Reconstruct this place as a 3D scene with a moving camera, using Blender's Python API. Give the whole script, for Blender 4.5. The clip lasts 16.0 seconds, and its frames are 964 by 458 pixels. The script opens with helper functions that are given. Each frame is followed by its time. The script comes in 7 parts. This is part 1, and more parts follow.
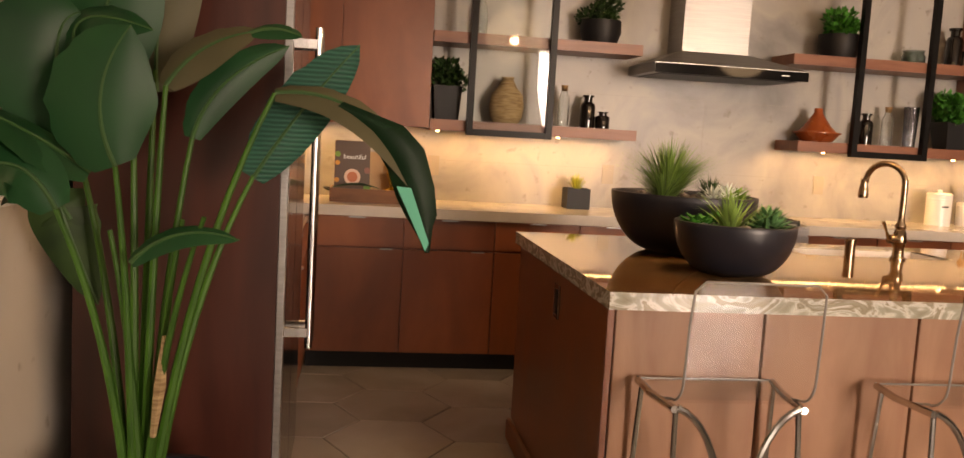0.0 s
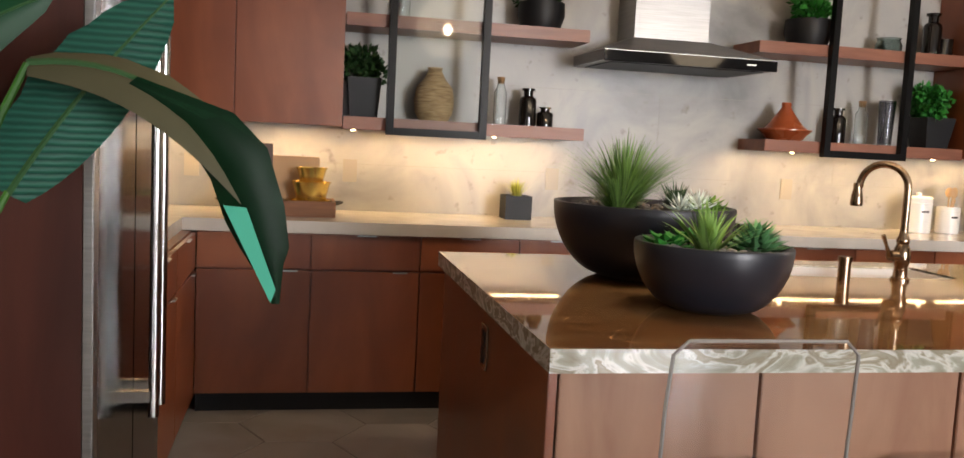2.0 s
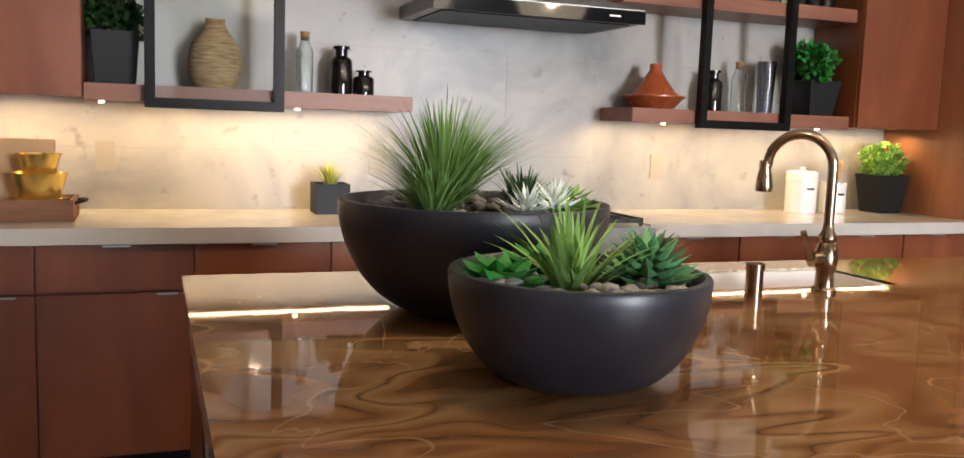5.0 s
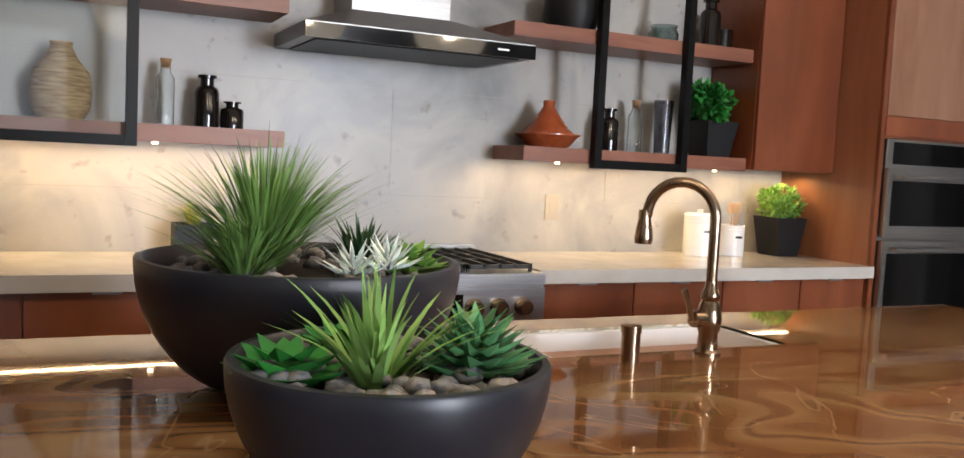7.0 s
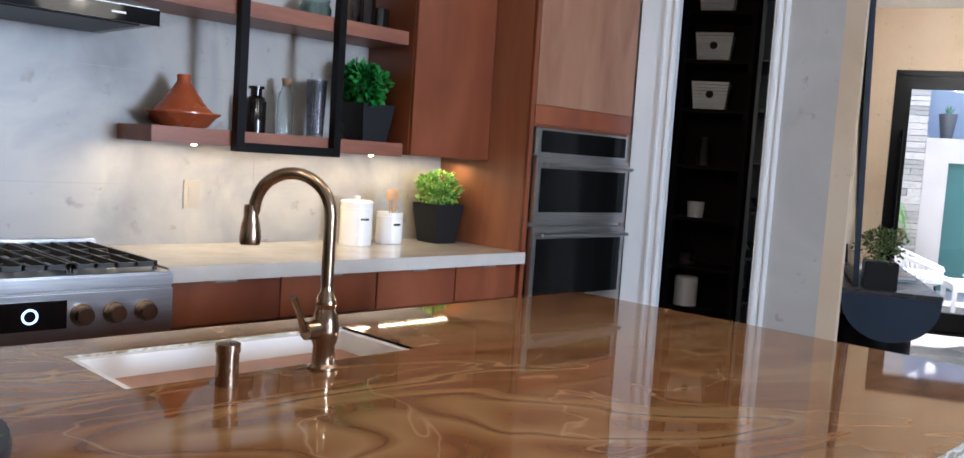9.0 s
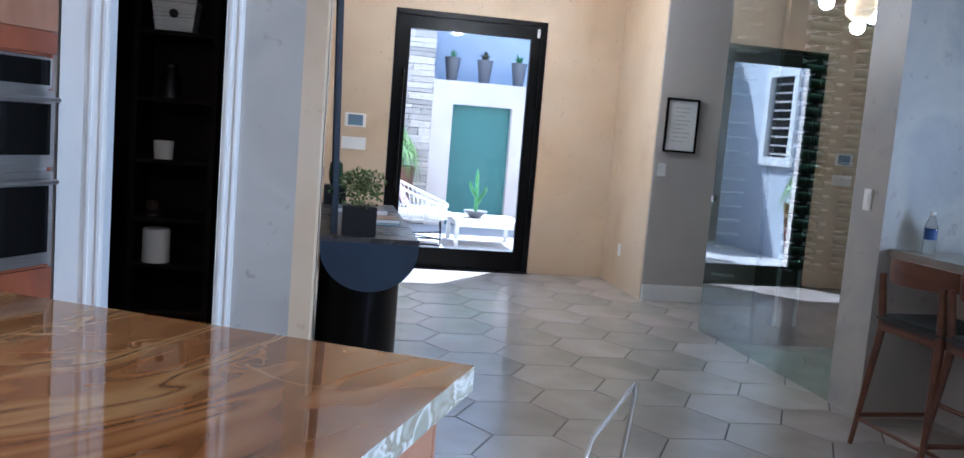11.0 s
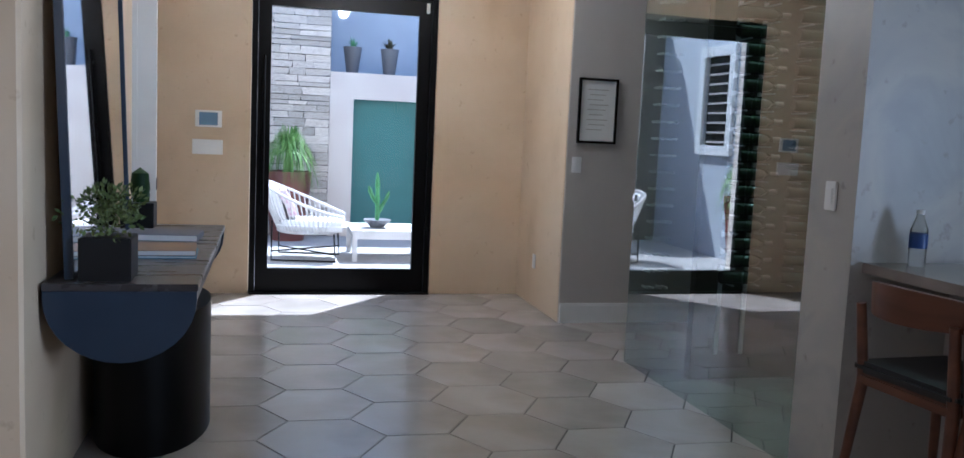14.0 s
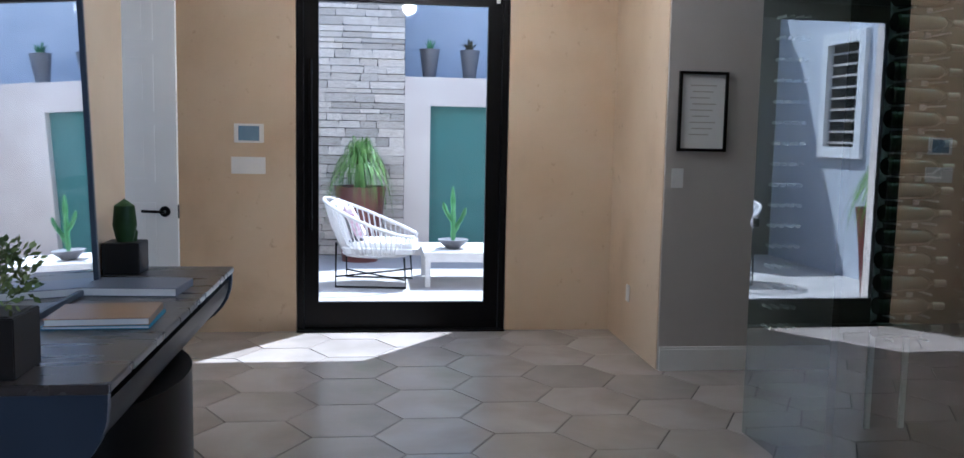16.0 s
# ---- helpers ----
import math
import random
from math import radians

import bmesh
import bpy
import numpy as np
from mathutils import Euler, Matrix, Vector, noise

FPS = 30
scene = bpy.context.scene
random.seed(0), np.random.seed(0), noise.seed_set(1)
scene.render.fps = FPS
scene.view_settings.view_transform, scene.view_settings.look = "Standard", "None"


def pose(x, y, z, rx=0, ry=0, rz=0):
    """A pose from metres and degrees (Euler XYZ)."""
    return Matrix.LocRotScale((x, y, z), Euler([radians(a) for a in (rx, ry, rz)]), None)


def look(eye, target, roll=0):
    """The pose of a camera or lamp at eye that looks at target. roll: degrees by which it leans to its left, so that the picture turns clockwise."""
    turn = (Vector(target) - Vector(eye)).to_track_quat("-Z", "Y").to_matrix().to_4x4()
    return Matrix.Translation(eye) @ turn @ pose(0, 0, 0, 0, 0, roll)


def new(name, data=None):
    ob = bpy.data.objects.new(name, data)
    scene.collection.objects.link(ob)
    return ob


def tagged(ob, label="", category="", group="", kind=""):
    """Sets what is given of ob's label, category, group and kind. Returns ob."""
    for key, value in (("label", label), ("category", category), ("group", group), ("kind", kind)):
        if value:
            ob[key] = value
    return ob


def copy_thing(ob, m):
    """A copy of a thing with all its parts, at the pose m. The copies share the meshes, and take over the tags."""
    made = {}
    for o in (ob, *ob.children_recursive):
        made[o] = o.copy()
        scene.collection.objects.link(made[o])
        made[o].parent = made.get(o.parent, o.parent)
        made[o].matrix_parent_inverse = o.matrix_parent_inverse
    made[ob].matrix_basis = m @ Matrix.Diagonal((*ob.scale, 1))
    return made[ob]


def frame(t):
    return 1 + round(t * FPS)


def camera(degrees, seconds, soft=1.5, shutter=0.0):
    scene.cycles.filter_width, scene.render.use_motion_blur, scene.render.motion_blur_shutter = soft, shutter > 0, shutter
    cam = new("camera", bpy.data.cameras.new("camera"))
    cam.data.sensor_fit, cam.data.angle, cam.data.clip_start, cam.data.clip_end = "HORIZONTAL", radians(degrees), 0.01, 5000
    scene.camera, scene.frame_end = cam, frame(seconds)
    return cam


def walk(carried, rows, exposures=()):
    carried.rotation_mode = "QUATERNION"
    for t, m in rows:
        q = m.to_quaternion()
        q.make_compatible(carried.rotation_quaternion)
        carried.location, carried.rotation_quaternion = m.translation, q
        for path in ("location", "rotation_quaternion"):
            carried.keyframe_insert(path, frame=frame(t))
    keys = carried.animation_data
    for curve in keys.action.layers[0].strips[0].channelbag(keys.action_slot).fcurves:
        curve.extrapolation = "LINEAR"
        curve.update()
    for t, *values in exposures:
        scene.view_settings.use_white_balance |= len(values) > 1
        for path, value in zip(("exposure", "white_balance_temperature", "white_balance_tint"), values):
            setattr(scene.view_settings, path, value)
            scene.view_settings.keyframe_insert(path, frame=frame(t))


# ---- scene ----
cam = camera(57.1, 16.0)
PATH = [
    (0, (1.783, 1.703, 1.331), (2.074, 3.67, 1.122), 3.3),
    (0.5, (1.878, 1.883, 1.322), (2.151, 3.853, 1.111), 3.8),
    (1, (1.876, 2.037, 1.339), (2.214, 3.996, 1.124), 3.4),
    (1.5, (1.915, 2.254, 1.312), (2.278, 4.21, 1.11), 2.5),
    (2, (2.011, 2.408, 1.318), (2.414, 4.357, 1.123), 2.9),
    (2.5, (2.091, 2.564, 1.301), (2.537, 4.504, 1.108), 3.0),
    (3, (2.124, 2.761, 1.298), (2.611, 4.693, 1.116), 2.4),
    (3.5, (2.154, 2.891, 1.295), (2.636, 4.821, 1.089), 2.0),
    (4, (2.236, 3.031, 1.304), (2.727, 4.958, 1.091), 1.8),
    (4.5, (2.324, 3.164, 1.296), (2.871, 5.074, 1.069), 1.8),
    (5, (2.438, 3.295, 1.305), (3.134, 5.155, 1.074), 2.0),
    (5.2, (2.473, 3.335, 1.306), (3.219, 5.175, 1.068), 1.8),
    (7.3, (2.68, 3.517, 1.348), (3.579, 5.297, 1.204), 3.0),
    (7.5, (2.676, 3.545, 1.353), (3.616, 5.304, 1.203), 3.1),
    (8, (2.712, 3.548, 1.351), (3.777, 5.234, 1.202), 3.7),
    (8.5, (2.847, 3.563, 1.342), (4.072, 5.136, 1.183), 3.9),
    (9, (2.973, 3.603, 1.365), (4.396, 4.999, 1.208), 3.8),
    (9.5, (3.179, 3.685, 1.358), (4.841, 4.788, 1.21), 3.2),
    (10, (3.427, 3.636, 1.358), (5.224, 4.501, 1.2), 3.9),
    (10.2, (3.497, 3.633, 1.378), (5.324, 4.426, 1.196), 4.4),
    (12.5, (4.499, 3.539, 1.379), (6.469, 3.836, 1.198), 2.5),
    (13, (4.736, 3.552, 1.404), (6.702, 3.868, 1.218), 2.3),
    (13.5, (4.998, 3.518, 1.386), (6.955, 3.888, 1.202), 2.7),
    (14, (5.258, 3.503, 1.362), (7.2, 3.929, 1.149), 2.6),
    (14.5, (5.546, 3.554, 1.393), (7.48, 4.006, 1.159), 2.1),
    (15, (5.813, 3.552, 1.371), (7.715, 4.121, 1.133), 1.8),
    (15.5, (6.087, 3.53, 1.385), (7.974, 4.146, 1.145), 1.8),
    (16, (6.359, 3.607, 1.403), (8.239, 4.257, 1.192), 1.1),
]
# the picture is exposed for the kitchen first, and darkens as the glass entry door comes in
EXPOSURES = [(0.0, 1.75, 11200, 28), (1.0, 1.75, 8800, 18), (3.5, 2.15, 6600, 12), (8.0, 1.9, 6000, 11), (9.2, 1.9, 5200, 9), (10.2, 2.05, 4700, 8), (12.3, 1.75, 5000, 9), (13.6, 1.5, 4950, 9), (16.0, 1.3, 5000, 9)]
walk(cam, [(t, look(eye, target, roll)) for t, eye, target, roll in PATH], EXPOSURES)

# ---- frames of the plan: the kitchen runs along x and y, the entry hall is turned by 26 degrees ----
TURN = 26.0
HALL = pose(0, 0, 0, 0, 0, TURN)


def hall(u, v, z=0.0, turn=0.0):
    """A pose in the entry hall: u along it, v to its left."""
    return HALL @ pose(u, v, z, 0, 0, turn)


# ---- world, sun, large lights ----
world = bpy.data.worlds.new("world")
scene.world = world
world.use_nodes = True
wn = world.node_tree.nodes
sky = wn.new("ShaderNodeTexSky")
sky.sky_type, sky.sun_disc = "NISHITA", False
SUN_FROM = HALL.to_3x3() @ Vector((1.0, -0.80, 1.98))
sky.sun_elevation = math.atan2(SUN_FROM.z, math.hypot(SUN_FROM.x, SUN_FROM.y))
sky.sun_rotation = math.atan2(SUN_FROM.x, SUN_FROM.y)
world.node_tree.links.new(sky.outputs[0], wn["Background"].inputs[0])
wn["Background"].inputs[1].default_value = 0.15

sun = new("sun", bpy.data.lights.new("sun", "SUN"))
sun.data.energy, sun.data.angle, sun.data.color = 5.0, radians(0.5), (1.0, 0.95, 0.88)
sun.matrix_world = look(SUN_FROM, (0, 0, 0))


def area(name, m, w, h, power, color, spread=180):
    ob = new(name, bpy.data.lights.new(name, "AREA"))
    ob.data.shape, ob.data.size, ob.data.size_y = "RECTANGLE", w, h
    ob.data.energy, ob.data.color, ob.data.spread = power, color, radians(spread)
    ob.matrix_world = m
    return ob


# lamps added before the closed south wall, for daylight of presumed, unseen windows
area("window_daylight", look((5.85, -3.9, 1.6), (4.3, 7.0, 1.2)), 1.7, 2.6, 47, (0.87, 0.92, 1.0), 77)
area("window_daylight", look((1.9, -3.9, 1.6), (2.6, 7.0, 1.2)), 1.7, 2.6, 8, (0.84, 0.91, 1.0))
# unseen lamp added in the side hall, by the open white door, for brightness
area("side_hall_daylight", look(HALL @ Vector((12.05, 2.5, 1.35)), HALL @ Vector((12.05, -1.0, 1.2))), 0.85, 2.3, 1.5, (0.95, 0.97, 1.0))
# warm strips under the cabinets and shelves
for x0, x1 in ((1.0, 2.2), (2.3, 3.4), (4.4, 5.68), (5.74, 6.2)):
    area("under_cabinet_light", look(((x0 + x1) / 2, 6.99, 1.335), ((x0 + x1) / 2, 7.03, 0.9)), x1 - x0, 0.03, 1.3 * (x1 - x0), (1.0, 0.70, 0.36))

# ---- materials ----
def material(name, color=(0.5, 0.5, 0.5), rough=0.5, metal=0.0, spec=0.5, **more):
    m = bpy.data.materials.new(name)
    m.use_nodes = True
    b = m.node_tree.nodes["Principled BSDF"]
    b.inputs["Base Color"].default_value = (*color, 1)
    b.inputs["Roughness"].default_value = rough
    b.inputs["Metallic"].default_value = metal
    b.inputs["Specular IOR Level"].default_value = spec
    for k, v in more.items():
        b.inputs[k.replace("_", " ")].default_value = v
    return m


def textured(name, ramp, scale=(1, 1, 1), noise_scale=3.0, detail=6.0, distort=0.0, rough=(0.4, 0.6), bump=0.1, fine=60.0,
             metal=0.0, spec=0.5, vary=0.0, second=None, coat=0.0, world_space=False):
    """Colour from a ramp over stretched noise, a second finer layer for bump and roughness."""
    m = material(name, (0.5, 0.5, 0.5), rough[0], metal, spec)
    n, l = m.node_tree.nodes, m.node_tree.links
    b = n["Principled BSDF"]
    tc = n.new("ShaderNodeTexCoord")
    mp = n.new("ShaderNodeMapping")
    mp.inputs["Scale"].default_value = scale
    if world_space:
        geo = n.new("ShaderNodeNewGeometry")
        l.new(geo.outputs["Position"], mp.inputs[0])
    else:
        l.new(tc.outputs["Object"], mp.inputs[0])
    if vary:
        info = n.new("ShaderNodeObjectInfo")
        mul = n.new("ShaderNodeVectorMath")
        mul.operation = "SCALE"
        mul.inputs[0].default_value = (17.0, 31.0, 11.0)
        l.new(info.outputs["Random"], mul.inputs["Scale"])
        l.new(mul.outputs[0], mp.inputs["Location"])
    a = n.new("ShaderNodeTexNoise")
    a.inputs["Scale"].default_value, a.inputs["Detail"].default_value, a.inputs["Distortion"].default_value = noise_scale, detail, distort
    l.new(mp.outputs[0], a.inputs[0])
    r = n.new("ShaderNodeValToRGB")
    while len(r.color_ramp.elements) < len(ramp):
        r.color_ramp.elements.new(0.5)
    for e, (p, c) in zip(r.color_ramp.elements, ramp):
        e.position, e.color = p, (*c, 1)
    l.new(a.outputs["Fac"], r.inputs[0])
    out = r.outputs[0]
    if second:
        s_scale, s_color, lo, hi = second
        w = n.new("ShaderNodeTexNoise")
        w.inputs["Scale"].default_value, w.inputs["Detail"].default_value = s_scale, 4
        src = tc.outputs["Object"] if not world_space else geo.outputs["Position"]
        l.new(src, w.inputs[0])
        mr = n.new("ShaderNodeMapRange")
        mr.inputs["From Min"].default_value, mr.inputs["From Max"].default_value = lo, hi
        l.new(w.outputs["Fac"], mr.inputs[0])
        mx = n.new("ShaderNodeMix")
        mx.data_type = "RGBA"
        mx.inputs["B"].default_value = (*s_color, 1)
        l.new(mr.outputs[0], mx.inputs["Factor"])
        l.new(out, mx.inputs["A"])
        out = mx.outputs["Result"]
    if vary:
        hs = n.new("ShaderNodeHueSaturation")
        vr = n.new("ShaderNodeMapRange")
        vr.inputs["To Min"].default_value, vr.inputs["To Max"].default_value = 1 - vary, 1 + vary
        l.new(info.outputs["Random"], vr.inputs[0])
        l.new(vr.outputs[0], hs.inputs["Value"])
        l.new(out, hs.inputs["Color"])
        out = hs.outputs[0]
    l.new(out, b.inputs["Base Color"])
    f = n.new("ShaderNodeTexNoise")
    f.inputs["Scale"].default_value, f.inputs["Detail"].default_value = fine, 4
    l.new(mp.outputs[0], f.inputs[0])
    rr = n.new("ShaderNodeMapRange")
    rr.inputs["To Min"].default_value, rr.inputs["To Max"].default_value = rough
    l.new(a.outputs["Fac"], rr.inputs[0])
    l.new(rr.outputs[0], b.inputs["Roughness"])
    bp = n.new("ShaderNodeBump")
    bp.inputs["Strength"].default_value, bp.inputs["Distance"].default_value = bump, 0.004
    l.new(f.outputs["Fac"], bp.inputs["Height"])
    l.new(bp.outputs[0], b.inputs["Normal"])
    if coat:
        b.inputs["Coat Weight"].default_value, b.inputs["Coat Roughness"].default_value = coat, 0.15
    return m


def glass(name, color=(1, 1, 1), rough=0.0, ior=1.45, thin=False, tint=1.0):
    """Real glass; thin: a pane that lets light through straight and mirrors by Fresnel."""
    m = bpy.data.materials.new(name)
    m.use_nodes = True
    n, l = m.node_tree.nodes, m.node_tree.links
    if not thin:
        b = n["Principled BSDF"]
        b.inputs["Base Color"].default_value = (*color, 1)
        b.inputs["Roughness"].default_value = rough
        b.inputs["IOR"].default_value = ior
        b.inputs["Transmission Weight"].default_value = 1.0
        return m
    n.remove(n["Principled BSDF"])
    t, g, mix, fr = n.new("ShaderNodeBsdfTransparent"), n.new("ShaderNodeBsdfGlossy"), n.new("ShaderNodeMixShader"), n.new("ShaderNodeFresnel")
    t.inputs[0].default_value = (*color, 1)
    g.inputs["Roughness"].default_value = rough
    fr.inputs[0].default_value = ior
    l.new(fr.outputs[0], mix.inputs[0])
    l.new(t.outputs[0], mix.inputs[1])
    l.new(g.outputs[0], mix.inputs[2])
    l.new(mix.outputs[0], n["Material Output"].inputs[0])
    return m


def plain_clear(name, color, gloss=0.0, rough=0.03):
    """See-through skin with a little even gloss."""
    m = bpy.data.materials.new(name)
    m.use_nodes = True
    n, l = m.node_tree.nodes, m.node_tree.links
    n.remove(n["Principled BSDF"])
    t, g, mix = n.new("ShaderNodeBsdfTransparent"), n.new("ShaderNodeBsdfGlossy"), n.new("ShaderNodeMixShader")
    t.inputs[0].default_value = (*color, 1)
    g.inputs["Roughness"].default_value = rough
    mix.inputs[0].default_value = gloss
    l.new(t.outputs[0], mix.inputs[1])
    l.new(g.outputs[0], mix.inputs[2])
    l.new(mix.outputs[0], n["Material Output"].inputs[0])
    return m


def emitter(name, color, strength):
    m = material(name, color, 0.5)
    b = m.node_tree.nodes["Principled BSDF"]
    b.inputs["Emission Color"].default_value = (*color, 1)
    b.inputs["Emission Strength"].default_value = strength
    return m


CHERRY = textured("cherry_wood", [(0.22, (0.135, 0.034, 0.013)), (0.5, (0.205, 0.056, 0.021)), (0.78, (0.28, 0.086, 0.034))],
                  (2.4, 2.4, 0.7), 1.6, 6, 0.7, (0.26, 0.40), 0.05, 40, vary=0.14, second=(1.6, (0.115, 0.028, 0.014), 0.45, 0.9))
# paler copy of the cherry, with the light on it put into the colour
CHERRY_LIT = textured("lit_cherry_wood", [(0.22, (0.22, 0.080, 0.036)), (0.5, (0.29, 0.11, 0.052)), (0.78, (0.35, 0.145, 0.07))],
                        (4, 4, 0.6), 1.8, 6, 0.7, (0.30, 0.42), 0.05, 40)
ISLAND_WOOD = textured("island_wood", [(0.2, (0.22, 0.092, 0.046)), (0.5, (0.31, 0.150, 0.084)), (0.8, (0.39, 0.205, 0.122))],
                       (4, 4, 0.9), 1.6, 8, 1.2, (0.35, 0.5), 0.05, 40, vary=0.08, second=(2.2, (0.25, 0.10, 0.055), 0.52, 0.8))
SHELF_WOOD = textured("shelf_wood", [(0.25, (0.15, 0.048, 0.028)), (0.5, (0.22, 0.08, 0.045)), (0.8, (0.30, 0.12, 0.07))],
                      (0.8, 5, 5), 2.2, 5, 0.5, (0.35, 0.5), 0.05, 40)
DARK_PANEL = textured("dark_panel_wood", [(0.3, (0.040, 0.010, 0.007)), (0.7, (0.085, 0.022, 0.014))], (5, 5, 0.6), 2.0, 5, 0.5, (0.25, 0.4), 0.05, 40)
PLASTER = textured("mottled_plaster", [(0.2, (0.42, 0.36, 0.30)), (0.42, (0.60, 0.55, 0.48)), (0.6, (0.66, 0.62, 0.56)), (0.85, (0.55, 0.49, 0.42))],
                   (1, 1, 1), 1.3, 8, 0.4, (0.4, 0.65), 0.15, 25, second=(13.0, (0.34, 0.28, 0.21), 0.65, 0.80))
SPLASH = textured("stone_slab_wall", [(0.2, (0.150, 0.148, 0.152)), (0.40, (0.285, 0.278, 0.268)), (0.52, (0.385, 0.362, 0.325)), (0.66, (0.345, 0.332, 0.312)), (0.85, (0.255, 0.238, 0.214))],
                  (1, 1, 1), 1.9, 11, 0.7, (0.3, 0.5), 0.16, 22, second=(15.0, (0.19, 0.17, 0.15), 0.64, 0.80))
PANTRY_PLASTER = textured("grey_beige_plaster", [(0.2, (0.27, 0.25, 0.235)), (0.42, (0.39, 0.365, 0.335)), (0.6, (0.44, 0.415, 0.38)), (0.85, (0.35, 0.325, 0.29))],
                          (1, 1, 1), 1.5, 10, 0.6, (0.4, 0.65), 0.15, 25, second=(12.0, (0.20, 0.17, 0.14), 0.65, 0.80))
HALL_PLASTER = textured("warm_plaster", [(0.2, (0.44, 0.32, 0.20)), (0.45, (0.56, 0.43, 0.29)), (0.65, (0.60, 0.48, 0.34)), (0.85, (0.52, 0.39, 0.25))],
                        (1, 1, 1), 1.4, 8, 0.4, (0.45, 0.7), 0.15, 25, second=(14.0, (0.38, 0.27, 0.17), 0.66, 0.82))
GREY_WALL = textured("grey_painted_wall", [(0.3, (0.46, 0.43, 0.40)), (0.7, (0.50, 0.47, 0.44))], (1, 1, 1), 2, 3, 0, (0.6, 0.7), 0.08, 90)
WHITE = textured("white_paint", [(0.3, (0.74, 0.74, 0.73)), (0.7, (0.80, 0.80, 0.79))], (1, 1, 1), 2, 3, 0, (0.4, 0.5), 0.04, 90)
CEILING = textured("ceiling_paint", [(0.3, (0.72, 0.71, 0.69)), (0.7, (0.78, 0.77, 0.75))], (1, 1, 1), 2, 3, 0, (0.7, 0.8), 0.1, 90)
TILE = textured("stone_tile", [(0.2, (0.29, 0.255, 0.225)), (0.5, (0.36, 0.325, 0.295)), (0.8, (0.42, 0.385, 0.355))], (1, 1, 1), 1.6, 8, 0.8, (0.15, 0.30), 0.05, 30, vary=0.12,
                second=(1.8, (0.25, 0.215, 0.19), 0.5, 0.85))
GROUT = material("grout", (0.05, 0.042, 0.036), 0.9)
QUARTZ = textured("quartz_counter", [(0.3, (0.50, 0.46, 0.41)), (0.7, (0.56, 0.52, 0.47))], (1, 1, 1), 8, 4, 0, (0.12, 0.2), 0.01, 90)
STEEL = textured("brushed_steel", [(0.3, (0.36, 0.355, 0.35)), (0.7, (0.46, 0.455, 0.45))], (1, 1, 30), 6, 3, 0, (0.25, 0.35), 0.02, 60, metal=1.0)
CHROME = material("polished_chrome", (0.55, 0.54, 0.53), 0.14, 1.0)
FRIDGE_STEEL = textured("smooth_fridge_steel", [(0.3, (0.17, 0.165, 0.16)), (0.7, (0.23, 0.225, 0.22))], (1, 1, 30), 6, 3, 0, (0.10, 0.16), 0.01, 60, metal=1.0)
HOOD_STEEL = textured("satin_hood_steel", [(0.3, (0.27, 0.265, 0.26)), (0.7, (0.34, 0.335, 0.33))], (1, 1, 30), 6, 3, 0, (0.38, 0.48), 0.02, 60, metal=1.0)
BRONZE = textured("antique_bronze", [(0.3, (0.23, 0.155, 0.10)), (0.7, (0.40, 0.29, 0.20))], (1, 1, 1), 12, 3, 0, (0.16, 0.28), 0.02, 60, metal=1.0)
BLACK_METAL = material("black_metal", (0.004, 0.0035, 0.0035), 0.38, 0.0, 0.14)
# dark brown boards taken to near black: the pantry's dimness put into colour
PANTRY_DIM = material("dim_dark_shelf", (0.010, 0.006, 0.005), 0.7, 0.0, 0.12)
# blue-grey boards of the right side, with the light on them in their colour
PANTRY_EDGE = material("lit_blue_grey_edge", (0.11, 0.14, 0.18), 0.45)
PANTRY_BACK = textured("lit_blue_grey_board", [(0.3, (0.26, 0.30, 0.36)), (0.7, (0.31, 0.35, 0.41))], (1, 1, 1), 3, 4, 0, (0.5, 0.6), 0.05, 60)
GREEN_CERAMIC = material("green_ceramic", (0.05, 0.13, 0.06), 0.2)
OVEN_GLASS = material("dark_oven_glass", (0.004, 0.004, 0.004), 0.10, 0.0, 0.12)
BAR_TOP = textured("brown_grey_bar_stone", [(0.3, (0.17, 0.14, 0.12)), (0.7, (0.26, 0.22, 0.19))], (1, 1, 1), 6, 5, 0, (0.15, 0.25), 0.02, 80)
OUTLET = material("beige_plastic", (0.34, 0.30, 0.24), 0.4)
PEG = material("bright_metal_peg", (0.85, 0.84, 0.80), 0.25, 0.3)
JOINT = material("stone_joint", (0.30, 0.28, 0.25), 0.8)
BLACK_GLOSS = material("black_glass", (0.006, 0.006, 0.007), 0.06)
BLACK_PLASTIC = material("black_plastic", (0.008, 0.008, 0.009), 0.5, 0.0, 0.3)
CASTIRON = material("cast_iron", (0.02, 0.02, 0.02), 0.55)
BOWL = textured("dark_bowl_glaze", [(0.3, (0.011, 0.012, 0.018)), (0.7, (0.016, 0.017, 0.024))], (1, 1, 1), 6, 3, 0, (0.32, 0.42), 0.02, 60)
CERAMIC_WHITE = material("white_ceramic", (0.78, 0.77, 0.75), 0.18)
TERRACOTTA = textured("terracotta_glaze", [(0.3, (0.26, 0.055, 0.018)), (0.7, (0.38, 0.09, 0.03))], (1, 1, 1), 8, 3, 0, (0.2, 0.35), 0.03, 60)
DARK_GLASS = material("dark_brown_glass", (0.008, 0.006, 0.005), 0.05)
CLEAR = glass("clear_glass", (0.93, 0.96, 0.96))
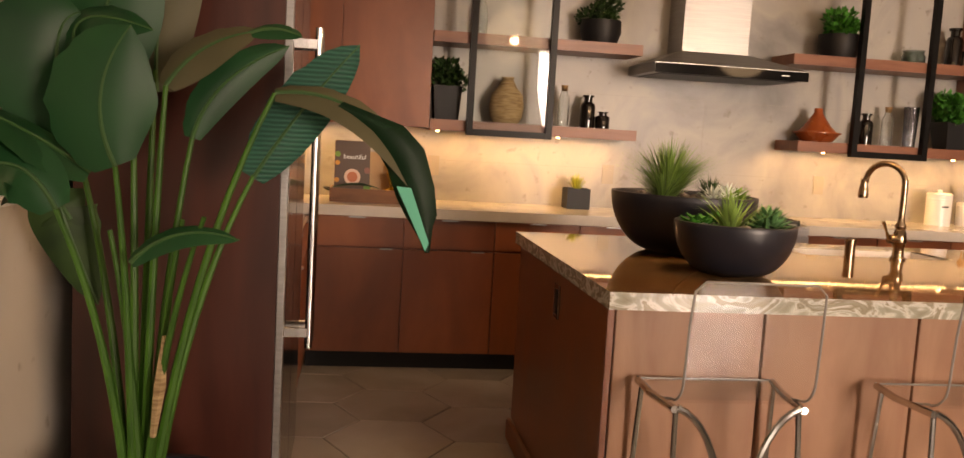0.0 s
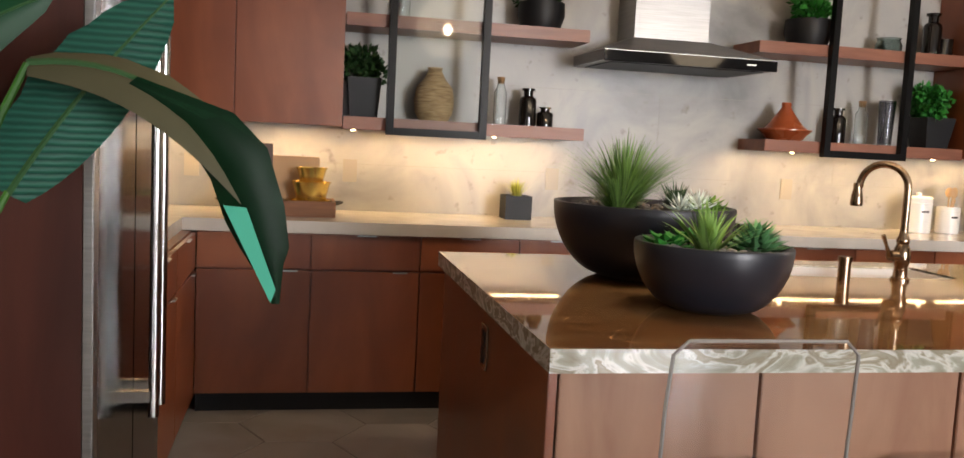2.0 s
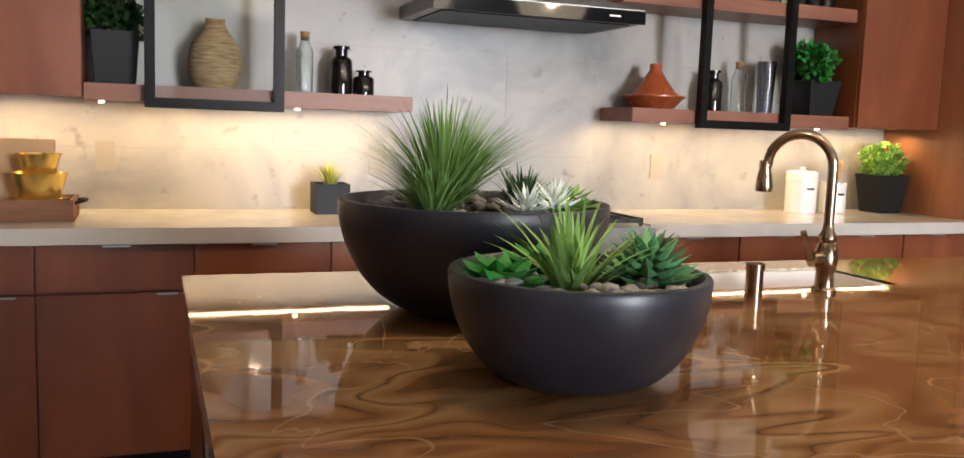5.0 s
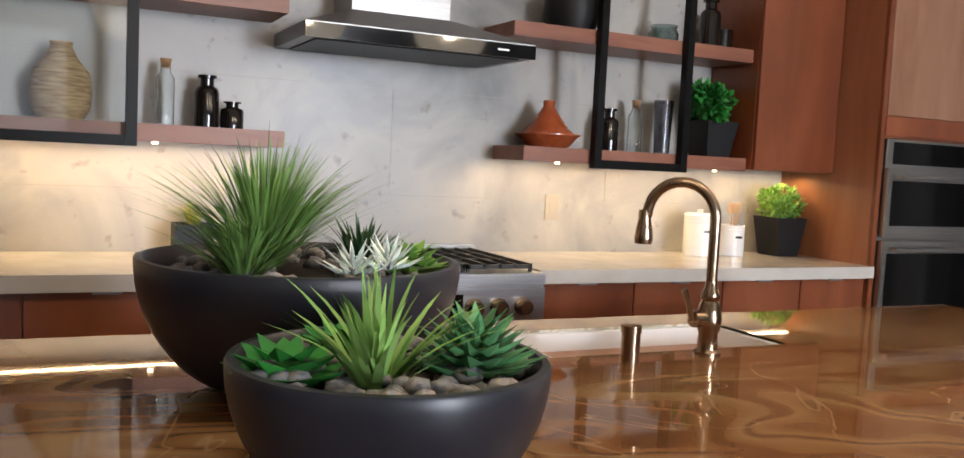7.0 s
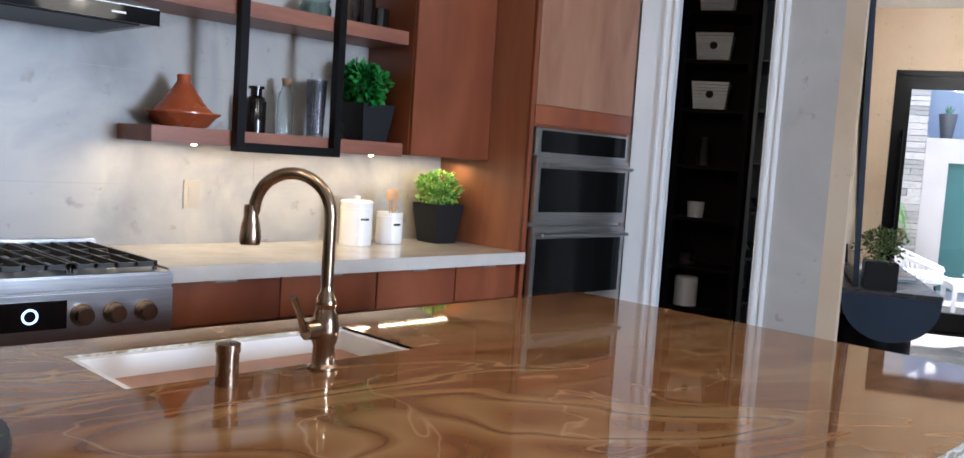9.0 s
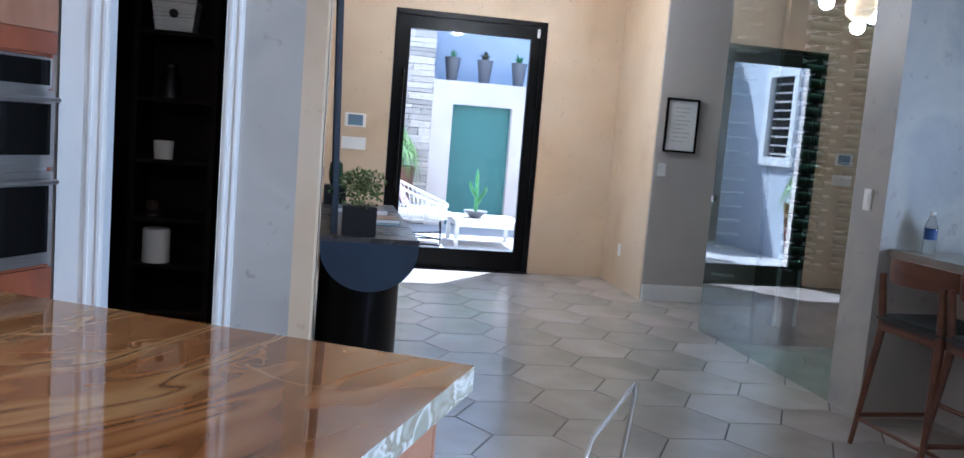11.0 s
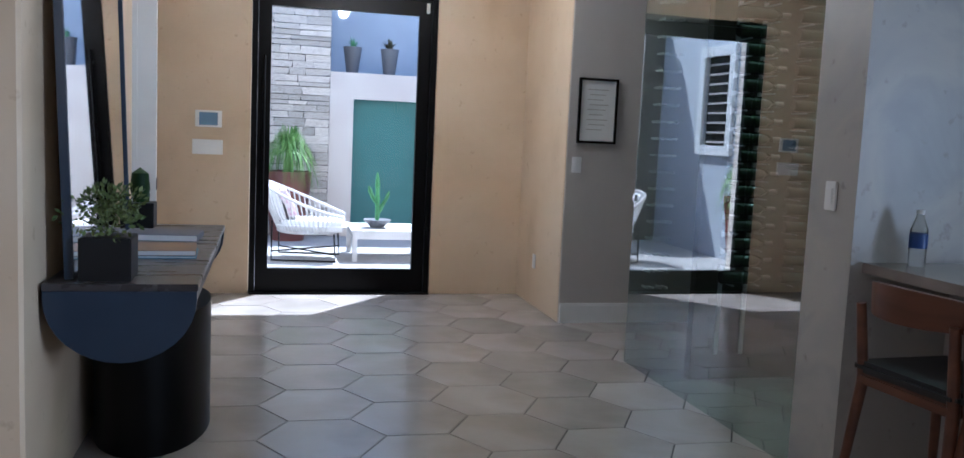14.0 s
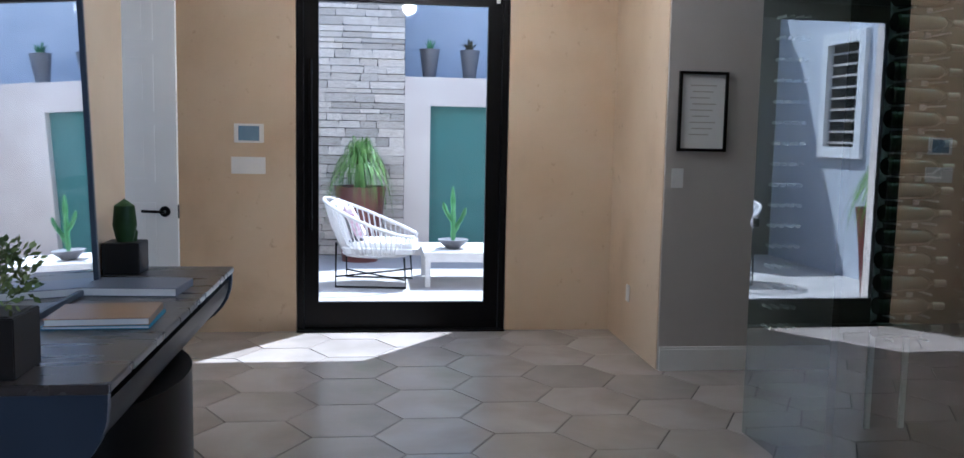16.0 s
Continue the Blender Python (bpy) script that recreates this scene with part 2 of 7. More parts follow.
ACRYLIC = plain_clear("clear_acrylic", (0.965, 0.97, 0.97), 0.035)
PANE_BACK = plain_clear("pane_back_skin", (1.0, 1.0, 1.0))
ACRYLIC_EDGE = material("polished_acrylic_edge", (0.40, 0.38, 0.36), 0.10, 0.4)
PANE = glass("window_pane", (0.93, 0.96, 0.95), 0.0, 1.5, thin=True)
WINE_PANE = glass("wine_room_pane", (0.50, 0.64, 0.62), 0.0, 4.2, thin=True)
CORK = material("cork", (0.30, 0.17, 0.08), 0.9)
GOLD = textured("brass_finish", [(0.3, (0.70, 0.46, 0.11)), (0.7, (0.82, 0.60, 0.18))], (1, 1, 1), 10, 3, 0, (0.16, 0.28), 0.03, 50, metal=0.85)
TRAY_WOOD = textured("rustic_wood", [(0.3, (0.12, 0.045, 0.02)), (0.7, (0.24, 0.10, 0.045))], (1, 6, 6), 3, 5, 0.4, (0.5, 0.7), 0.15, 40)
BOARD_WOOD = textured("light_board_wood", [(0.3, (0.42, 0.25, 0.12)), (0.7, (0.55, 0.36, 0.19))], (1, 6, 1), 4, 5, 0.3, (0.5, 0.6), 0.05, 40)
STRAW = textured("woven_straw", [(0.3, (0.22, 0.13, 0.06)), (0.7, (0.52, 0.37, 0.20))], (4, 4, 26), 5, 4, 0, (0.7, 0.9), 0.5, 30)
SOIL = material("dark_soil", (0.03, 0.02, 0.014), 0.95)
BLUE_STEEL = textured("slate_blue_lacquer", [(0.3, (0.016, 0.028, 0.05)), (0.7, (0.024, 0.04, 0.07))], (1, 1, 1), 3, 3, 0, (0.3, 0.4), 0.02, 60)
DARK_TOP = textured("dark_table_top", [(0.3, (0.035, 0.032, 0.034)), (0.7, (0.06, 0.055, 0.055))], (6, 1, 1), 3, 5, 0.3, (0.22, 0.35), 0.03, 40)
MIRROR = material("mirror_glass", (0.9, 0.9, 0.9), 0.02, 1.0)
WALNUT = textured("walnut_stool_wood", [(0.3, (0.075, 0.026, 0.013)), (0.7, (0.15, 0.056, 0.028))], (1, 1, 5), 3, 5, 0.4, (0.3, 0.45), 0.04, 40)
LEATHER = material("black_leather", (0.012, 0.011, 0.011), 0.45)


def leafy(name, dark, light, rough=0.45, scale=9.0, vary=0.2):
    m = textured(name, [(0.3, dark), (0.7, light)], (1, 1, 1), scale, 3, 0, (rough, rough + 0.1), 0.05, 40, vary=vary)
    n, l = m.node_tree.nodes, m.node_tree.links
    geo, hs = n.new("ShaderNodeNewGeometry"), n.new("ShaderNodeHueSaturation")
    mr = n.new("ShaderNodeMapRange")
    mr.inputs["To Min"].default_value, mr.inputs["To Max"].default_value = 0.6, 1.5
    b = n["Principled BSDF"]
    src = b.inputs["Base Color"].links[0].from_socket
    l.new(geo.outputs["Random Per Island"], mr.inputs[0])
    l.new(mr.outputs[0], hs.inputs["Value"])
    l.new(src, hs.inputs["Color"])
    l.new(hs.outputs[0], b.inputs["Base Color"])
    b.inputs["Specular IOR Level"].default_value = 0.22
    return m


MIDRIB = material("leaf_midrib", (0.03, 0.10, 0.03), 0.45)
LEAF = leafy("banana_leaf", (0.003, 0.036, 0.013), (0.009, 0.076, 0.026), 0.36, 3, 0.0)
LEAF_TEAL = leafy("ribbed_teal_leaf", (0.010, 0.070, 0.048), (0.024, 0.125, 0.085), 0.40, 3, 0.0)


def ribbed(m, direction="Z", scale=26.0, depth=0.55, tone=0.3):
    """Adds side veins to a leaf as fine relief and a slight change of tone."""
    n, l = m.node_tree.nodes, m.node_tree.links
    b = n["Principled BSDF"]
    tc, w, bp, mr, mx = n.new("ShaderNodeTexCoord"), n.new("ShaderNodeTexWave"), n.new("ShaderNodeBump"), n.new("ShaderNodeMapRange"), n.new("ShaderNodeHueSaturation")
    w.bands_direction = direction
    w.inputs["Scale"].default_value, w.inputs["Distortion"].default_value, w.inputs["Detail"].default_value = scale, 1.2, 2
    l.new(tc.outputs["Object"], w.inputs[0])
    bp.inputs["Strength"].default_value, bp.inputs["Distance"].default_value = depth, 0.004
    l.new(w.outputs["Fac"], bp.inputs["Height"])
    l.new(bp.outputs[0], b.inputs["Normal"])
    mr.inputs["To Min"].default_value, mr.inputs["To Max"].default_value = 1 - tone, 1 + tone
    l.new(w.outputs["Fac"], mr.inputs[0])
    src = b.inputs["Base Color"].links[0].from_socket
    l.new(mr.outputs[0], mx.inputs["Value"])
    l.new(src, mx.inputs["Color"])
    l.new(mx.outputs[0], b.inputs["Base Color"])


ribbed(LEAF_TEAL)
LEAF_BACK = leafy("banana_leaf_back", (0.07, 0.065, 0.035), (0.11, 0.10, 0.055), 0.45, 3, 0.0)
LEAF_TORN = material("pale_torn_leaf", (0.04, 0.44, 0.29), 0.5)
STEM = leafy("leaf_stem", (0.03, 0.12, 0.02), (0.06, 0.20, 0.03), 0.4)
GRASS = leafy("spiky_grass", (0.09, 0.20, 0.045), (0.22, 0.36, 0.10))
GRASS_YELLOW = leafy("yellow_grass", (0.30, 0.33, 0.05), (0.42, 0.42, 0.10))
SUCCULENT = leafy("succulent", (0.05, 0.17, 0.06), (0.12, 0.30, 0.13))
SUCCULENT_PALE = leafy("pale_succulent", (0.36, 0.42, 0.38), (0.60, 0.66, 0.62))
FERN = leafy("fern_green", (0.015, 0.13, 0.02), (0.04, 0.26, 0.04))
BOXWOOD = leafy("boxwood", (0.10, 0.24, 0.03), (0.28, 0.46, 0.10))
DARKFERN = leafy("dark_foliage", (0.012, 0.035, 0.012), (0.03, 0.075, 0.02))
PEBBLE = textured("river_pebble", [(0.3, (0.10, 0.10, 0.11)), (0.5, (0.20, 0.20, 0.215)), (0.62, (0.27, 0.20, 0.14)), (0.75, (0.32, 0.29, 0.25))], (1, 1, 1), 3, 3, 0, (0.4, 0.6), 0.05, 60, vary=0.4)


def onyx_material():
    """Polished onyx with wavy brown bands and pale veins."""
    m = material("banded_onyx", (0.2, 0.12, 0.06), 0.035, 0.0, 0.6)
    n, l = m.node_tree.nodes, m.node_tree.links
    tc, mp, w, r = n.new("ShaderNodeTexCoord"), n.new("ShaderNodeMapping"), n.new("ShaderNodeTexNoise"), n.new("ShaderNodeValToRGB")
    mp.inputs["Scale"].default_value = (0.7, 1.9, 1.4)
    mp.inputs["Rotation"].default_value = (0, 0, 0.25)
    w.inputs["Scale"].default_value, w.inputs["Detail"].default_value, w.inputs["Distortion"].default_value = 0.85, 2.2, 1.9
    l.new(tc.outputs["Object"], mp.inputs[0])
    l.new(mp.outputs[0], w.inputs[0])
    mul, frac = n.new("ShaderNodeMath"), n.new("ShaderNodeMath")
    mul.operation, mul.inputs[1].default_value = "MULTIPLY", 6.5
    frac.operation, frac.inputs[1].default_value = "PINGPONG", 1.0
    l.new(w.outputs["Fac"], mul.inputs[0])
    l.new(mul.outputs[0], frac.inputs[0])
    ramp = [(0.0, (0.115, 0.048, 0.017)), (0.16, (0.165, 0.070, 0.025)), (0.38, (0.225, 0.112, 0.045)), (0.52, (0.145, 0.062, 0.023)), (0.64, (0.195, 0.092, 0.036)), (0.90, (0.260, 0.155, 0.070)), (1.0, (0.149, 0.066, 0.025))]
    while len(r.color_ramp.elements) < len(ramp):
        r.color_ramp.elements.new(0.5)
    for e, (p, c) in zip(r.color_ramp.elements, ramp):
        e.position, e.color = p, (*c, 1)
    l.new(frac.outputs[0], r.inputs[0])
    v, vr, mx = n.new("ShaderNodeTexNoise"), n.new("ShaderNodeValToRGB"), n.new("ShaderNodeMix")
    v.inputs["Scale"].default_value, v.inputs["Detail"].default_value, v.inputs["Distortion"].default_value = 1.6, 3, 1.5
    l.new(tc.outputs["Object"], v.inputs[0])
    vr.color_ramp.elements[0].position, vr.color_ramp.elements[0].color = 0.494, (0, 0, 0, 1)
    vr.color_ramp.elements[1].position, vr.color_ramp.elements[1].color = 0.506, (0, 0, 0, 1)
    e = vr.color_ramp.elements.new(0.5)
    e.color = (0.32, 0.32, 0.32, 1)
    l.new(v.outputs["Fac"], vr.inputs[0])
    mx.data_type = "RGBA"
    mx.inputs["B"].default_value = (0.48, 0.36, 0.22, 1)
    l.new(vr.outputs[0], mx.inputs["Factor"])
    l.new(r.outputs[0], mx.inputs["A"])
    l.new(mx.outputs["Result"], n["Principled BSDF"].inputs["Base Color"])
    return m


ONYX = onyx_material()
ONYX_EDGE = textured("onyx_edge", [(0.2, (0.22, 0.19, 0.13)), (0.42, (0.36, 0.35, 0.28)), (0.5, (0.62, 0.60, 0.54)), (0.56, (0.28, 0.24, 0.17)), (0.75, (0.42, 0.42, 0.36))],
                     (2.2, 2.2, 5), 2.6, 3, 2.2, (0.08, 0.15), 0.05, 30)

ONYX_END = textured("brown_onyx_edge", [(0.2, (0.07, 0.038, 0.018)), (0.44, (0.13, 0.075, 0.038)), (0.52, (0.34, 0.25, 0.15)), (0.6, (0.11, 0.06, 0.03)), (0.8, (0.18, 0.11, 0.06))],
                    (2.2, 2.2, 5), 2.6, 3, 2.2, (0.10, 0.18), 0.05, 30)


# ---- mesh helpers ----
def finish(bm, name, mat, parent=None, smooth=False, label="", m=None):
    me = bpy.data.meshes.new(name)
    bm.normal_update()
    bm.to_mesh(me)
    bm.free()
    for mm in (mat if isinstance(mat, (list, tuple)) else [mat]):
        me.materials.append(mm)
    if smooth:
        me.polygons.foreach_set("use_smooth", [True] * len(me.polygons))
        me.set_sharp_from_angle(angle=radians(38))
    ob = new(name, me)
    ob.parent = parent
    if m is not None:
        ob.matrix_basis = m
    if label:
        ob["label"] = label
    return ob


def part(name, bm, mat, parent, label="", smooth=False):
    return finish(bm, name, mat, parent, smooth, label)


def thing(name, m, label, category, group=""):
    ob = new(name)
    ob.empty_display_size = 0.1
    ob.matrix_basis = m
    return tagged(ob, label, category, group)


def box(bm, x0, x1, y0, y1, z0, z1, bevel=0.0, mat=0):
    x0, x1, y0, y1, z0, z1 = min(x0, x1), max(x0, x1), min(y0, y1), max(y0, y1), min(z0, z1), max(z0, z1)
    r = bmesh.ops.create_cube(bm, size=1)
    for v in r["verts"]:
        v.co = Vector(((x0 + x1) / 2 + v.co.x * (x1 - x0), (y0 + y1) / 2 + v.co.y * (y1 - y0), (z0 + z1) / 2 + v.co.z * (z1 - z0)))
    faces = {f for v in r["verts"] for f in v.link_faces}
    for f in faces:
        f.material_index = mat
    if bevel:
        bmesh.ops.bevel(bm, geom=list({e for v in r["verts"] for e in v.link_edges}), offset=bevel, segments=2, affect="EDGES", clamp_overlap=True)
    return bm


def pane(name, dims, mat, parent, facing, label="clear glass pane"):
    """A glass sheet: the side towards facing mirrors, the rest is a clear skin."""
    bm = boxes(dims)
    bm.normal_update()
    for f in bm.faces:
        f.material_index = 1 if f.normal.dot(Vector(facing)) > 0.9 else 0
    return part(name, bm, [PANE_BACK, mat], parent, label)


def boxes(*rows, bevel=0.0):
    bm = bmesh.new()
    for r in rows:
        box(bm, *r, bevel=bevel)
    return bm


def lathe(bm, profile, seg=24, at=(0, 0, 0), squash=1.0, m=None):
    """Turn (r, z) pairs about the z axis."""
    rings = []
    for r, z in profile:
        if r < 1e-5:
            rings.append([bm.verts.new((at[0], at[1], at[2] + z))])
        else:
            rings.append([bm.verts.new((at[0] + r * math.cos(2 * math.pi * i / seg), at[1] + squash * r * math.sin(2 * math.pi * i / seg), at[2] + z)) for i in range(seg)])
    for a, b in zip(rings, rings[1:]):
        for i in range(seg):
            j = (i + 1) % seg
            if len(a) == 1 and len(b) == 1:
                continue
            if len(a) == 1:
                bm.faces.new((a[0], b[j], b[i]))
            elif len(b) == 1:
                bm.faces.new((a[i], a[j], b[0]))
            else:
                bm.faces.new((a[i], a[j], b[j], b[i]))
    if m is not None:
        bmesh.ops.transform(bm, matrix=m, verts=[v for ring in rings for v in ring])
    return bm


def tube(bm, pts, radius, seg=8, closed=False, flat=1.0):
    """A round tube along points; radius: a number or one for each point."""
    pts = [Vector(p) for p in pts]
    n = len(pts)
    rs = radius if isinstance(radius, (list, tuple)) else [radius] * n
    ref = None
    rings = []
    for i, p in enumerate(pts):
        if closed:
            d = pts[(i + 1) % n] - pts[i - 1]
        else:
            d = pts[min(i + 1, n - 1)] - pts[max(i - 1, 0)]
        d.normalize()
        if ref is None:
            ref = d.orthogonal().normalized()
        ref = (ref - d * ref.dot(d)).normalized()
        side = d.cross(ref)
        rings.append([bm.verts.new(p + (ref * math.cos(2 * math.pi * k / seg) + side * math.sin(2 * math.pi * k / seg) * flat) * rs[i]) for k in range(seg)])
    for i in range(n if closed else n - 1):
        a, b = rings[i], rings[(i + 1) % n]
        for k in range(seg):
            bm.faces.new((a[k], a[(k + 1) % seg], b[(k + 1) % seg], b[k]))
    if not closed:
        bm.faces.new(rings[0][::-1])
        bm.faces.new(rings[-1])
    return bm


def arc(p0, p1, p2, n=8):
    """Points of a quadratic curve."""
    p0, p1, p2 = Vector(p0), Vector(p1), Vector(p2)
    return [(1 - t) ** 2 * p0 + 2 * t * (1 - t) * p1 + t * t * p2 for t in (i / n for i in range(n + 1))]


def blade(bm, base, tip, bend, width, n=5, thick=0.0):
    """A narrow leaf from base to tip, bowed by bend."""
    base, tip, bend = Vector(base), Vector(tip), Vector(bend)
    side = (tip - base).cross(Vector((0, 0, 1)))
    side = side.normalized() if side.length > 1e-6 else Vector((1, 0, 0))
    prev = None
    for i in range(n + 1):
        t = i / n
        p = (1 - t) ** 2 * base + 2 * t * (1 - t) * (bend + (base + tip) / 2) + t * t * tip
        w = width * (1 - t) ** 0.7 * 0.5 + 0.0003
        cur = (bm.verts.new(p - side * w), bm.verts.new(p + side * w))
        if prev:
            bm.faces.new((prev[0], prev[1], cur[1], cur[0]))
        prev = cur


def slab(name, m, rows, mat, label="", kind="structure", parent=None):
    """A piece of the setting from boxes, in the frame m."""
    ob = finish(boxes(*rows), name, mat, parent, m=m)
    return tagged(ob, label, "", "", kind)


# ---- large structure ----
CEIL = 3.05
I4 = Matrix.Identity(4)


def build_shell():
    slab("wall_west", I4, [(0.73, 0.93, -4.0, 7.36, 0, CEIL)], PLASTER, "mottled beige plaster wall")
    slab("wall_north", I4, [(0.93, 7.3, 7.16, 7.36, 0, CEIL)], SPLASH, "mottled grey stone slab kitchen wall")
    slab("ceiling", HALL, [(-4.0, 13.75, -12.0, 9.0, CEIL, CEIL + 0.2)], CEILING, "plain white ceiling")
    # great room behind the walker; its south wall is closed, without windows
    slab("wall_south", I4, [(0.73, 1.2, -4.2, -4.0, 0, CEIL), (7.0, 14.6, -4.2, -4.0, 0, CEIL), (1.2, 7.0, -4.2, -4.0, 0, CEIL)],
         PLASTER, "plain plaster wall of the great room")
    # pantry wall: casing, opening, plaster
    slab("wall_pantry", HALL, [(9.25, 9.37, 1.70, 1.97, 0, CEIL), (9.25, 9.37, 1.97, 2.76, 2.45, CEIL), (9.25, 9.37, 2.76, 4.4, 0, CEIL)], PANTRY_PLASTER, "mottled grey plaster wall beside the pantry")
    bm = bmesh.new()
    foot = [(9.25, 1.70), (9.25, 1.60), (9.262, 1.588), (11.5, 1.588), (11.5, 1.70)]
    lo = [bm.verts.new((u, v, 0)) for u, v in foot]
    hi = [bm.verts.new((u, v, CEIL)) for u, v in foot]
    bm.faces.new(lo)
    bm.faces.new(hi)
    for i in range(len(foot)):
        j = (i + 1) % len(foot)
        bm.faces.new((lo[i], lo[j], hi[j], hi[i]))
    bmesh.ops.recalc_face_normals(bm, faces=bm.faces)
    tagged(finish(bm, "wall_hall", HALL_PLASTER, m=HALL), "warm mottled plaster wall behind the console", "", "", "structure")
    slab("trim", HALL, [(9.232, 9.25, 1.97, 2.05, 0, 2.53), (9.232, 9.25, 2.545, 2.64, 0, 2.53), (9.236, 9.25, 2.64, 2.75, 0, 2.53), (9.226, 9.232, 2.56, 2.575, 0, 2.53), (9.226, 9.232, 2.61, 2.625, 0, 2.53), (9.226, 9.232, 1.983, 1.995, 0, 2.53), (9.226, 9.232, 2.022, 2.037, 0, 2.53), (9.232, 9.25, 2.05, 2.545, 2.45, 2.53), (9.25, 9.37, 1.97, 2.05, 0, 2.449), (9.25, 9.37, 2.545, 2.75, 0, 2.449)],
         WHITE, "white painted door casing")
    # inner walls share the near-black tone that holds the pantry's shade
    slab("wall_pantry_back", HALL, [(9.37, 11.1, 3.0, 3.1, 0, CEIL), (11.0, 11.1, 1.701, 3.0, 0, CEIL)], PANTRY_DIM, "inner wall of the pantry with its dimness painted in")
    # hall beside the entry
    slab("wall_hall_far", HALL, [(11.5, 13.75, 2.55, 2.7, 0, CEIL)], HALL_PLASTER, "warm mottled plaster wall of the side hall")
    slab("wall_entry", HALL, [(13.55, 13.75, 1.0, 2.7, 0, CEIL), (13.55, 13.75, -0.48, 1.0, 2.47, CEIL), (13.55, 13.75, -1.4, -0.48, 0, CEIL)], HALL_PLASTER, "warm mottled plaster wall around the glass entry door")
    slab("wall_return", HALL, [(12.42, 13.55, -1.4, -1.25, 0, CEIL)], HALL_PLASTER, "warm mottled plaster return wall")
    slab("wall_picture", HALL, [(12.405, 12.42, -5.2, -1.256, 0, CEIL)], GREY_WALL, "grey painted wall with a framed notice")
    slab("baseboard", HALL, [(12.387, 12.405, -5.2, -1.262, 0, 0.13), (12.393, 12.405, -5.2, -1.262, 0.13, 0.145)], WHITE, "white moulded baseboard")
    # pier of the wine room and the wall behind the bar
    slab("wall_pier", HALL, [(9.22, 9.52, -1.62, -1.34, 0, CEIL), (9.22, 9.40, -2.05, -1.62, 0, CEIL)], SPLASH, "mottled grey plaster pier by the bar")
    slab("wall_bar", HALL, [(9.22, 9.40, -4.3, -2.05, 2.75, CEIL), (9.22, 9.40, -9.0, -4.3, 0, CEIL)], SPLASH, "mottled grey plaster wall behind the bar")
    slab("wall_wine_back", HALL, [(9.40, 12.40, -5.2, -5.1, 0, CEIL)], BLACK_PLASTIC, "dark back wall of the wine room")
    slab("wall_backing", I4, [(7.095, 7.3, 6.60, 7.16, 0, CEIL)], PLASTER, "plain wall beside the oven cabinet")


build_shell()


# ---- kitchen cabinets ----
def pull(parent, x, y, z, w=0.09):
    part("pull", boxes((x - w / 2, x + w / 2, y - 0.016, y, z - 0.003, z + 0.004), bevel=0.002), STEEL, parent, "slim steel edge pull")


def base_unit(x0, x1, yf, yb, label, drawer=True, doors=1, group="base cabinets"):
    """Toe-kicked base cabinet whose front faces -y."""
    c = thing("base_cabinet", pose((x0 + x1) / 2, yf, 0), label, "cabinet", group)
    w = (x1 - x0) / 2
    part("body", boxes((-w, w, 0.022, yb - yf, 0.10, 0.862)), CHERRY, c)
    part("toe_kick", boxes((-w, w, 0.075, 0.10, 0.0, 0.10)), BLACK_PLASTIC, c, "dark recessed toe kick")
    if drawer:
        part("drawer_front", boxes((-w + 0.003, w - 0.003, 0, 0.02, 0.695, 0.855), bevel=0.002), CHERRY, c)
        pull(c, 0, 0, 0.853)
    top = 0.685 if drawer else 0.855
    step = 2 * w / doors
    for i in range(doors):
        d = part("door", boxes((-w + i * step + 0.003, -w + (i + 1) * step - 0.003, 0, 0.02, 0.105, top), bevel=0.002), CHERRY, c)
        pull(d, -w + (i + (0.82 if i % 2 == 0 else 0.18)) * step, 0, top - 0.002, 0.07)
    return c


YF = 6.55
YB = 7.156
for x0, x1 in ((1.555, 2.066), (2.066, 2.575), (2.575, 3.059), (3.059, 3.455)):
    base_unit(x0, x1, YF, YB, "cherry-stained flat-front base cabinet with one drawer")
for x0, x1 in ((4.395, 4.879), (4.879, 5.357), (5.357, 5.822), (5.822, 6.24)):
    base_unit(x0, x1, YF, YB, "cherry-stained flat-front base cabinet with one drawer")


def side_unit(y0, y1, label):
    """Base cabinet on the west wall, whose front faces +x."""
    c = thing("base_cabinet", pose(1.56, (y0 + y1) / 2, 0, 0, 0, 90), label, "cabinet", "base cabinets")
    w = (y1 - y0) / 2
    part("body", boxes((-w, w, 0.022, 0.62, 0.10, 0.862)), CHERRY, c)
    part("toe_kick", boxes((-w, w, 0.075, 0.10, 0.0, 0.10)), BLACK_PLASTIC, c, "dark recessed toe kick")
    part("drawer_front", boxes((-w + 0.003, w - 0.003, 0, 0.02, 0.695, 0.855), bevel=0.002), CHERRY, c)
    d = part("door", boxes((-w + 0.003, w - 0.003, 0, 0.02, 0.105, 0.685), bevel=0.002), CHERRY, c)
    pull(c, 0, 0, 0.853)
    pull(d, w * 0.6, 0, 0.683, 0.07)


side_unit(5.32, 5.90, "cherry-stained base cabinet beside the fridge")
side_unit(5.90, 6.50, "cherry-stained base cabinet at the counter's corner")

ct = finish(boxes((0.934, 1.50, 5.315, 6.50, 0.864, 0.92), (0.934, 3.458, 6.50, 7.156, 0.864, 0.92), bevel=0.0), "countertop", QUARTZ)
tagged(ct, "pale beige quartz countertop on the cabinets", "countertop")
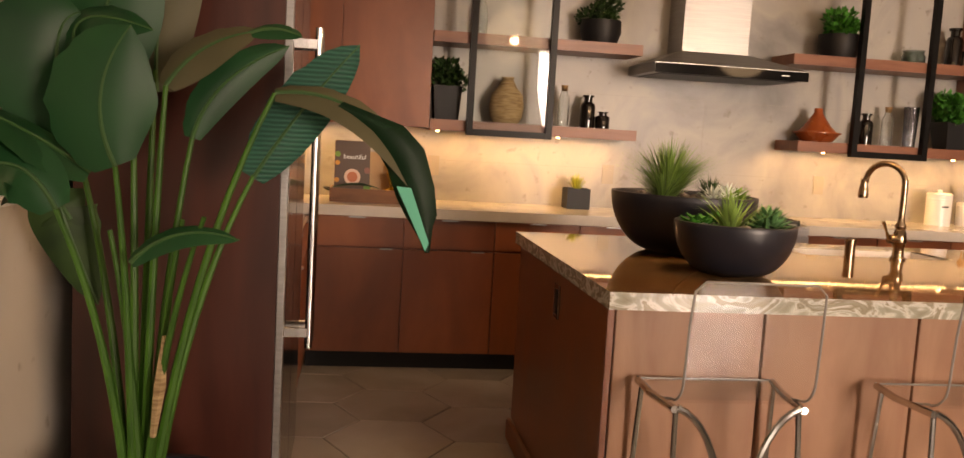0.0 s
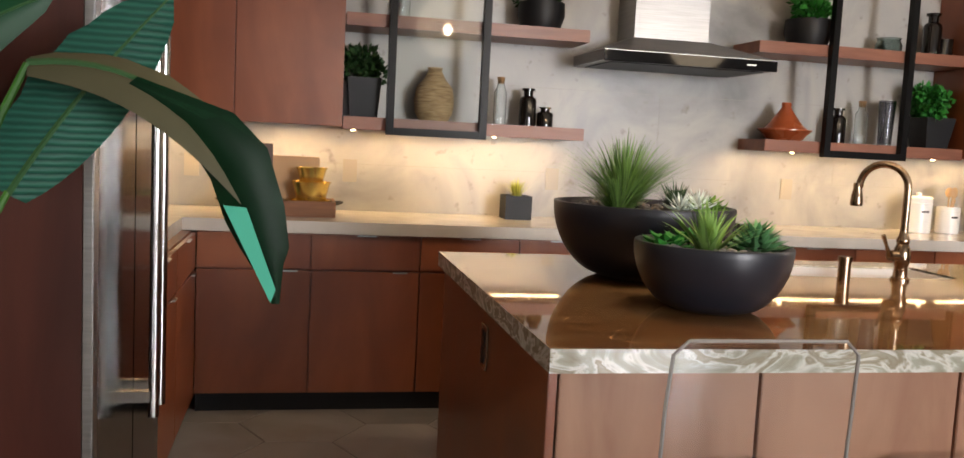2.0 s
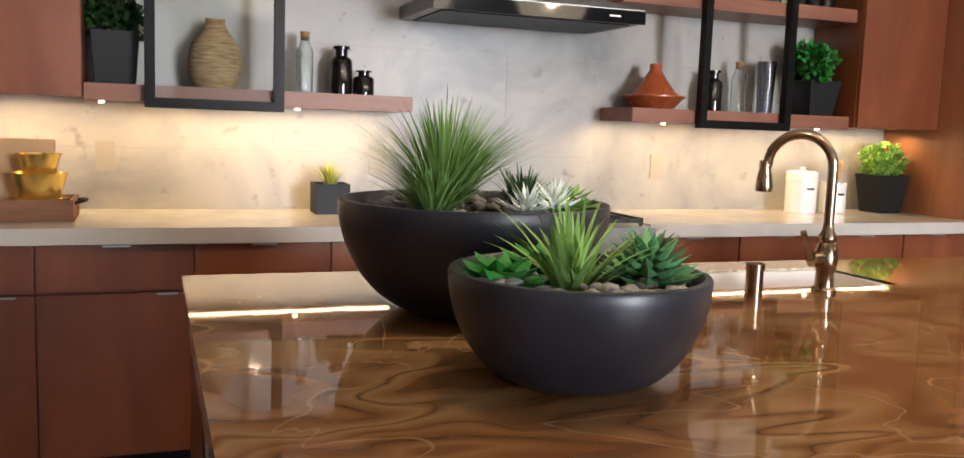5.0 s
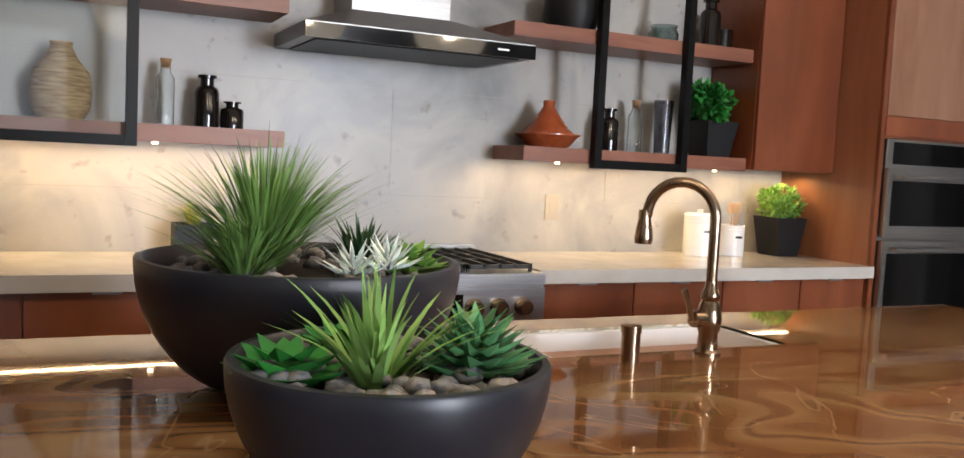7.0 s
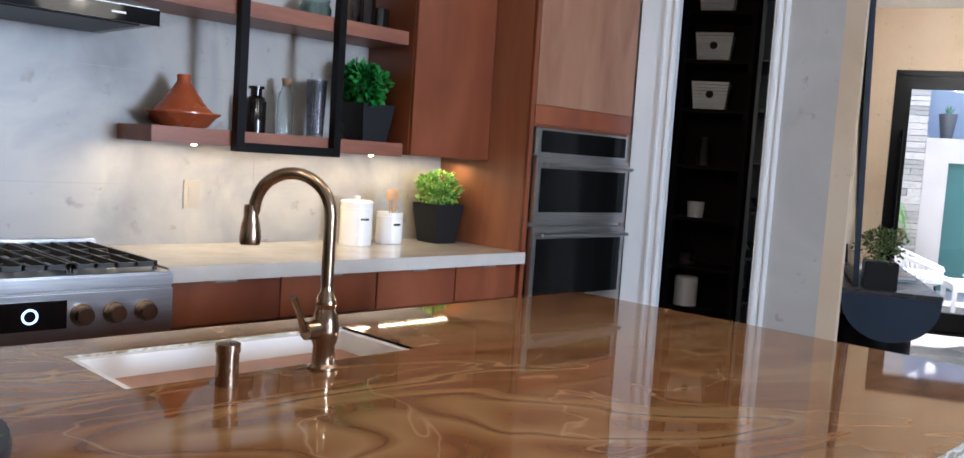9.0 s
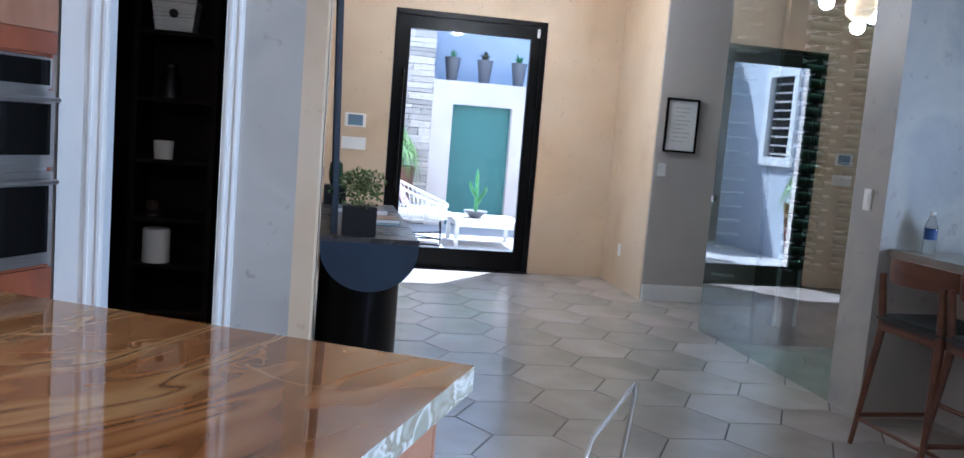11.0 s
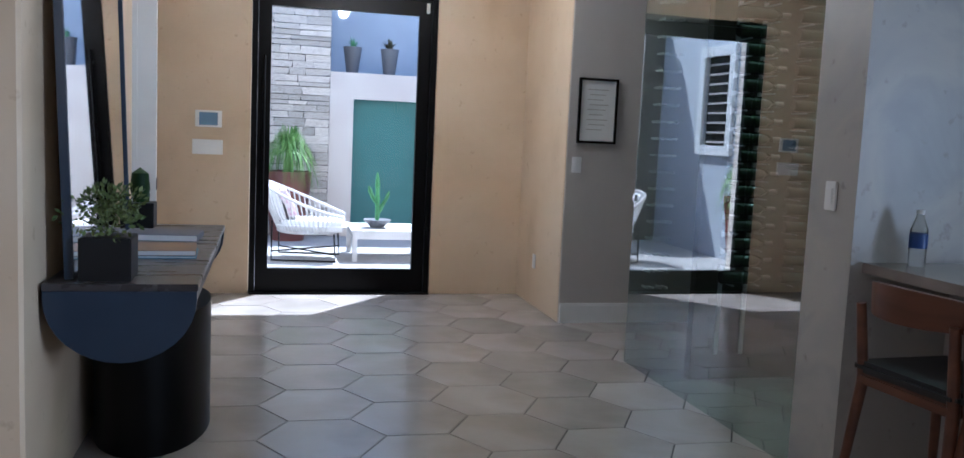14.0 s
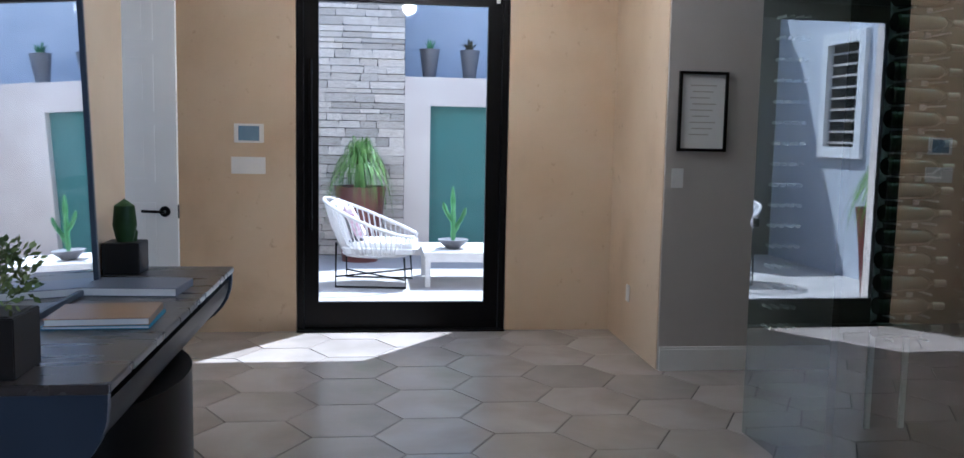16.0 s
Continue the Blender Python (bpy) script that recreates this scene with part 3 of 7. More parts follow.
ct = finish(boxes((4.388, 6.242, 6.495, 7.156, 0.864, 0.92), bevel=0.003), "countertop", QUARTZ)
tagged(ct, "pale beige quartz countertop beside the range", "countertop")


def upper_unit(x0, x1, label, yf=6.83, z0=1.36, z1=2.6):
    c = thing("wall_cabinet", pose((x0 + x1) / 2, yf, z0), label, "cabinet", "wall cabinets")
    w = (x1 - x0) / 2
    part("body", boxes((-w, w, 0.022, YB - yf, 0.0, z1 - z0)), CHERRY, c)
    part("door", boxes((-w + 0.002, w - 0.002, 0, 0.02, 0.002, z1 - z0 - 0.002), bevel=0.002), CHERRY, c)
    return c


upper_unit(1.16, 1.688, "cherry-stained flat-front wall cabinet")
upper_unit(1.688, 2.20, "cherry-stained flat-front wall cabinet")
upper_unit(0.94, 1.16, "narrow cherry-stained corner wall cabinet")
upper_unit(5.715, 6.243, "reddish-brown wall cabinet beside the shelves", 6.80, 1.36)


def shelf(x0, x1, z, label, yf=6.85, th=0.063):
    s = finish(boxes((x0, x1, yf, YB, z, z + th), bevel=0.002), "shelf", SHELF_WOOD, m=I4)
    tagged(s, label, "shelf", "floating shelves")


shelf(2.205, 3.445, 1.35, "thick floating brown wooden shelf with jars")
shelf(2.205, 3.447, 1.855, "thick floating brown wooden shelf above the jars")
shelf(4.475, 5.71, 1.35, "thick floating brown wooden shelf with a terracotta dish")
shelf(4.40, 5.71, 1.875, "thick floating brown wooden shelf beside the range hood")


def hanging_frame(x0, x1, label, z0=1.33, z1=2.64, glazed=False):
    """Black steel frame hung in front of the shelves."""
    f = thing("metal_frame", pose((x0 + x1) / 2, 6.823, z0), label, "metal frame", "black frames over the shelves")
    w, h = (x1 - x0) / 2, z1 - z0
    b = 0.038
    part("stile", boxes((-w, -w + b, -0.02, 0.024, 0, h), bevel=0.002), BLACK_METAL, f)
    part("stile", boxes((w - b, w, -0.02, 0.024, 0, h), bevel=0.002), BLACK_METAL, f)
    part("rail", boxes((-w + b, w - b, -0.02, 0.024, 0, b), bevel=0.002), BLACK_METAL, f)
    part("rail", boxes((-w + b, w - b, -0.02, 0.024, h - b, h), bevel=0.002), BLACK_METAL, f)
    if glazed:
        pane("pane", (-w + b, w - b, 0.000, 0.005, b, h - b), PANE, f, (0, -1, 0))


hanging_frame(2.412, 2.918, "black steel framed glass panel before the shelves", glazed=True)
hanging_frame(4.805, 5.315, "black steel open frame before the shelves")


def oven_tower():
    x0, x1, yf = 6.245, 7.09, 6.53
    c = thing("oven_cabinet", pose(x0, yf, 0), "tall reddish-brown oven cabinet with two built-in ovens", "cabinet")
    w = x1 - x0
    part("lower_body", boxes((0.019, w - 0.019, 0.022, 0.625, 0.0, 0.62)), CHERRY, c)
    part("upper_body", boxes((0.019, w - 0.019, 0.022, 0.625, 1.545, 2.745)), CHERRY, c)
    # left side paler than the right: its light is painted into the wood
    part("side_panel", boxes((0, 0.018, 0.021, 0.63, 0.0, 2.75)), CHERRY_LIT, c, "lit reddish-brown side panel")
    part("side_panel", boxes((w - 0.018, w, 0.021, 0.63, 0.0, 2.75)), CHERRY, c)
    part("stile", boxes((0, 0.030, 0, 0.02, 0, 2.75), bevel=0.002), CHERRY, c)
    part("upper_door", boxes((0.033, w, 0, 0.02, 1.655, 2.75), bevel=0.002), ISLAND_WOOD, c, "lighter brown cabinet door")
    part("rail", boxes((0.033, w, 0, 0.02, 1.557, 1.65), bevel=0.002), CHERRY, c)
    part("drawer_front", boxes((0.033, w, 0, 0.02, 0.1, 0.61), bevel=0.002), CHERRY, c)
    o = thing("wall_oven", pose(x0 + 0.038, yf - 0.012, 0), "stainless steel double wall oven with black glass", "oven")
    ow = w - 0.075
    part("body", boxes((0, ow, 0.02, 0.56, 0.63, 1.54)), STEEL, o)
    p = part("control_panel", boxes((0, ow, 0, 0.02, 1.405, 1.54), bevel=0.003), STEEL, o)
    part("display", boxes((0.045, ow - 0.02, -0.004, 0.0, 1.42, 1.528)), OVEN_GLASS, p, "black glass display")
    for z0, z1 in ((1.065, 1.40), (0.635, 1.045)):
        d = part("door", boxes((0, ow, -0.02, 0.018, z0, z1), bevel=0.004), STEEL, o)
        part("window", boxes((0.032, ow - 0.032, -0.024, -0.02, z0 + 0.055, z1 - 0.06)), OVEN_GLASS, d, "black glass oven window")
        bm = bmesh.new()
        tube(bm, [(0.03, -0.065, z1 - 0.04), (ow - 0.03, -0.065, z1 - 0.04)], 0.011, 10)
        box(bm, 0.05, 0.07, -0.065, -0.02, z1 - 0.05, z1 - 0.03)
        box(bm, ow - 0.07, ow - 0.05, -0.065, -0.02, z1 - 0.05, z1 - 0.03)
        part("handle", bm, STEEL, d, "round steel bar handle", True)


oven_tower()


def range_cooker():
    x0, x1, yf = 3.462, 4.384, 6.44
    w = x1 - x0
    r = thing("range", pose(x0, yf, 0), "stainless steel gas range with black cast-iron grates", "range")
    part("body", boxes((0, w, 0.06, 0.71, 0.12, 0.90)), STEEL, r)
    part("kick_plate", boxes((0.01, w - 0.01, 0.08, 0.1, 0.0, 0.12)), BLACK_PLASTIC, r)
    d = part("oven_door", boxes((0.005, w - 0.005, 0.02, 0.06, 0.14, 0.70), bevel=0.004), STEEL, r)
    part("window", boxes((0.18, w - 0.18, 0.016, 0.02, 0.27, 0.56)), BLACK_GLOSS, d, "black oven window")
    part("handle", tube(bmesh.new(), [(0.05, -0.03, 0.645), (w - 0.05, -0.03, 0.645)], 0.014, 10), STEEL, d, "round steel bar handle", True)
    p = part("control_panel", boxes((0, w, 0, 0.06, 0.71, 0.865), bevel=0.006), STEEL, r)
    part("display", boxes((w / 2 - 0.11, w / 2 + 0.11, -0.004, 0, 0.75, 0.84), bevel=0.001), BLACK_GLOSS, p, "black display with a pale ring")
    ring = bmesh.new()
    lathe(ring, [(0.018, 0), (0.024, 0), (0.024, 0.002), (0.018, 0.002), (0.018, 0)], 24, (0, 0, 0))
    bmesh.ops.transform(ring, matrix=pose(w / 2, -0.004, 0.795, 90), verts=ring.verts)
    part("dial_mark", ring, emitter("display_glow", (0.35, 0.6, 0.9), 1.2), p, "pale blue ring on the display")
    for i in (0, 1, 2, 5, 6, 7):
        k = bmesh.new()
        lathe(k, [(0.0, 0.045), (0.026, 0.045), (0.030, 0.035), (0.031, 0.012), (0.036, 0.008), (0.036, 0.0), (0.0, 0.0)], 20, m=pose(0.10 + i * (w - 0.2) / 7, 0.0, 0.79, 90))
        part("knob", k, BRONZE, p, "round dark metal control knob", True)
    part("cooktop", boxes((0, w, 0.0, 0.66, 0.866, 0.915), bevel=0.006), STEEL, r)
    part("back_guard", boxes((0, w, 0.66, 0.70, 0.90, 0.955), bevel=0.004), STEEL, r)
    for i in range(3):
        g = bmesh.new()
        gx = 0.03 + i * (w - 0.06) / 3
        gw = (w - 0.06) / 3 - 0.008
        for k in range(5):
            box(g, gx + k * (gw - 0.012) / 4, gx + k * (gw - 0.012) / 4 + 0.012, 0.05, 0.63, 0.93, 0.948)
        for k in range(4):
            box(g, gx, gx + gw, 0.05 + k * 0.1893, 0.062 + k * 0.1893, 0.928, 0.944)
        for sx in (0, gw - 0.012):
            for sy in (0.05, 0.618):
                box(g, gx + sx, gx + sx + 0.012, sy, sy + 0.012, 0.915, 0.93)
        part("grate", g, CASTIRON, r, "black cast-iron grate")
        for sy in (0.2, 0.48):
            part("burner", lathe(bmesh.new(), [(0, 0.928), (0.03, 0.928), (0.045, 0.922), (0.05, 0.915)], 20, (gx + gw / 2, sy, 0)), CASTIRON, r, "black gas burner", True)


range_cooker()


def hood():
    x0, x1, yf = 3.46, 4.396, 6.65
    h = thing("range_hood", pose((x0 + x1) / 2, 7.156, 1.756), "stainless steel chimney range hood with a black glass front", "range hood")
    w, d = (x1 - x0) / 2, 7.156 - yf
    bm = bmesh.new()
    a = [bm.verts.new(p) for p in ((-w, -d, 0), (w, -d, 0), (w, 0, 0), (-w, 0, 0))]
    b = [bm.verts.new(p) for p in ((-w, -d, 0.055), (w, -d, 0.055), (w, 0, 0.055), (-w, 0, 0.055))]
    c = [bm.verts.new(p) for p in ((-0.232, -0.27, 0.15), (0.20, -0.27, 0.15), (0.20, 0, 0.15), (-0.232, 0, 0.15))]
    bm.faces.new(a[::-1])
    bm.faces.new(c)
    for lo, hi in ((a, b), (b, c)):
        for i in range(4):
            bm.faces.new((lo[i], lo[(i + 1) % 4], hi[(i + 1) % 4], hi[i]))
    part("canopy", bm, HOOD_STEEL, h, "brushed steel canopy")
    part("chimney", boxes((-0.225, 0.193, -0.26, 0, 0.151, 1.285)), HOOD_STEEL, h, "brushed steel chimney")
    part("front_panel", boxes((-w, w, -d - 0.006, -d - 0.001, -0.004, 0.05)), BLACK_GLOSS, h, "glossy black front strip")
    part("control_mark", boxes((w - 0.17, w - 0.12, -d - 0.008, -d - 0.006, 0.02, 0.027)), WHITE, h, "small pale control marks")
    part("filter", boxes((-w + 0.05, w - 0.05, -d + 0.04, -0.05, -0.006, -0.002)), BLACK_METAL, h, "dark grease filter")


hood()


def fridge():
    c = thing("fridge_cabinet", pose(0.995, 4.36, 0), "dark wooden tall cabinet panel enclosing the fridge", "cabinet")
    part("side_panel", boxes((0, 0.575, 0, 0.025, 0, 2.7)), DARK_PANEL, c, "smooth dark brown side panel")
    part("side_panel", boxes((0, 0.575, 0.93, 0.95, 0, 2.7)), DARK_PANEL, c)
    part("top_cabinet", boxes((0, 0.56, 0.027, 0.928, 2.16, 2.7)), DARK_PANEL, c)
    part("edge_strip", boxes((0.577, 0.598, -0.002, 0.045, 0, 2.7), bevel=0.003), STEEL, c, "bright steel edge strip")
    f = thing("fridge", pose(0.99, 4.41, 0), "tall stainless steel built-in fridge with long handles", "fridge")
    part("body", boxes((0, 0.54, 0, 0.87, 0.0, 2.14)), STEEL, f)
    d1 = part("door", boxes((0.542, 0.60, 0.0, 0.43, 0.06, 2.13), bevel=0.004), FRIDGE_STEEL, f)
    d2 = part("door", boxes((0.542, 0.60, 0.436, 0.87, 0.06, 2.13), bevel=0.004), FRIDGE_STEEL, f)
    for d, y in ((d1, 0.38), (d2, 0.49)):
        bm = tube(bmesh.new(), [(0.66, y, 0.56), (0.66, y, 1.66)], 0.014, 12)
        box(bm, 0.60, 0.66, y - 0.012, y + 0.012, 0.60, 0.63)
        box(bm, 0.60, 0.66, y - 0.012, y + 0.012, 1.59, 1.62)
        part("handle", bm, CHROME, d, "long polished bar handle", True)


fridge()


# ---- island ----
def island():
    c = thing("kitchen_island", pose(0, 0, 0), "brown wooden kitchen island with panelled sides", "kitchen island")
    part("body", boxes((2.54, 5.41, 4.14, 5.48, 0.0, 0.868)), ISLAND_WOOD, c)
    part("end_panel", boxes((2.52, 2.539, 4.12, 5.48, 0.09, 0.868), bevel=0.002), CHERRY, c, "dark cherry end panel")
    part("end_panel", boxes((5.411, 5.43, 4.12, 5.48, 0.09, 0.868), bevel=0.002), ISLAND_WOOD, c)
    part("baseboard", boxes((2.50, 2.519, 4.10, 5.48, 0.0, 0.088), bevel=0.003), CHERRY, c, "dark cherry baseboard")
    x = 2.54
    for w in (0.455, 0.495, 0.495, 0.495, 0.495, 0.435):
        part("panel", boxes((x + 0.004, x + w - 0.004, 4.118, 4.139, 0.005, 0.865), bevel=0.002), ISLAND_WOOD, c, "light brown flat panel")
        x += w
    for k in range(6):
        x = 2.55 + k * 0.475
        part("panel", boxes((x + 0.003, x + 0.472, 5.481, 5.50, 0.10, 0.74), bevel=0.002), CHERRY, c)
    o = thing("wall_outlet", pose(2.517, 4.735, 0.762), "dark bronze outlet on the island's end", "outlet")
    part("plate", boxes((-0.005, 0, -0.038, 0.038, -0.06, 0.06), bevel=0.001), BRONZE, o)
    part("socket", boxes((-0.007, -0.005, -0.02, 0.02, -0.045, 0.045), bevel=0.001), BLACK_PLASTIC, o, "black double socket")
    # stone top with the sink's opening
    sx0, sx1, sy0, sy1 = 3.64, 4.32, 5.11, 5.395
    X0, X1, Y0, Y1 = 2.502, 5.446, 4.057, 5.53
    bm = bmesh.new()
    for r in ((X0, sx0, Y0, Y1), (sx1, X1, Y0, Y1), (sx0, sx1, Y0, sy0), (sx0, sx1, sy1, Y1)):
        box(bm, *r, 0.87, 0.92)
    bm.normal_update()
    for f in [f for f in bm.faces if abs(f.normal.z) < 0.5]:
        f.material_index = 2 if f.normal.x > 0.5 else 1
    doubles = [f for f in bm.faces if abs(f.normal.z) < 0.5 and (X0 + 0.01 < f.calc_center_median().x < X1 - 0.01) and (Y0 + 0.01 < f.calc_center_median().y < Y1 - 0.01)
               and not (sx0 - 0.001 < f.calc_center_median().x < sx1 + 0.001 and sy0 - 0.001 < f.calc_center_median().y < sy1 + 0.001)]
    bmesh.ops.delete(bm, geom=doubles, context="FACES_ONLY")
    bmesh.ops.remove_doubles(bm, verts=bm.verts, dist=0.0005)
    t = finish(bm, "stone_top", [ONYX, ONYX_EDGE, ONYX_END])
    tagged(t, "polished brown banded onyx top with pale rough edge", "countertop")
    s = thing("sink", pose((sx0 + sx1) / 2, (sy0 + sy1) / 2, 0.866), "white ceramic undermount sink", "sink")
    w, d = (sx1 - sx0) / 2 - 0.021, (sy1 - sy0) / 2 - 0.021
    part("basin", boxes((-w - 0.02, w + 0.02, -d - 0.02, d + 0.02, -0.225, -0.2), (-w - 0.02, -w, -d, d, -0.2, 0.048), (w, w + 0.02, -d, d, -0.2, 0.048),
                        (-w - 0.02, w + 0.02, -d - 0.02, -d, -0.2, 0.048), (-w - 0.02, w + 0.02, d, d + 0.02, -0.2, 0.048)), CERAMIC_WHITE, s)
    part("drain", lathe(bmesh.new(), [(0, 0.004), (0.035, 0.004), (0.045, 0)], 20, (0, 0, -0.2)), STEEL, s, "steel drain", True)


island()


def faucet():
    f = thing("faucet", pose(4.02, 5.055, 0.92), "antique bronze gooseneck kitchen faucet", "faucet")
    bm = lathe(bmesh.new(), [(0.0, 0), (0.031, 0), (0.031, 0.008), (0.024, 0.014), (0.022, 0.05), (0.027, 0.062), (0.029, 0.085), (0.025, 0.112), (0.019, 0.125), (0.022, 0.133), (0.022, 0.142), (0.015, 0.155), (0.013, 0.17), (0, 0.17)], 24)
    part("base", bm, BRONZE, f, smooth=True)
    d = Vector((-0.60, 0.80, 0)).normalized()
    pts = [Vector((0, 0, 0.165)), Vector((0, 0, 0.30))]
    R = 0.080
    for k in range(0, 15):
        a = math.pi * k / 14
        pts.append(d * (R - R * math.cos(a)) + Vector((0, 0, 0.312 + R * 1.0 * math.sin(a))))
    pts.append(d * (2 * R + 0.004) + Vector((0, 0, 0.305)))
    part("spout", tube(bmesh.new(), pts, 0.0125, 14), BRONZE, f, smooth=True)
    e = d * (2 * R + 0.006)
    part("spray_head", lathe(bmesh.new(), [(0, 0.312), (0.0145, 0.312), (0.0155, 0.30), (0.0145, 0.29), (0.019, 0.27), (0.022, 0.245), (0.020, 0.232), (0.0, 0.232)], 20, (e.x, e.y, 0.010)), BRONZE, f, "bronze spray head", True)
    bm = tube(bmesh.new(), [(0, 0, 0.085), (-0.05, -0.005, 0.085)], [0.021, 0.019], 12)
    tube(bm, [(-0.05, -0.005, 0.085), (-0.068, -0.008, 0.12), (-0.085, -0.01, 0.155)], [0.009, 0.006, 0.008], 8)
    part("lever", bm, BRONZE, f, "bronze lever handle", True)
    s = thing("soap_dispenser", pose(3.80, 5.045, 0.92), "bronze cylindrical air switch on the island top", "dispenser")
    part("body", lathe(bmesh.new(), [(0, 0), (0.021, 0), (0.021, 0.062), (0.023, 0.063), (0.023, 0.078), (0.02, 0.08), (0, 0.08)], 24), BRONZE, s, smooth=True)


faucet()


# ---- things on the island ----
def tuft(bm, at, n, height, spread, width, seed, up=0.9, seg=5):
    """Thin blades that fan out from one point."""
    r = random.Random(seed)
    at = Vector(at)
    for _ in range(n):
        a = r.uniform(0, 2 * math.pi)
        lean = r.random() ** 0.7
        h = height * r.uniform(0.6, 1.0) * (1 - 0.55 * lean * (1 - up * 0.4))
        out = spread * lean * r.uniform(0.7, 1.0)
        o = Vector((math.cos(a), math.sin(a), 0))
        base = at + o * r.uniform(0, 0.025)
        blade(bm, base, base + o * out + Vector((0, 0, h)), o * (-0.12 * out) + Vector((0, 0, 0.18 * h)), width * r.uniform(0.7, 1.2), seg)


def rosette(bm, at, radius, leaves, rings, seed, rise=0.5, fat=0.30):
    """A succulent: rings of pointed fleshy leaves."""
    r = random.Random(seed)
    at = Vector(at)
    for k in range(rings):
        f = 1 - k / rings
        n = max(4, int(leaves * (0.5 + 0.5 * f)))
        for i in range(n):
            a = 2 * math.pi * (i + 0.5 * (k % 2)) / n + r.uniform(-0.1, 0.1)
            o, s = Vector((math.cos(a), math.sin(a), 0)), Vector((-math.sin(a), math.cos(a), 0))
            L = radius * (0.35 + 0.65 * f) * r.uniform(0.88, 1.08)
            lift = rise * (1.25 - f) * L + 0.12 * radius
            w = L * fat
            b0 = at + Vector((0, 0, 0.01 * k))
            p = [b0, b0 + o * L * 0.55 + s * w * 0.5 + Vector((0, 0, lift * 0.45)), b0 + o * L + Vector((0, 0, lift)), b0 + o * L * 0.55 - s * w * 0.5 + Vector((0, 0, lift * 0.45))]
            mid_lo = b0 + o * L * 0.55 + Vector((0, 0, lift * 0.45 - w * 0.28))
            mid_hi = b0 + o * L * 0.55 + Vector((0, 0, lift * 0.45 + w * 0.02))
            vs = [bm.verts.new(q) for q in p] + [bm.verts.new(mid_lo), bm.verts.new(mid_hi)]
            for tri in ((0, 1, 5), (1, 2, 5), (2, 3, 5), (3, 0, 5), (1, 0, 4), (2, 1, 4), (3, 2, 4), (0, 3, 4)):
                bm.faces.new([vs[q] for q in tri])


def pebbles(parent, rad, z, n, seed):
    r = random.Random(seed)
    shapes = []
    for k in range(3):
        bm = bmesh.new()
        bmesh.ops.create_icosphere(bm, subdivisions=1, radius=1)
        for v in bm.verts:
            v.co = Vector((v.co.x * r.uniform(0.9, 1.1), v.co.y * 0.72 * r.uniform(0.9, 1.1), v.co.z * 0.55))
        bmesh.ops.smooth_vert(bm, verts=bm.verts, factor=0.3)
        me = bpy.data.meshes.new("pebble")
        bm.to_mesh(me)
        bm.free()
        me.polygons.foreach_set("use_smooth", [True] * len(me.polygons))
        me.materials.append(PEBBLE)
        shapes.append(me)
    for i in range(n):
        a, d = r.uniform(0, 2 * math.pi), rad * math.sqrt(r.uniform(0.1, 1))
        o = new("pebble", shapes[i % 3])
        s = r.uniform(0.014, 0.026)
        o.matrix_basis = pose(d * math.cos(a), d * math.sin(a), z + r.uniform(-0.004, 0.010), r.uniform(-20, 20), r.uniform(-20, 20), r.uniform(0, 360)) @ Matrix.Scale(s, 4)
        o.parent = parent


def bowl(name_label, at, r, h, base):
    b = thing("planter_bowl", pose(*at), name_label, "planter", "dark bowls with succulents")
    prof = [(0, 0), (base, 0), (base * 1.08, 0.004)]
    for k in range(1, 15):
        t = k / 14
        prof.append((base * 1.08 + (r - base * 1.08) * math.sin(t * math.pi / 2) ** 0.92, 0.004 + (h - 0.008) * (1 - math.cos(t * math.pi / 2)) ** 0.82))
    prof += [(r - 0.002, h), (r - 0.012, h + 0.001), (r - 0.016, h - 0.004), (r - 0.022, h - 0.045), (0, h - 0.05)]
    part("bowl", lathe(bmesh.new(), prof, 56), BOWL, b, "smooth satin dark bowl", True)
    part("soil", lathe(bmesh.new(), [(0, h - 0.030), (r - 0.022, h - 0.034), (r - 0.03, h - 0.045)], 32), SOIL, b, "dark soil")
    return b


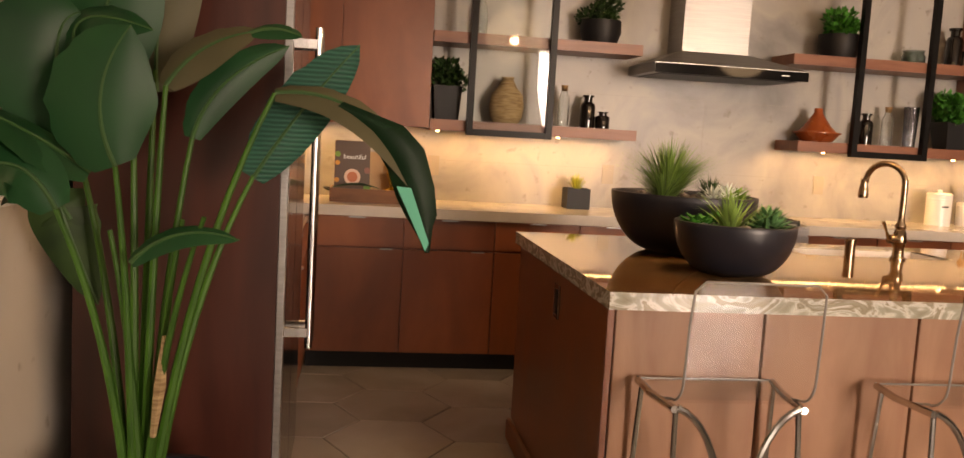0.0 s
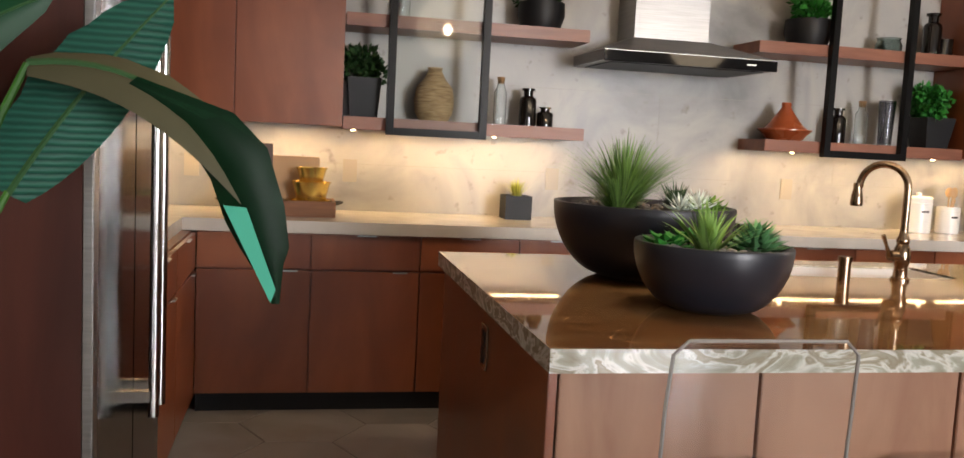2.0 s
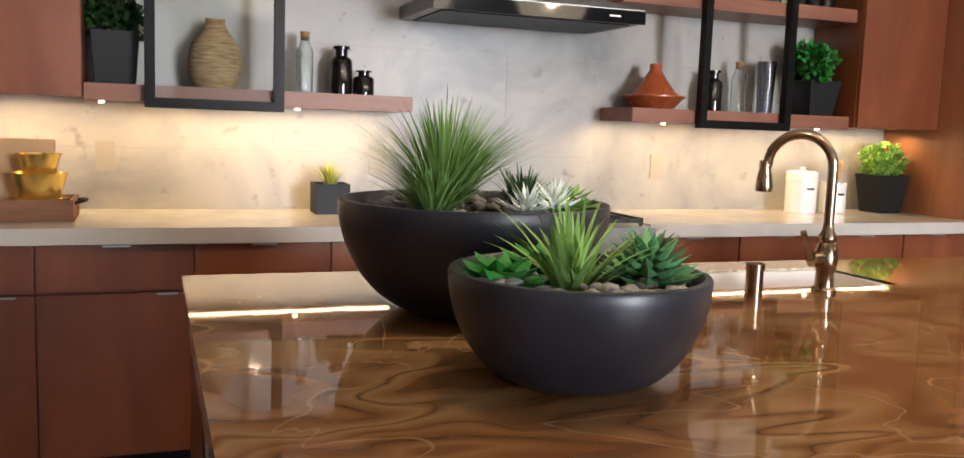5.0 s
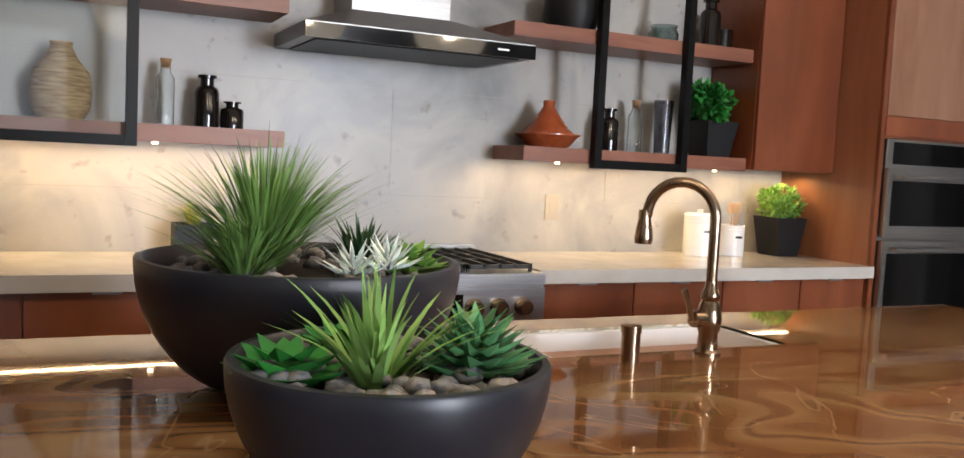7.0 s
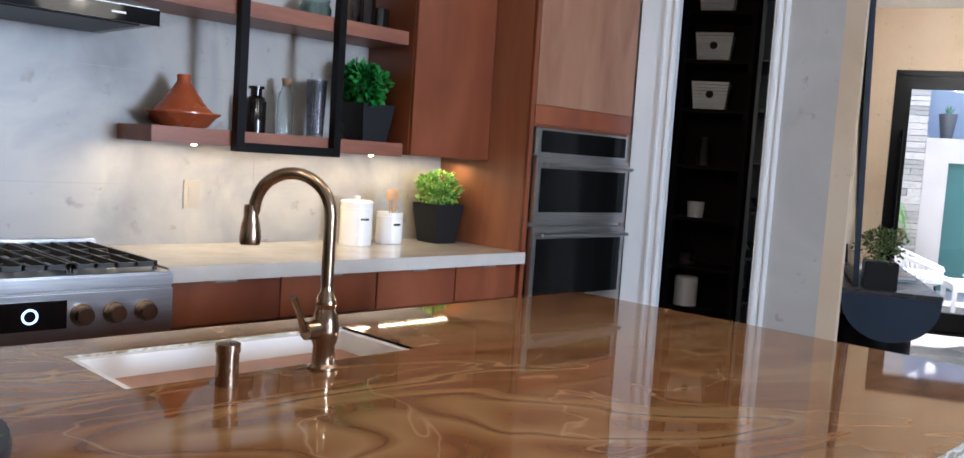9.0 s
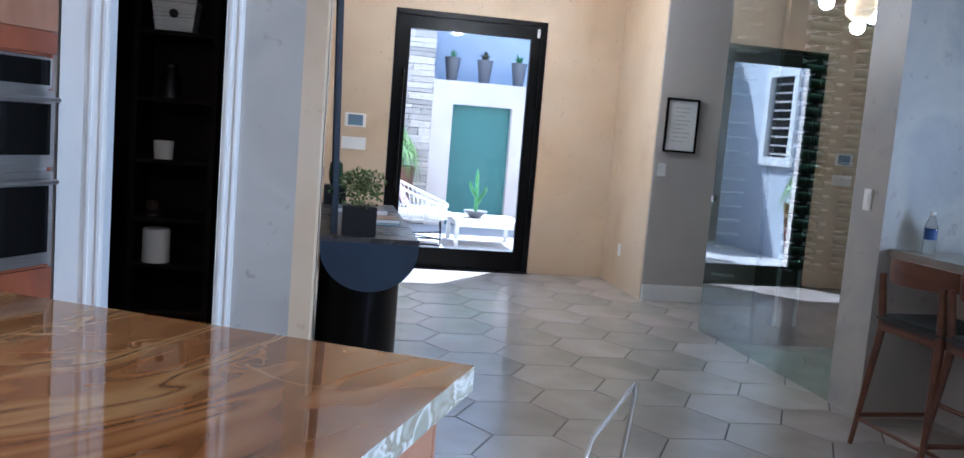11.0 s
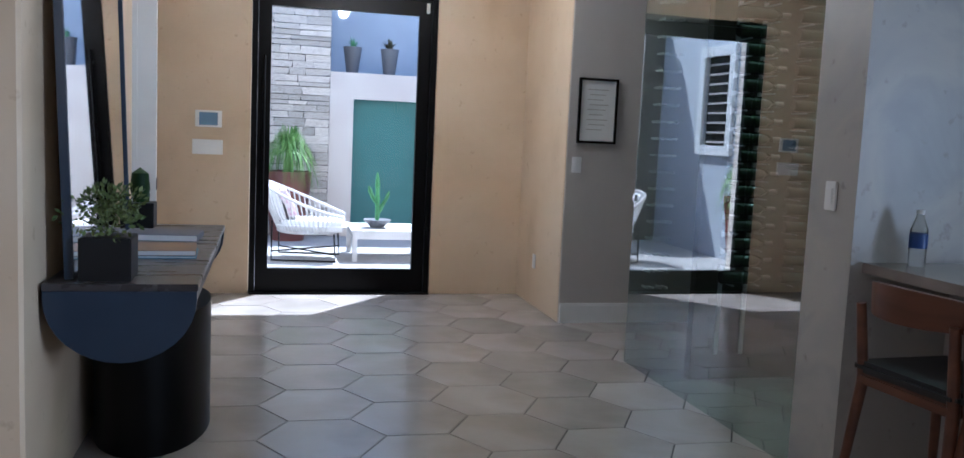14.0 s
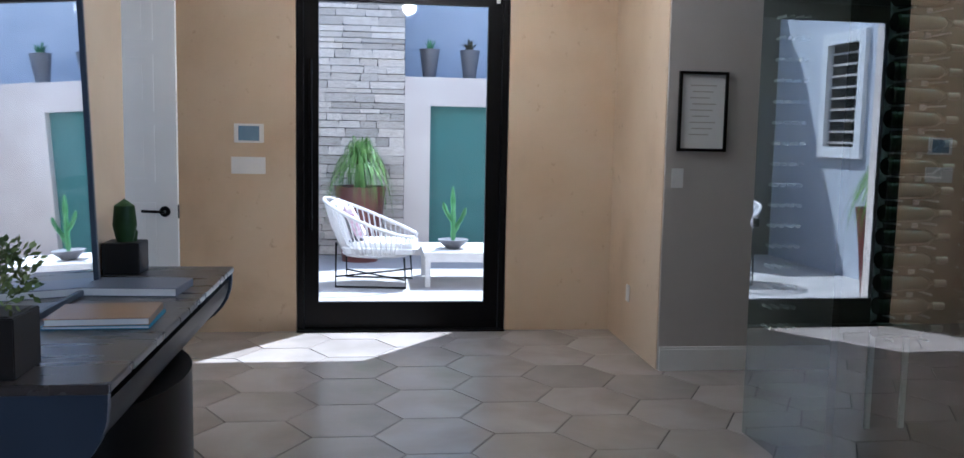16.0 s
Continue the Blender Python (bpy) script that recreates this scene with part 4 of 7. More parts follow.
def fill_bowls():
    b = bowl("dark satin bowl planter with succulents and pebbles", (3.050, 4.50, 0.921), 0.201, 0.170, 0.092)
    z = 0.145
    pebbles(b, 0.172, z + 0.004, 150, 3)
    bm = bmesh.new()
    tuft(bm, (-0.035, -0.05, z), 62, 0.165, 0.165, 0.0125, 11, seg=5)
    part("spiky_plant", bm, GRASS, b, "spiky pale green air plant")
    bm = bmesh.new()
    rosette(bm, (0.095, -0.045, z + 0.008), 0.088, 15, 6, 12, 0.55, 0.36)
    part("succulent", bm, SUCCULENT, b, "green pointed rosette succulent")
    bm = bmesh.new()
    rosette(bm, (-0.13, 0.0, z + 0.005), 0.085, 9, 3, 13, 0.35, 0.6)
    rosette(bm, (-0.03, 0.09, z + 0.005), 0.09, 9, 3, 23, 0.35, 0.6)
    part("succulent", bm, FERN, b, "broad-leaved green succulent")
    bm = bmesh.new()
    rosette(bm, (0.125, 0.06, z + 0.005), 0.065, 12, 3, 14, 0.4, 0.35)
    part("succulent", bm, DARKFERN, b, "dark reddish green succulent")
    b = bowl("larger dark satin bowl planter with tall spiky grass", (3.068, 5.03, 0.921), 0.283, 0.230, 0.118)
    z = 0.205
    pebbles(b, 0.25, z, 100, 4)
    bm = bmesh.new()
    tuft(bm, (-0.07, 0.0, z), 420, 0.265, 0.28, 0.0058, 21, seg=6)
    tuft(bm, (-0.12, -0.10, z), 170, 0.14, 0.17, 0.0065, 22, seg=5)
    part("spiky_plant", bm, GRASS, b, "tall fine spiky green grass plant")
    bm = bmesh.new()
    rosette(bm, (0.03, -0.21, z + 0.02), 0.062, 14, 3, 24, 0.9, 0.2)
    rosette(bm, (0.095, -0.19, z + 0.025), 0.062, 14, 3, 25, 1.1, 0.2)
    part("succulent", bm, SUCCULENT_PALE, b, "pale grey spiky succulent")
    bm = bmesh.new()
    rosette(bm, (0.175, -0.09, z + 0.010), 0.08, 9, 4, 26, 0.4, 0.5)
    part("succulent", bm, BOXWOOD, b, "bright green succulent")
    bm = bmesh.new()
    tuft(bm, (0.11, 0.0, z), 60, 0.12, 0.12, 0.009, 27)
    part("spiky_plant", bm, DARKFERN, b, "dark spiky foliage")


fill_bowls()


# ---- clear stools at the island ----
def clear_stool(x, y, turn=0):
    s = thing("bar_stool", pose(x, y, 0, 0, 0, turn), "clear acrylic bar stool with chromed curved legs", "stool", "clear stools at the island")
    bm = bmesh.new()
    # one bent sheet: seat, then a rounded bend into the back; the back stands at -y
    prof = [(0.19, 0.668), (0.185, 0.672)]
    prof += [(0.185 - 0.205 * k / 6, 0.672 - 0.018 * math.sin(math.pi * k / 6)) for k in range(1, 7)]
    for k in range(1, 9):
        a = math.pi / 2 * k / 8
        prof.append((-0.02 - 0.075 * math.sin(a), 0.672 + 0.075 * (1 - math.cos(a))))
    prof += [(-0.103, 0.88), (-0.115, 1.00)]
    w, th = 0.180, 0.008
    outer, inner = [], []
    for i, (yy, zz) in enumerate(prof):
        p, q = Vector(prof[max(i - 1, 0)]), Vector(prof[min(i + 1, len(prof) - 1)])
        d = (q - p).normalized()
        nx = Vector((d.y, -d.x)) * th
        cut = 0.02 if i == len(prof) - 1 else 0
        flare = 0.026 * max(0.0, (yy + 0.02) / 0.21)
        outer.append([bm.verts.new((sx * (w + flare - cut), yy, zz)) for sx in (-1, 1)])
        inner.append([bm.verts.new((sx * (w + flare - cut), yy - nx.x, zz - nx.y)) for sx in (-1, 1)])
    for i in range(len(prof) - 1):
        for a, b, flip in ((outer[i], outer[i + 1], 0), (inner[i], inner[i + 1], 1)):
            f = (a[0], a[1], b[1], b[0])
            bm.faces.new(f if flip else f[::-1])
        for k in (0, 1):
            bm.faces.new((outer[i][k], outer[i + 1][k], inner[i + 1][k], inner[i][k]))
    for e in (0, -1):
        bm.faces.new((outer[e][0], outer[e][1], inner[e][1], inner[e][0]))
    bmesh.ops.recalc_face_normals(bm, faces=bm.faces)
    part("seat_shell", bm, ACRYLIC, s, "clear bent acrylic seat and back", True)
    side = [(w + 0.026 * max(0.0, (yy + 0.02) / 0.21), yy, zz) for yy, zz in prof[:-1]]
    edge = [Vector((-x, yy, zz)) for x, yy, zz in side] + [Vector((-w + 0.004, -0.113, 0.975)), Vector((-w + 0.03, -0.115, 1.0)), Vector((w - 0.03, -0.115, 1.0)), Vector((w - 0.004, -0.113, 0.975))] + [Vector(q) for q in side[::-1]]
    part("polished_edge", tube(bmesh.new(), edge, 0.0035, 6, True), ACRYLIC_EDGE, s, "bright polished acrylic edge", True)
    for sx in (-1, 1):
        for sy in (-1, 1):
            leg = tube(bmesh.new(), [(sx * (0.185 + 0.013 * sy), 0.065 + sy * 0.10, 0.658), (sx * (0.20 + 0.015 * sy), 0.06 + sy * 0.16, 0.0)], 0.008, 8)
            part("leg", leg, CHROME, s, smooth=True)
    for sx in (-1, 1):
        br = tube(bmesh.new(), arc((sx * 0.172, -0.045, 0.655), (sx * 0.07, -0.05, 0.62), (sx * 0.035, -0.055, 0.40), 8), 0.010, 8)
        part("brace", br, CHROME, s, "curved chrome brace", True)
    rail = tube(bmesh.new(), [(-0.204, 0.185, 0.664), (-0.196, 0.10, 0.652), (-0.181, -0.05, 0.652)], 0.011, 8)
    part("seat_rail", rail, CHROME, s, "chrome rail under the seat", True)
    rail = tube(bmesh.new(), [(0.204, 0.185, 0.664), (0.196, 0.10, 0.652), (0.181, -0.05, 0.652)], 0.011, 8)
    part("seat_rail", rail, CHROME, s, "chrome rail under the seat", True)
    fr = tube(bmesh.new(), [(-0.178, -0.065, 0.22), (0.178, -0.065, 0.22), (0.208, 0.195, 0.22), (-0.208, 0.195, 0.22)], 0.007, 8, True)
    part("foot_rest", fr, CHROME, s, "chrome foot rest", True)
    return s


clear_stool(2.815, 3.90)
clear_stool(3.54, 3.88)
clear_stool(4.28, 3.87)
clear_stool(5.06, 3.85, -4)


# ---- things on the counter and shelves ----
def square_pot(at, w, h, label, group="", taper=0.0):
    p = thing("potted_plant", pose(*at), label, "plant", group)
    bm = bmesh.new()
    lathe(bm, [(0, 0), ((w - taper) * 0.7071, 0), (w * 0.7071, h), ((w - 0.008) * 0.7071, h), ((w - 0.012) * 0.7071, h - 0.02), (0, h - 0.02)], 4)
    bmesh.ops.rotate(bm, verts=bm.verts, matrix=Matrix.Rotation(radians(45), 3, "Z"))
    part("pot", bm, BLACK_PLASTIC, p, "square black pot")
    part("soil", boxes((-w / 2 + 0.02, w / 2 - 0.02, -w / 2 + 0.02, w / 2 - 0.02, h - 0.019, h - 0.012)), SOIL, p, "dark soil")
    return p


def bush(parent, at, r, h, n, size, mat, seed, label, name="foliage"):
    """An uneven crown of many small leaves."""
    rnd = random.Random(seed)
    bm = bmesh.new()
    at = Vector(at)
    lumps = [(Vector((rnd.uniform(-1, 1) * r * 0.5, rnd.uniform(-1, 1) * r * 0.5, rnd.uniform(0.2, 0.8) * h)), rnd.uniform(0.4, 0.75)) for _ in range(9)]
    for i in range(n):
        c, k = lumps[i % len(lumps)]
        d = Vector((rnd.gauss(0, 1), rnd.gauss(0, 1), rnd.gauss(0, 1))).normalized()
        p = at + c + Vector((d.x * r * k, d.y * r * k, d.z * h * 0.45 * k)) * rnd.uniform(0.6, 1.0)
        p.z = max(p.z, at.z)
        q = (d + Vector((rnd.uniform(-0.6, 0.6), rnd.uniform(-0.6, 0.6), rnd.uniform(-0.2, 0.8)))).normalized()
        s = q.cross(Vector((rnd.uniform(-1, 1), rnd.uniform(-1, 1), rnd.uniform(-1, 1)))).normalized()
        L = size * rnd.uniform(0.7, 1.3)
        vs = [bm.verts.new(v) for v in (p, p + q * L * 0.5 + s * L * 0.28, p + q * L, p + q * L * 0.5 - s * L * 0.28)]
        bm.faces.new(vs)
    # short stalks that hold the leaves
    for c, k in lumps:
        tube(bm, [at, at + c * 0.7, at + c], 0.0025, 4)
    part(name, bm, mat, parent, label)


def vessel(name, prof, mat, at, label, category, group="", seg=24, stopper=None):
    v = thing(name, pose(*at), label, category, group)
    part("body", lathe(bmesh.new(), prof, seg), mat, v, smooth=True)
    if stopper:
        part("stopper", lathe(bmesh.new(), stopper[0], 16), stopper[1], v, stopper[2], True)
    return v


def apothecary(at, r, h, label, mat=None):
    neck = r * 0.55
    return vessel("glass_bottle", [(0, 0), (r, 0), (r, h * 0.66), (r * 0.9, h * 0.74), (neck, h * 0.80), (neck, h * 0.93), (neck * 1.4, h * 0.94), (neck * 1.4, h), (neck * 0.8, h), (neck * 0.8, h * 0.95), (0, h * 0.95)],
                  mat or DARK_GLASS, at, label, "bottle", "dark apothecary bottles")


def corked(at, r, h, label):
    n = r * 0.55
    return vessel("glass_bottle", [(0, 0), (r, 0), (r, h * 0.70), (n, h * 0.80), (n, h * 0.93), (n - 0.003, h * 0.93), (n - 0.003, h * 0.8), (r - 0.003, h * 0.69), (r - 0.003, 0.006), (0, 0.006)],
                  CLEAR, at, label, "bottle", "corked clear bottles", stopper=([(0, h * 0.86), (n - 0.004, h * 0.86), (n + 0.003, h), (0, h)], CORK, "brown cork stopper"))


S1 = 1.4135
S2 = 1.9185
square_pot((3.135, 6.99, 0.921), 0.142, 0.125, "square black pot with yellow-green grass on the counter")
tuft(bm := bmesh.new(), (0, 0, 0.11), 110, 0.125, 0.085, 0.005, 31)
part("grass", bm, GRASS_YELLOW, scene.objects["potted_plant"], "yellow-green grass")
apothecary((3.182, 7.03, S1), 0.046, 0.20, "dark apothecary bottle on the shelf")
apothecary((3.276, 7.02, S1), 0.044, 0.105, "small squat dark apothecary jar on the shelf")
corked((3.03, 7.03, S1), 0.034, 0.25, "clear corked glass bottle on the shelf")
corked((2.50, 7.04, S2), 0.034, 0.25, "clear corked glass bottle on the upper shelf")


def round_pot(at, r, h, label, seed, size, mat, n, rr, hh):
    p = thing("potted_plant", pose(*at), label, "plant", "potted shelf plants")
    part("pot", lathe(bmesh.new(), [(0, 0), (r * 0.8, 0), (r, h * 0.5), (r * 0.98, h), (r * 0.9, h), (r * 0.88, h - 0.02), (0, h - 0.02)], 28), BLACK_PLASTIC, p, "round black pot", True)
    bush(p, (0, 0, h - 0.02), rr, hh, n, size, mat, seed, "bushy green foliage")
    return p


round_pot((3.222, 7.01, S2), 0.125, 0.14, "bushy plant in a black pot on the upper shelf", 41, 0.03, DARKFERN, 900, 0.12, 0.17)
round_pot((4.76, 6.99, 1.9385), 0.13, 0.145, "leafy green plant in a black pot on the upper shelf", 42, 0.04, FERN, 700, 0.12, 0.18)
p = square_pot((2.31, 7.03, S1), 0.17, 0.20, "dark leafy plant in a black pot by the cabinet", taper=0.03)
bush(p, (0, 0, 0.18), 0.11, 0.18, 800, 0.04, DARKFERN, 43, "dark green leaves")
p = square_pot((5.60, 7.00, S1), 0.19, 0.175, "fresh green fern in a black pot on the shelf", taper=0.05)
bush(p, (0, 0, 0.155), 0.14, 0.19, 1500, 0.035, FERN, 44, "bright green fern leaves")
p = square_pot((6.09, 6.99, 0.921), 0.19, 0.20, "round boxwood plant in a tapered black pot", taper=0.05)
bush(p, (0, 0, 0.19), 0.115, 0.17, 1800, 0.028, BOXWOOD, 45, "yellow-green boxwood leaves")

v = vessel("woven_vase", [(0, 0), (0.075, 0), (0.098, 0.04), (0.105, 0.10), (0.095, 0.17), (0.055, 0.22), (0.035, 0.26), (0.04, 0.275), (0.03, 0.275), (0.025, 0.25), (0, 0.25)], STRAW, (2.675, 7.02, S1),
           "woven straw gourd vase on the shelf", "vase")
vessel("terracotta_tagine", [(0, 0), (0.085, 0), (0.10, 0.008), (0.135, 0.048), (0.150, 0.056), (0.150, 0.062), (0.12, 0.064), (0.085, 0.10), (0.045, 0.155), (0.026, 0.185), (0.028, 0.205), (0.024, 0.212), (0, 0.212)], TERRACOTTA,
       (4.672, 7.0, S1 - 0.001), "glazed terracotta tagine on the floating shelf", "tagine", seg=32)
apothecary((5.02, 7.03, S1), 0.045, 0.20, "dark apothecary bottle behind the black frame")
corked((5.175, 7.04, S1), 0.036, 0.25, "clear corked glass bottle behind the frame")
vessel("tall_glass", [(0, 0), (0.038, 0), (0.048, 0.26), (0.045, 0.26), (0.036, 0.01), (0, 0.01)], glass("smoked_glass", (0.35, 0.35, 0.38)), (5.33, 7.03, S1), "tall smoked drinking glass on the shelf", "glass")
vessel("glass_jar", [(0, 0), (0.07, 0), (0.075, 0.05), (0.06, 0.075), (0.068, 0.09), (0.064, 0.09), (0.055, 0.075), (0.07, 0.05), (0.066, 0.006), (0, 0.006)], glass("grey_green_glass", (0.5, 0.6, 0.58)), (5.30, 7.03, 1.9385),
       "low grey-green glass jar on the upper shelf", "jar")
apothecary((5.57, 7.02, 1.9385), 0.052, 0.25, "tall dark apothecary bottle on the upper shelf")
vessel("glass_jar", [(0, 0), (0.05, 0), (0.05, 0.11), (0.044, 0.11), (0.044, 0.006), (0, 0.006)], DARK_GLASS, (5.67, 7.04, 1.9385), "small dark jar beside a bottle", "jar")


def canister(at, r, h, label, tools=False):
    c = thing("canister", pose(*at), label, "canister", "white canisters")
    part("body", lathe(bmesh.new(), [(0, 0), (r, 0), (r, h), (r - 0.006, h), (r - 0.006, 0.01), (0, 0.01)], 32), CERAMIC_WHITE, c, smooth=True)
    part("band", lathe(bmesh.new(), [(r + 0.0004, h * 0.82), (r + 0.002, h * 0.83), (r + 0.002, h * 0.86), (r + 0.0004, h * 0.87)], 32), CERAMIC_WHITE, c, smooth=True)
    txt = bmesh.new()
    for k in range(5):
        a = radians(-108 + k * 7)
        x, y = (r + 0.0008) * math.cos(a), (r + 0.0008) * math.sin(a)
        bmesh.ops.create_cube(txt, size=1, matrix=Matrix.Translation((x, y, h * 0.62)) @ Matrix.Rotation(a, 4, "Z") @ Matrix.Diagonal((0.0015, 0.007, 0.011, 1)))
    part("lettering", txt, BLACK_PLASTIC, c, "small dark unreadable letters")
    if tools:
        rnd = random.Random(5)
        for k in range(6):
            a = rnd.uniform(0, 6.28)
            bm = tube(bmesh.new(), [(0, 0, 0.02), (math.cos(a) * 0.03, math.sin(a) * 0.03, h + rnd.uniform(0.04, 0.08))], 0.005, 6)
            top = Vector((math.cos(a) * 0.033, math.sin(a) * 0.033, h + 0.085))
            bmesh.ops.create_icosphere(bm, subdivisions=2, radius=1, matrix=Matrix.Translation(top) @ Matrix.Rotation(a, 4, "Z") @ Matrix.Diagonal((0.008, 0.022, 0.030, 1)))
            part("utensil", bm, BOARD_WOOD, c, "wooden spoon", True)
    else:
        part("lid", lathe(bmesh.new(), [(0, h + 0.014), (0.014, h + 0.014), (0.016, h + 0.03), (0, h + 0.034)], 16), CERAMIC_WHITE, c, smooth=True)
        part("lid", lathe(bmesh.new(), [(0, h + 0.013), (r - 0.01, h + 0.012), (r + 0.003, h + 0.002), (r + 0.003, h)], 32), CERAMIC_WHITE, c, "white ceramic lid", True)


canister((5.56, 6.985, 0.921), 0.078, 0.20, "tall white ceramic canister with a lid")
canister((5.77, 6.99, 0.921), 0.066, 0.155, "white ceramic canister holding wooden utensils", True)


def tray_group():
    t = thing("wooden_tray", pose(1.915, 6.82, 0.921), "rustic wooden tray with dark handles", "tray")
    w, d, h = 0.262, 0.13, 0.075
    part("tray", boxes((-w, w, -d, d, 0, 0.012), (-w, w, -d, -d + 0.014, 0.0121, h), (-w, w, d - 0.014, d, 0.0121, h), (-w, -w + 0.014, -d + 0.014, d - 0.014, 0.0121, h), (w - 0.014, w, -d + 0.014, d - 0.014, 0.0121, h), bevel=0.0015), TRAY_WOOD, t)
    for s in (-1, 1):
        part("handle", tube(bmesh.new(), arc((s * w, -0.06, h - 0.015), (s * (w + 0.07), 0, h), (s * w, 0.06, h - 0.015), 8), 0.007, 8), BLACK_METAL, t, "dark metal handle", True)
    b = thing("cookbook", pose(1.775, 6.83, 0.934, -12, 0, 3), "cookbook with a dark food-photo cover leaning in the tray", "book")
    bw, bh = 0.100, 0.33
    part("cover", boxes((-bw, bw, -0.012, -0.009, 0, bh), (-bw, bw, 0.009, 0.012, 0, bh), (-bw - 0.002, -bw, -0.012, 0.012, 0, bh)), material("book_cover", (0.10, 0.065, 0.05), 0.4), b, "dark brown cover")
    part("page_block", boxes((-bw, bw - 0.003, -0.0088, 0.0088, 0.003, bh - 0.003)), WHITE, b, "white pages")
    bm = bmesh.new()
    lathe(bm, [(0, 0.002), (0.045, 0.002), (0.047, 0)], 24, m=pose(0, -0.0121, 0.12, 90))
    part("cover_picture", bm, material("soup_print", (0.72, 0.50, 0.40), 0.5), b, "round pale dish printed on the cover")
    bm = bmesh.new()
    lathe(bm, [(0, 0.0035), (0.028, 0.0035), (0.03, 0.002)], 20, m=pose(0, -0.0121, 0.12, 90))
    part("cover_picture", bm, material("soup_print_inner", (0.55, 0.16, 0.08), 0.5), b, "red middle of the printed dish")
    for x, z, r, col in ((-0.085, 0.25, 0.016, (0.15, 0.3, 0.05)), (-0.085, 0.20, 0.014, (0.6, 0.25, 0.05)), (0.085, 0.16, 0.018, (0.25, 0.1, 0.08)), (0.085, 0.06, 0.02, (0.12, 0.35, 0.08)), (-0.07, 0.03, 0.018, (0.5, 0.4, 0.3)), (-0.088, 0.10, 0.014, (0.55, 0.25, 0.05))):
        part("cover_picture", lathe(bmesh.new(), [(0, 0.001), (r, 0.001), (r, 0)], 12, m=pose(x, -0.0121, z, 90)), material("print_dot", col, 0.5), b, "small printed food")
    cu = bpy.data.curves.new("title", "FONT")
    cu.body, cu.size, cu.align_x = "beautiful", 0.038, "CENTER"
    txt = new("title", cu)
    dg = bpy.context.evaluated_depsgraph_get()
    me = bpy.data.meshes.new_from_object(txt.evaluated_get(dg))
    me.materials.clear()
    me.materials.append(WHITE)
    bpy.data.objects.remove(txt)
    o = new("title", me)
    o.parent, o.matrix_basis = b, pose(0.012, -0.0126, 0.225, 90)
    o["label"] = "white title lettering"
    bd = thing("cutting_board", pose(1.98, 6.90, 0.934, -10), "light wooden cutting board leaning in the tray", "cutting board")
    part("board", boxes((-0.15, 0.12, -0.009, 0.009, 0, 0.27), bevel=0.004), BOARD_WOOD, bd)
    z = 0.934
    for r0, r1, h in ((0.085, 0.098, 0.062), (0.07, 0.093, 0.088), (0.055, 0.074, 0.068)):
        vessel("brass_bowl", [(0, 0), (r0, 0), (r1, h), (r1 + 0.004, h), (r1 + 0.003, h - 0.004), (r1 - 0.003, h - 0.003), (r0 - 0.003, 0.004), (0, 0.004)], GOLD, (2.06, 6.80, z), "shiny brass bowl of a stack in the tray", "bowl", "stack of brass bowls")
        z += h + 0.001
    lf = bmesh.new()
    for s in (-1, 1):
        pts = [(x, s * 0.05 * math.sin(math.pi * (x + 0.14) / 0.28), 0.02 * math.sin(math.pi * (x + 0.14) / 0.28)) for x in [-0.14 + 0.28 * k / 10 for k in range(11)]]
        prev = None
        for x, y, zz in pts:
            cur = (lf.verts.new((x, 0, 0.03 * math.sin(math.pi * (x + 0.14) / 0.28) + 0.002)), lf.verts.new((x, y, zz)))
            if prev:
                lf.faces.new((prev[0], cur[0], cur[1], prev[1]) if s > 0 else (prev[0], prev[1], cur[1], cur[0]))
            prev = cur
    bmesh.ops.solidify(lf, geom=lf.faces, thickness=0.002)
    tagged(finish(lf, "green_leaf", LEAF, None, True, m=pose(1.80, 6.74, 0.9965, 0, 0, 5)), "dark green leaf laid over the tray's edge", "leaf")


tray_group()
for x in (1.46, 2.262, 3.374, 4.803):
    t = thing("wall_outlet", pose(x, 7.159, 1.133), "pale outlet plate on the backsplash", "outlet", "backsplash outlets")
    part("plate", boxes((-0.037, 0.037, -0.008, 0, -0.06, 0.06), bevel=0.002), OUTLET, t)
    part("socket", boxes((-0.017, 0.017, -0.0105, -0.008, -0.034, 0.034), bevel=0.001), OUTLET, t, "pale socket insert")
for x, w in ((1.45, 0.0), (2.26, 0), (2.99, 0), (4.70, 0), (5.60, 0)):
    t = thing("puck_light", pose(x, 6.95 if x > 2.2 else 6.87, 1.342), "small round warm light under the shelf", "light", "small lights under the shelves")
    part("lens", lathe(bmesh.new(), [(0, 0.0), (0.010, 0.0), (0.010, 0.007), (0, 0.007)], 12), emitter("puck_glow", (1.0, 0.72, 0.38), 6), t, "glowing lens")
for z in (1.10, ):
    s = finish(boxes((0.934, 7.0, 7.157, 7.1585, 1.168, 1.1695)), "trim", JOINT)
    tagged(s, "thin joint between wall slabs", "", "", "structure")
    s = finish(boxes((0.934, 7.0, 7.157, 7.1585, 1.63, 1.6315), (3.45, 3.4512, 7.157, 7.1585, 0.93, 1.168), (5.1, 5.1012, 7.157, 7.1585, 1.1695, 1.63), (3.98, 3.9812, 7.157, 7.1585, 1.1695, 1.63)), "trim", JOINT)
    tagged(s, "thin joint between wall slabs", "", "", "structure")


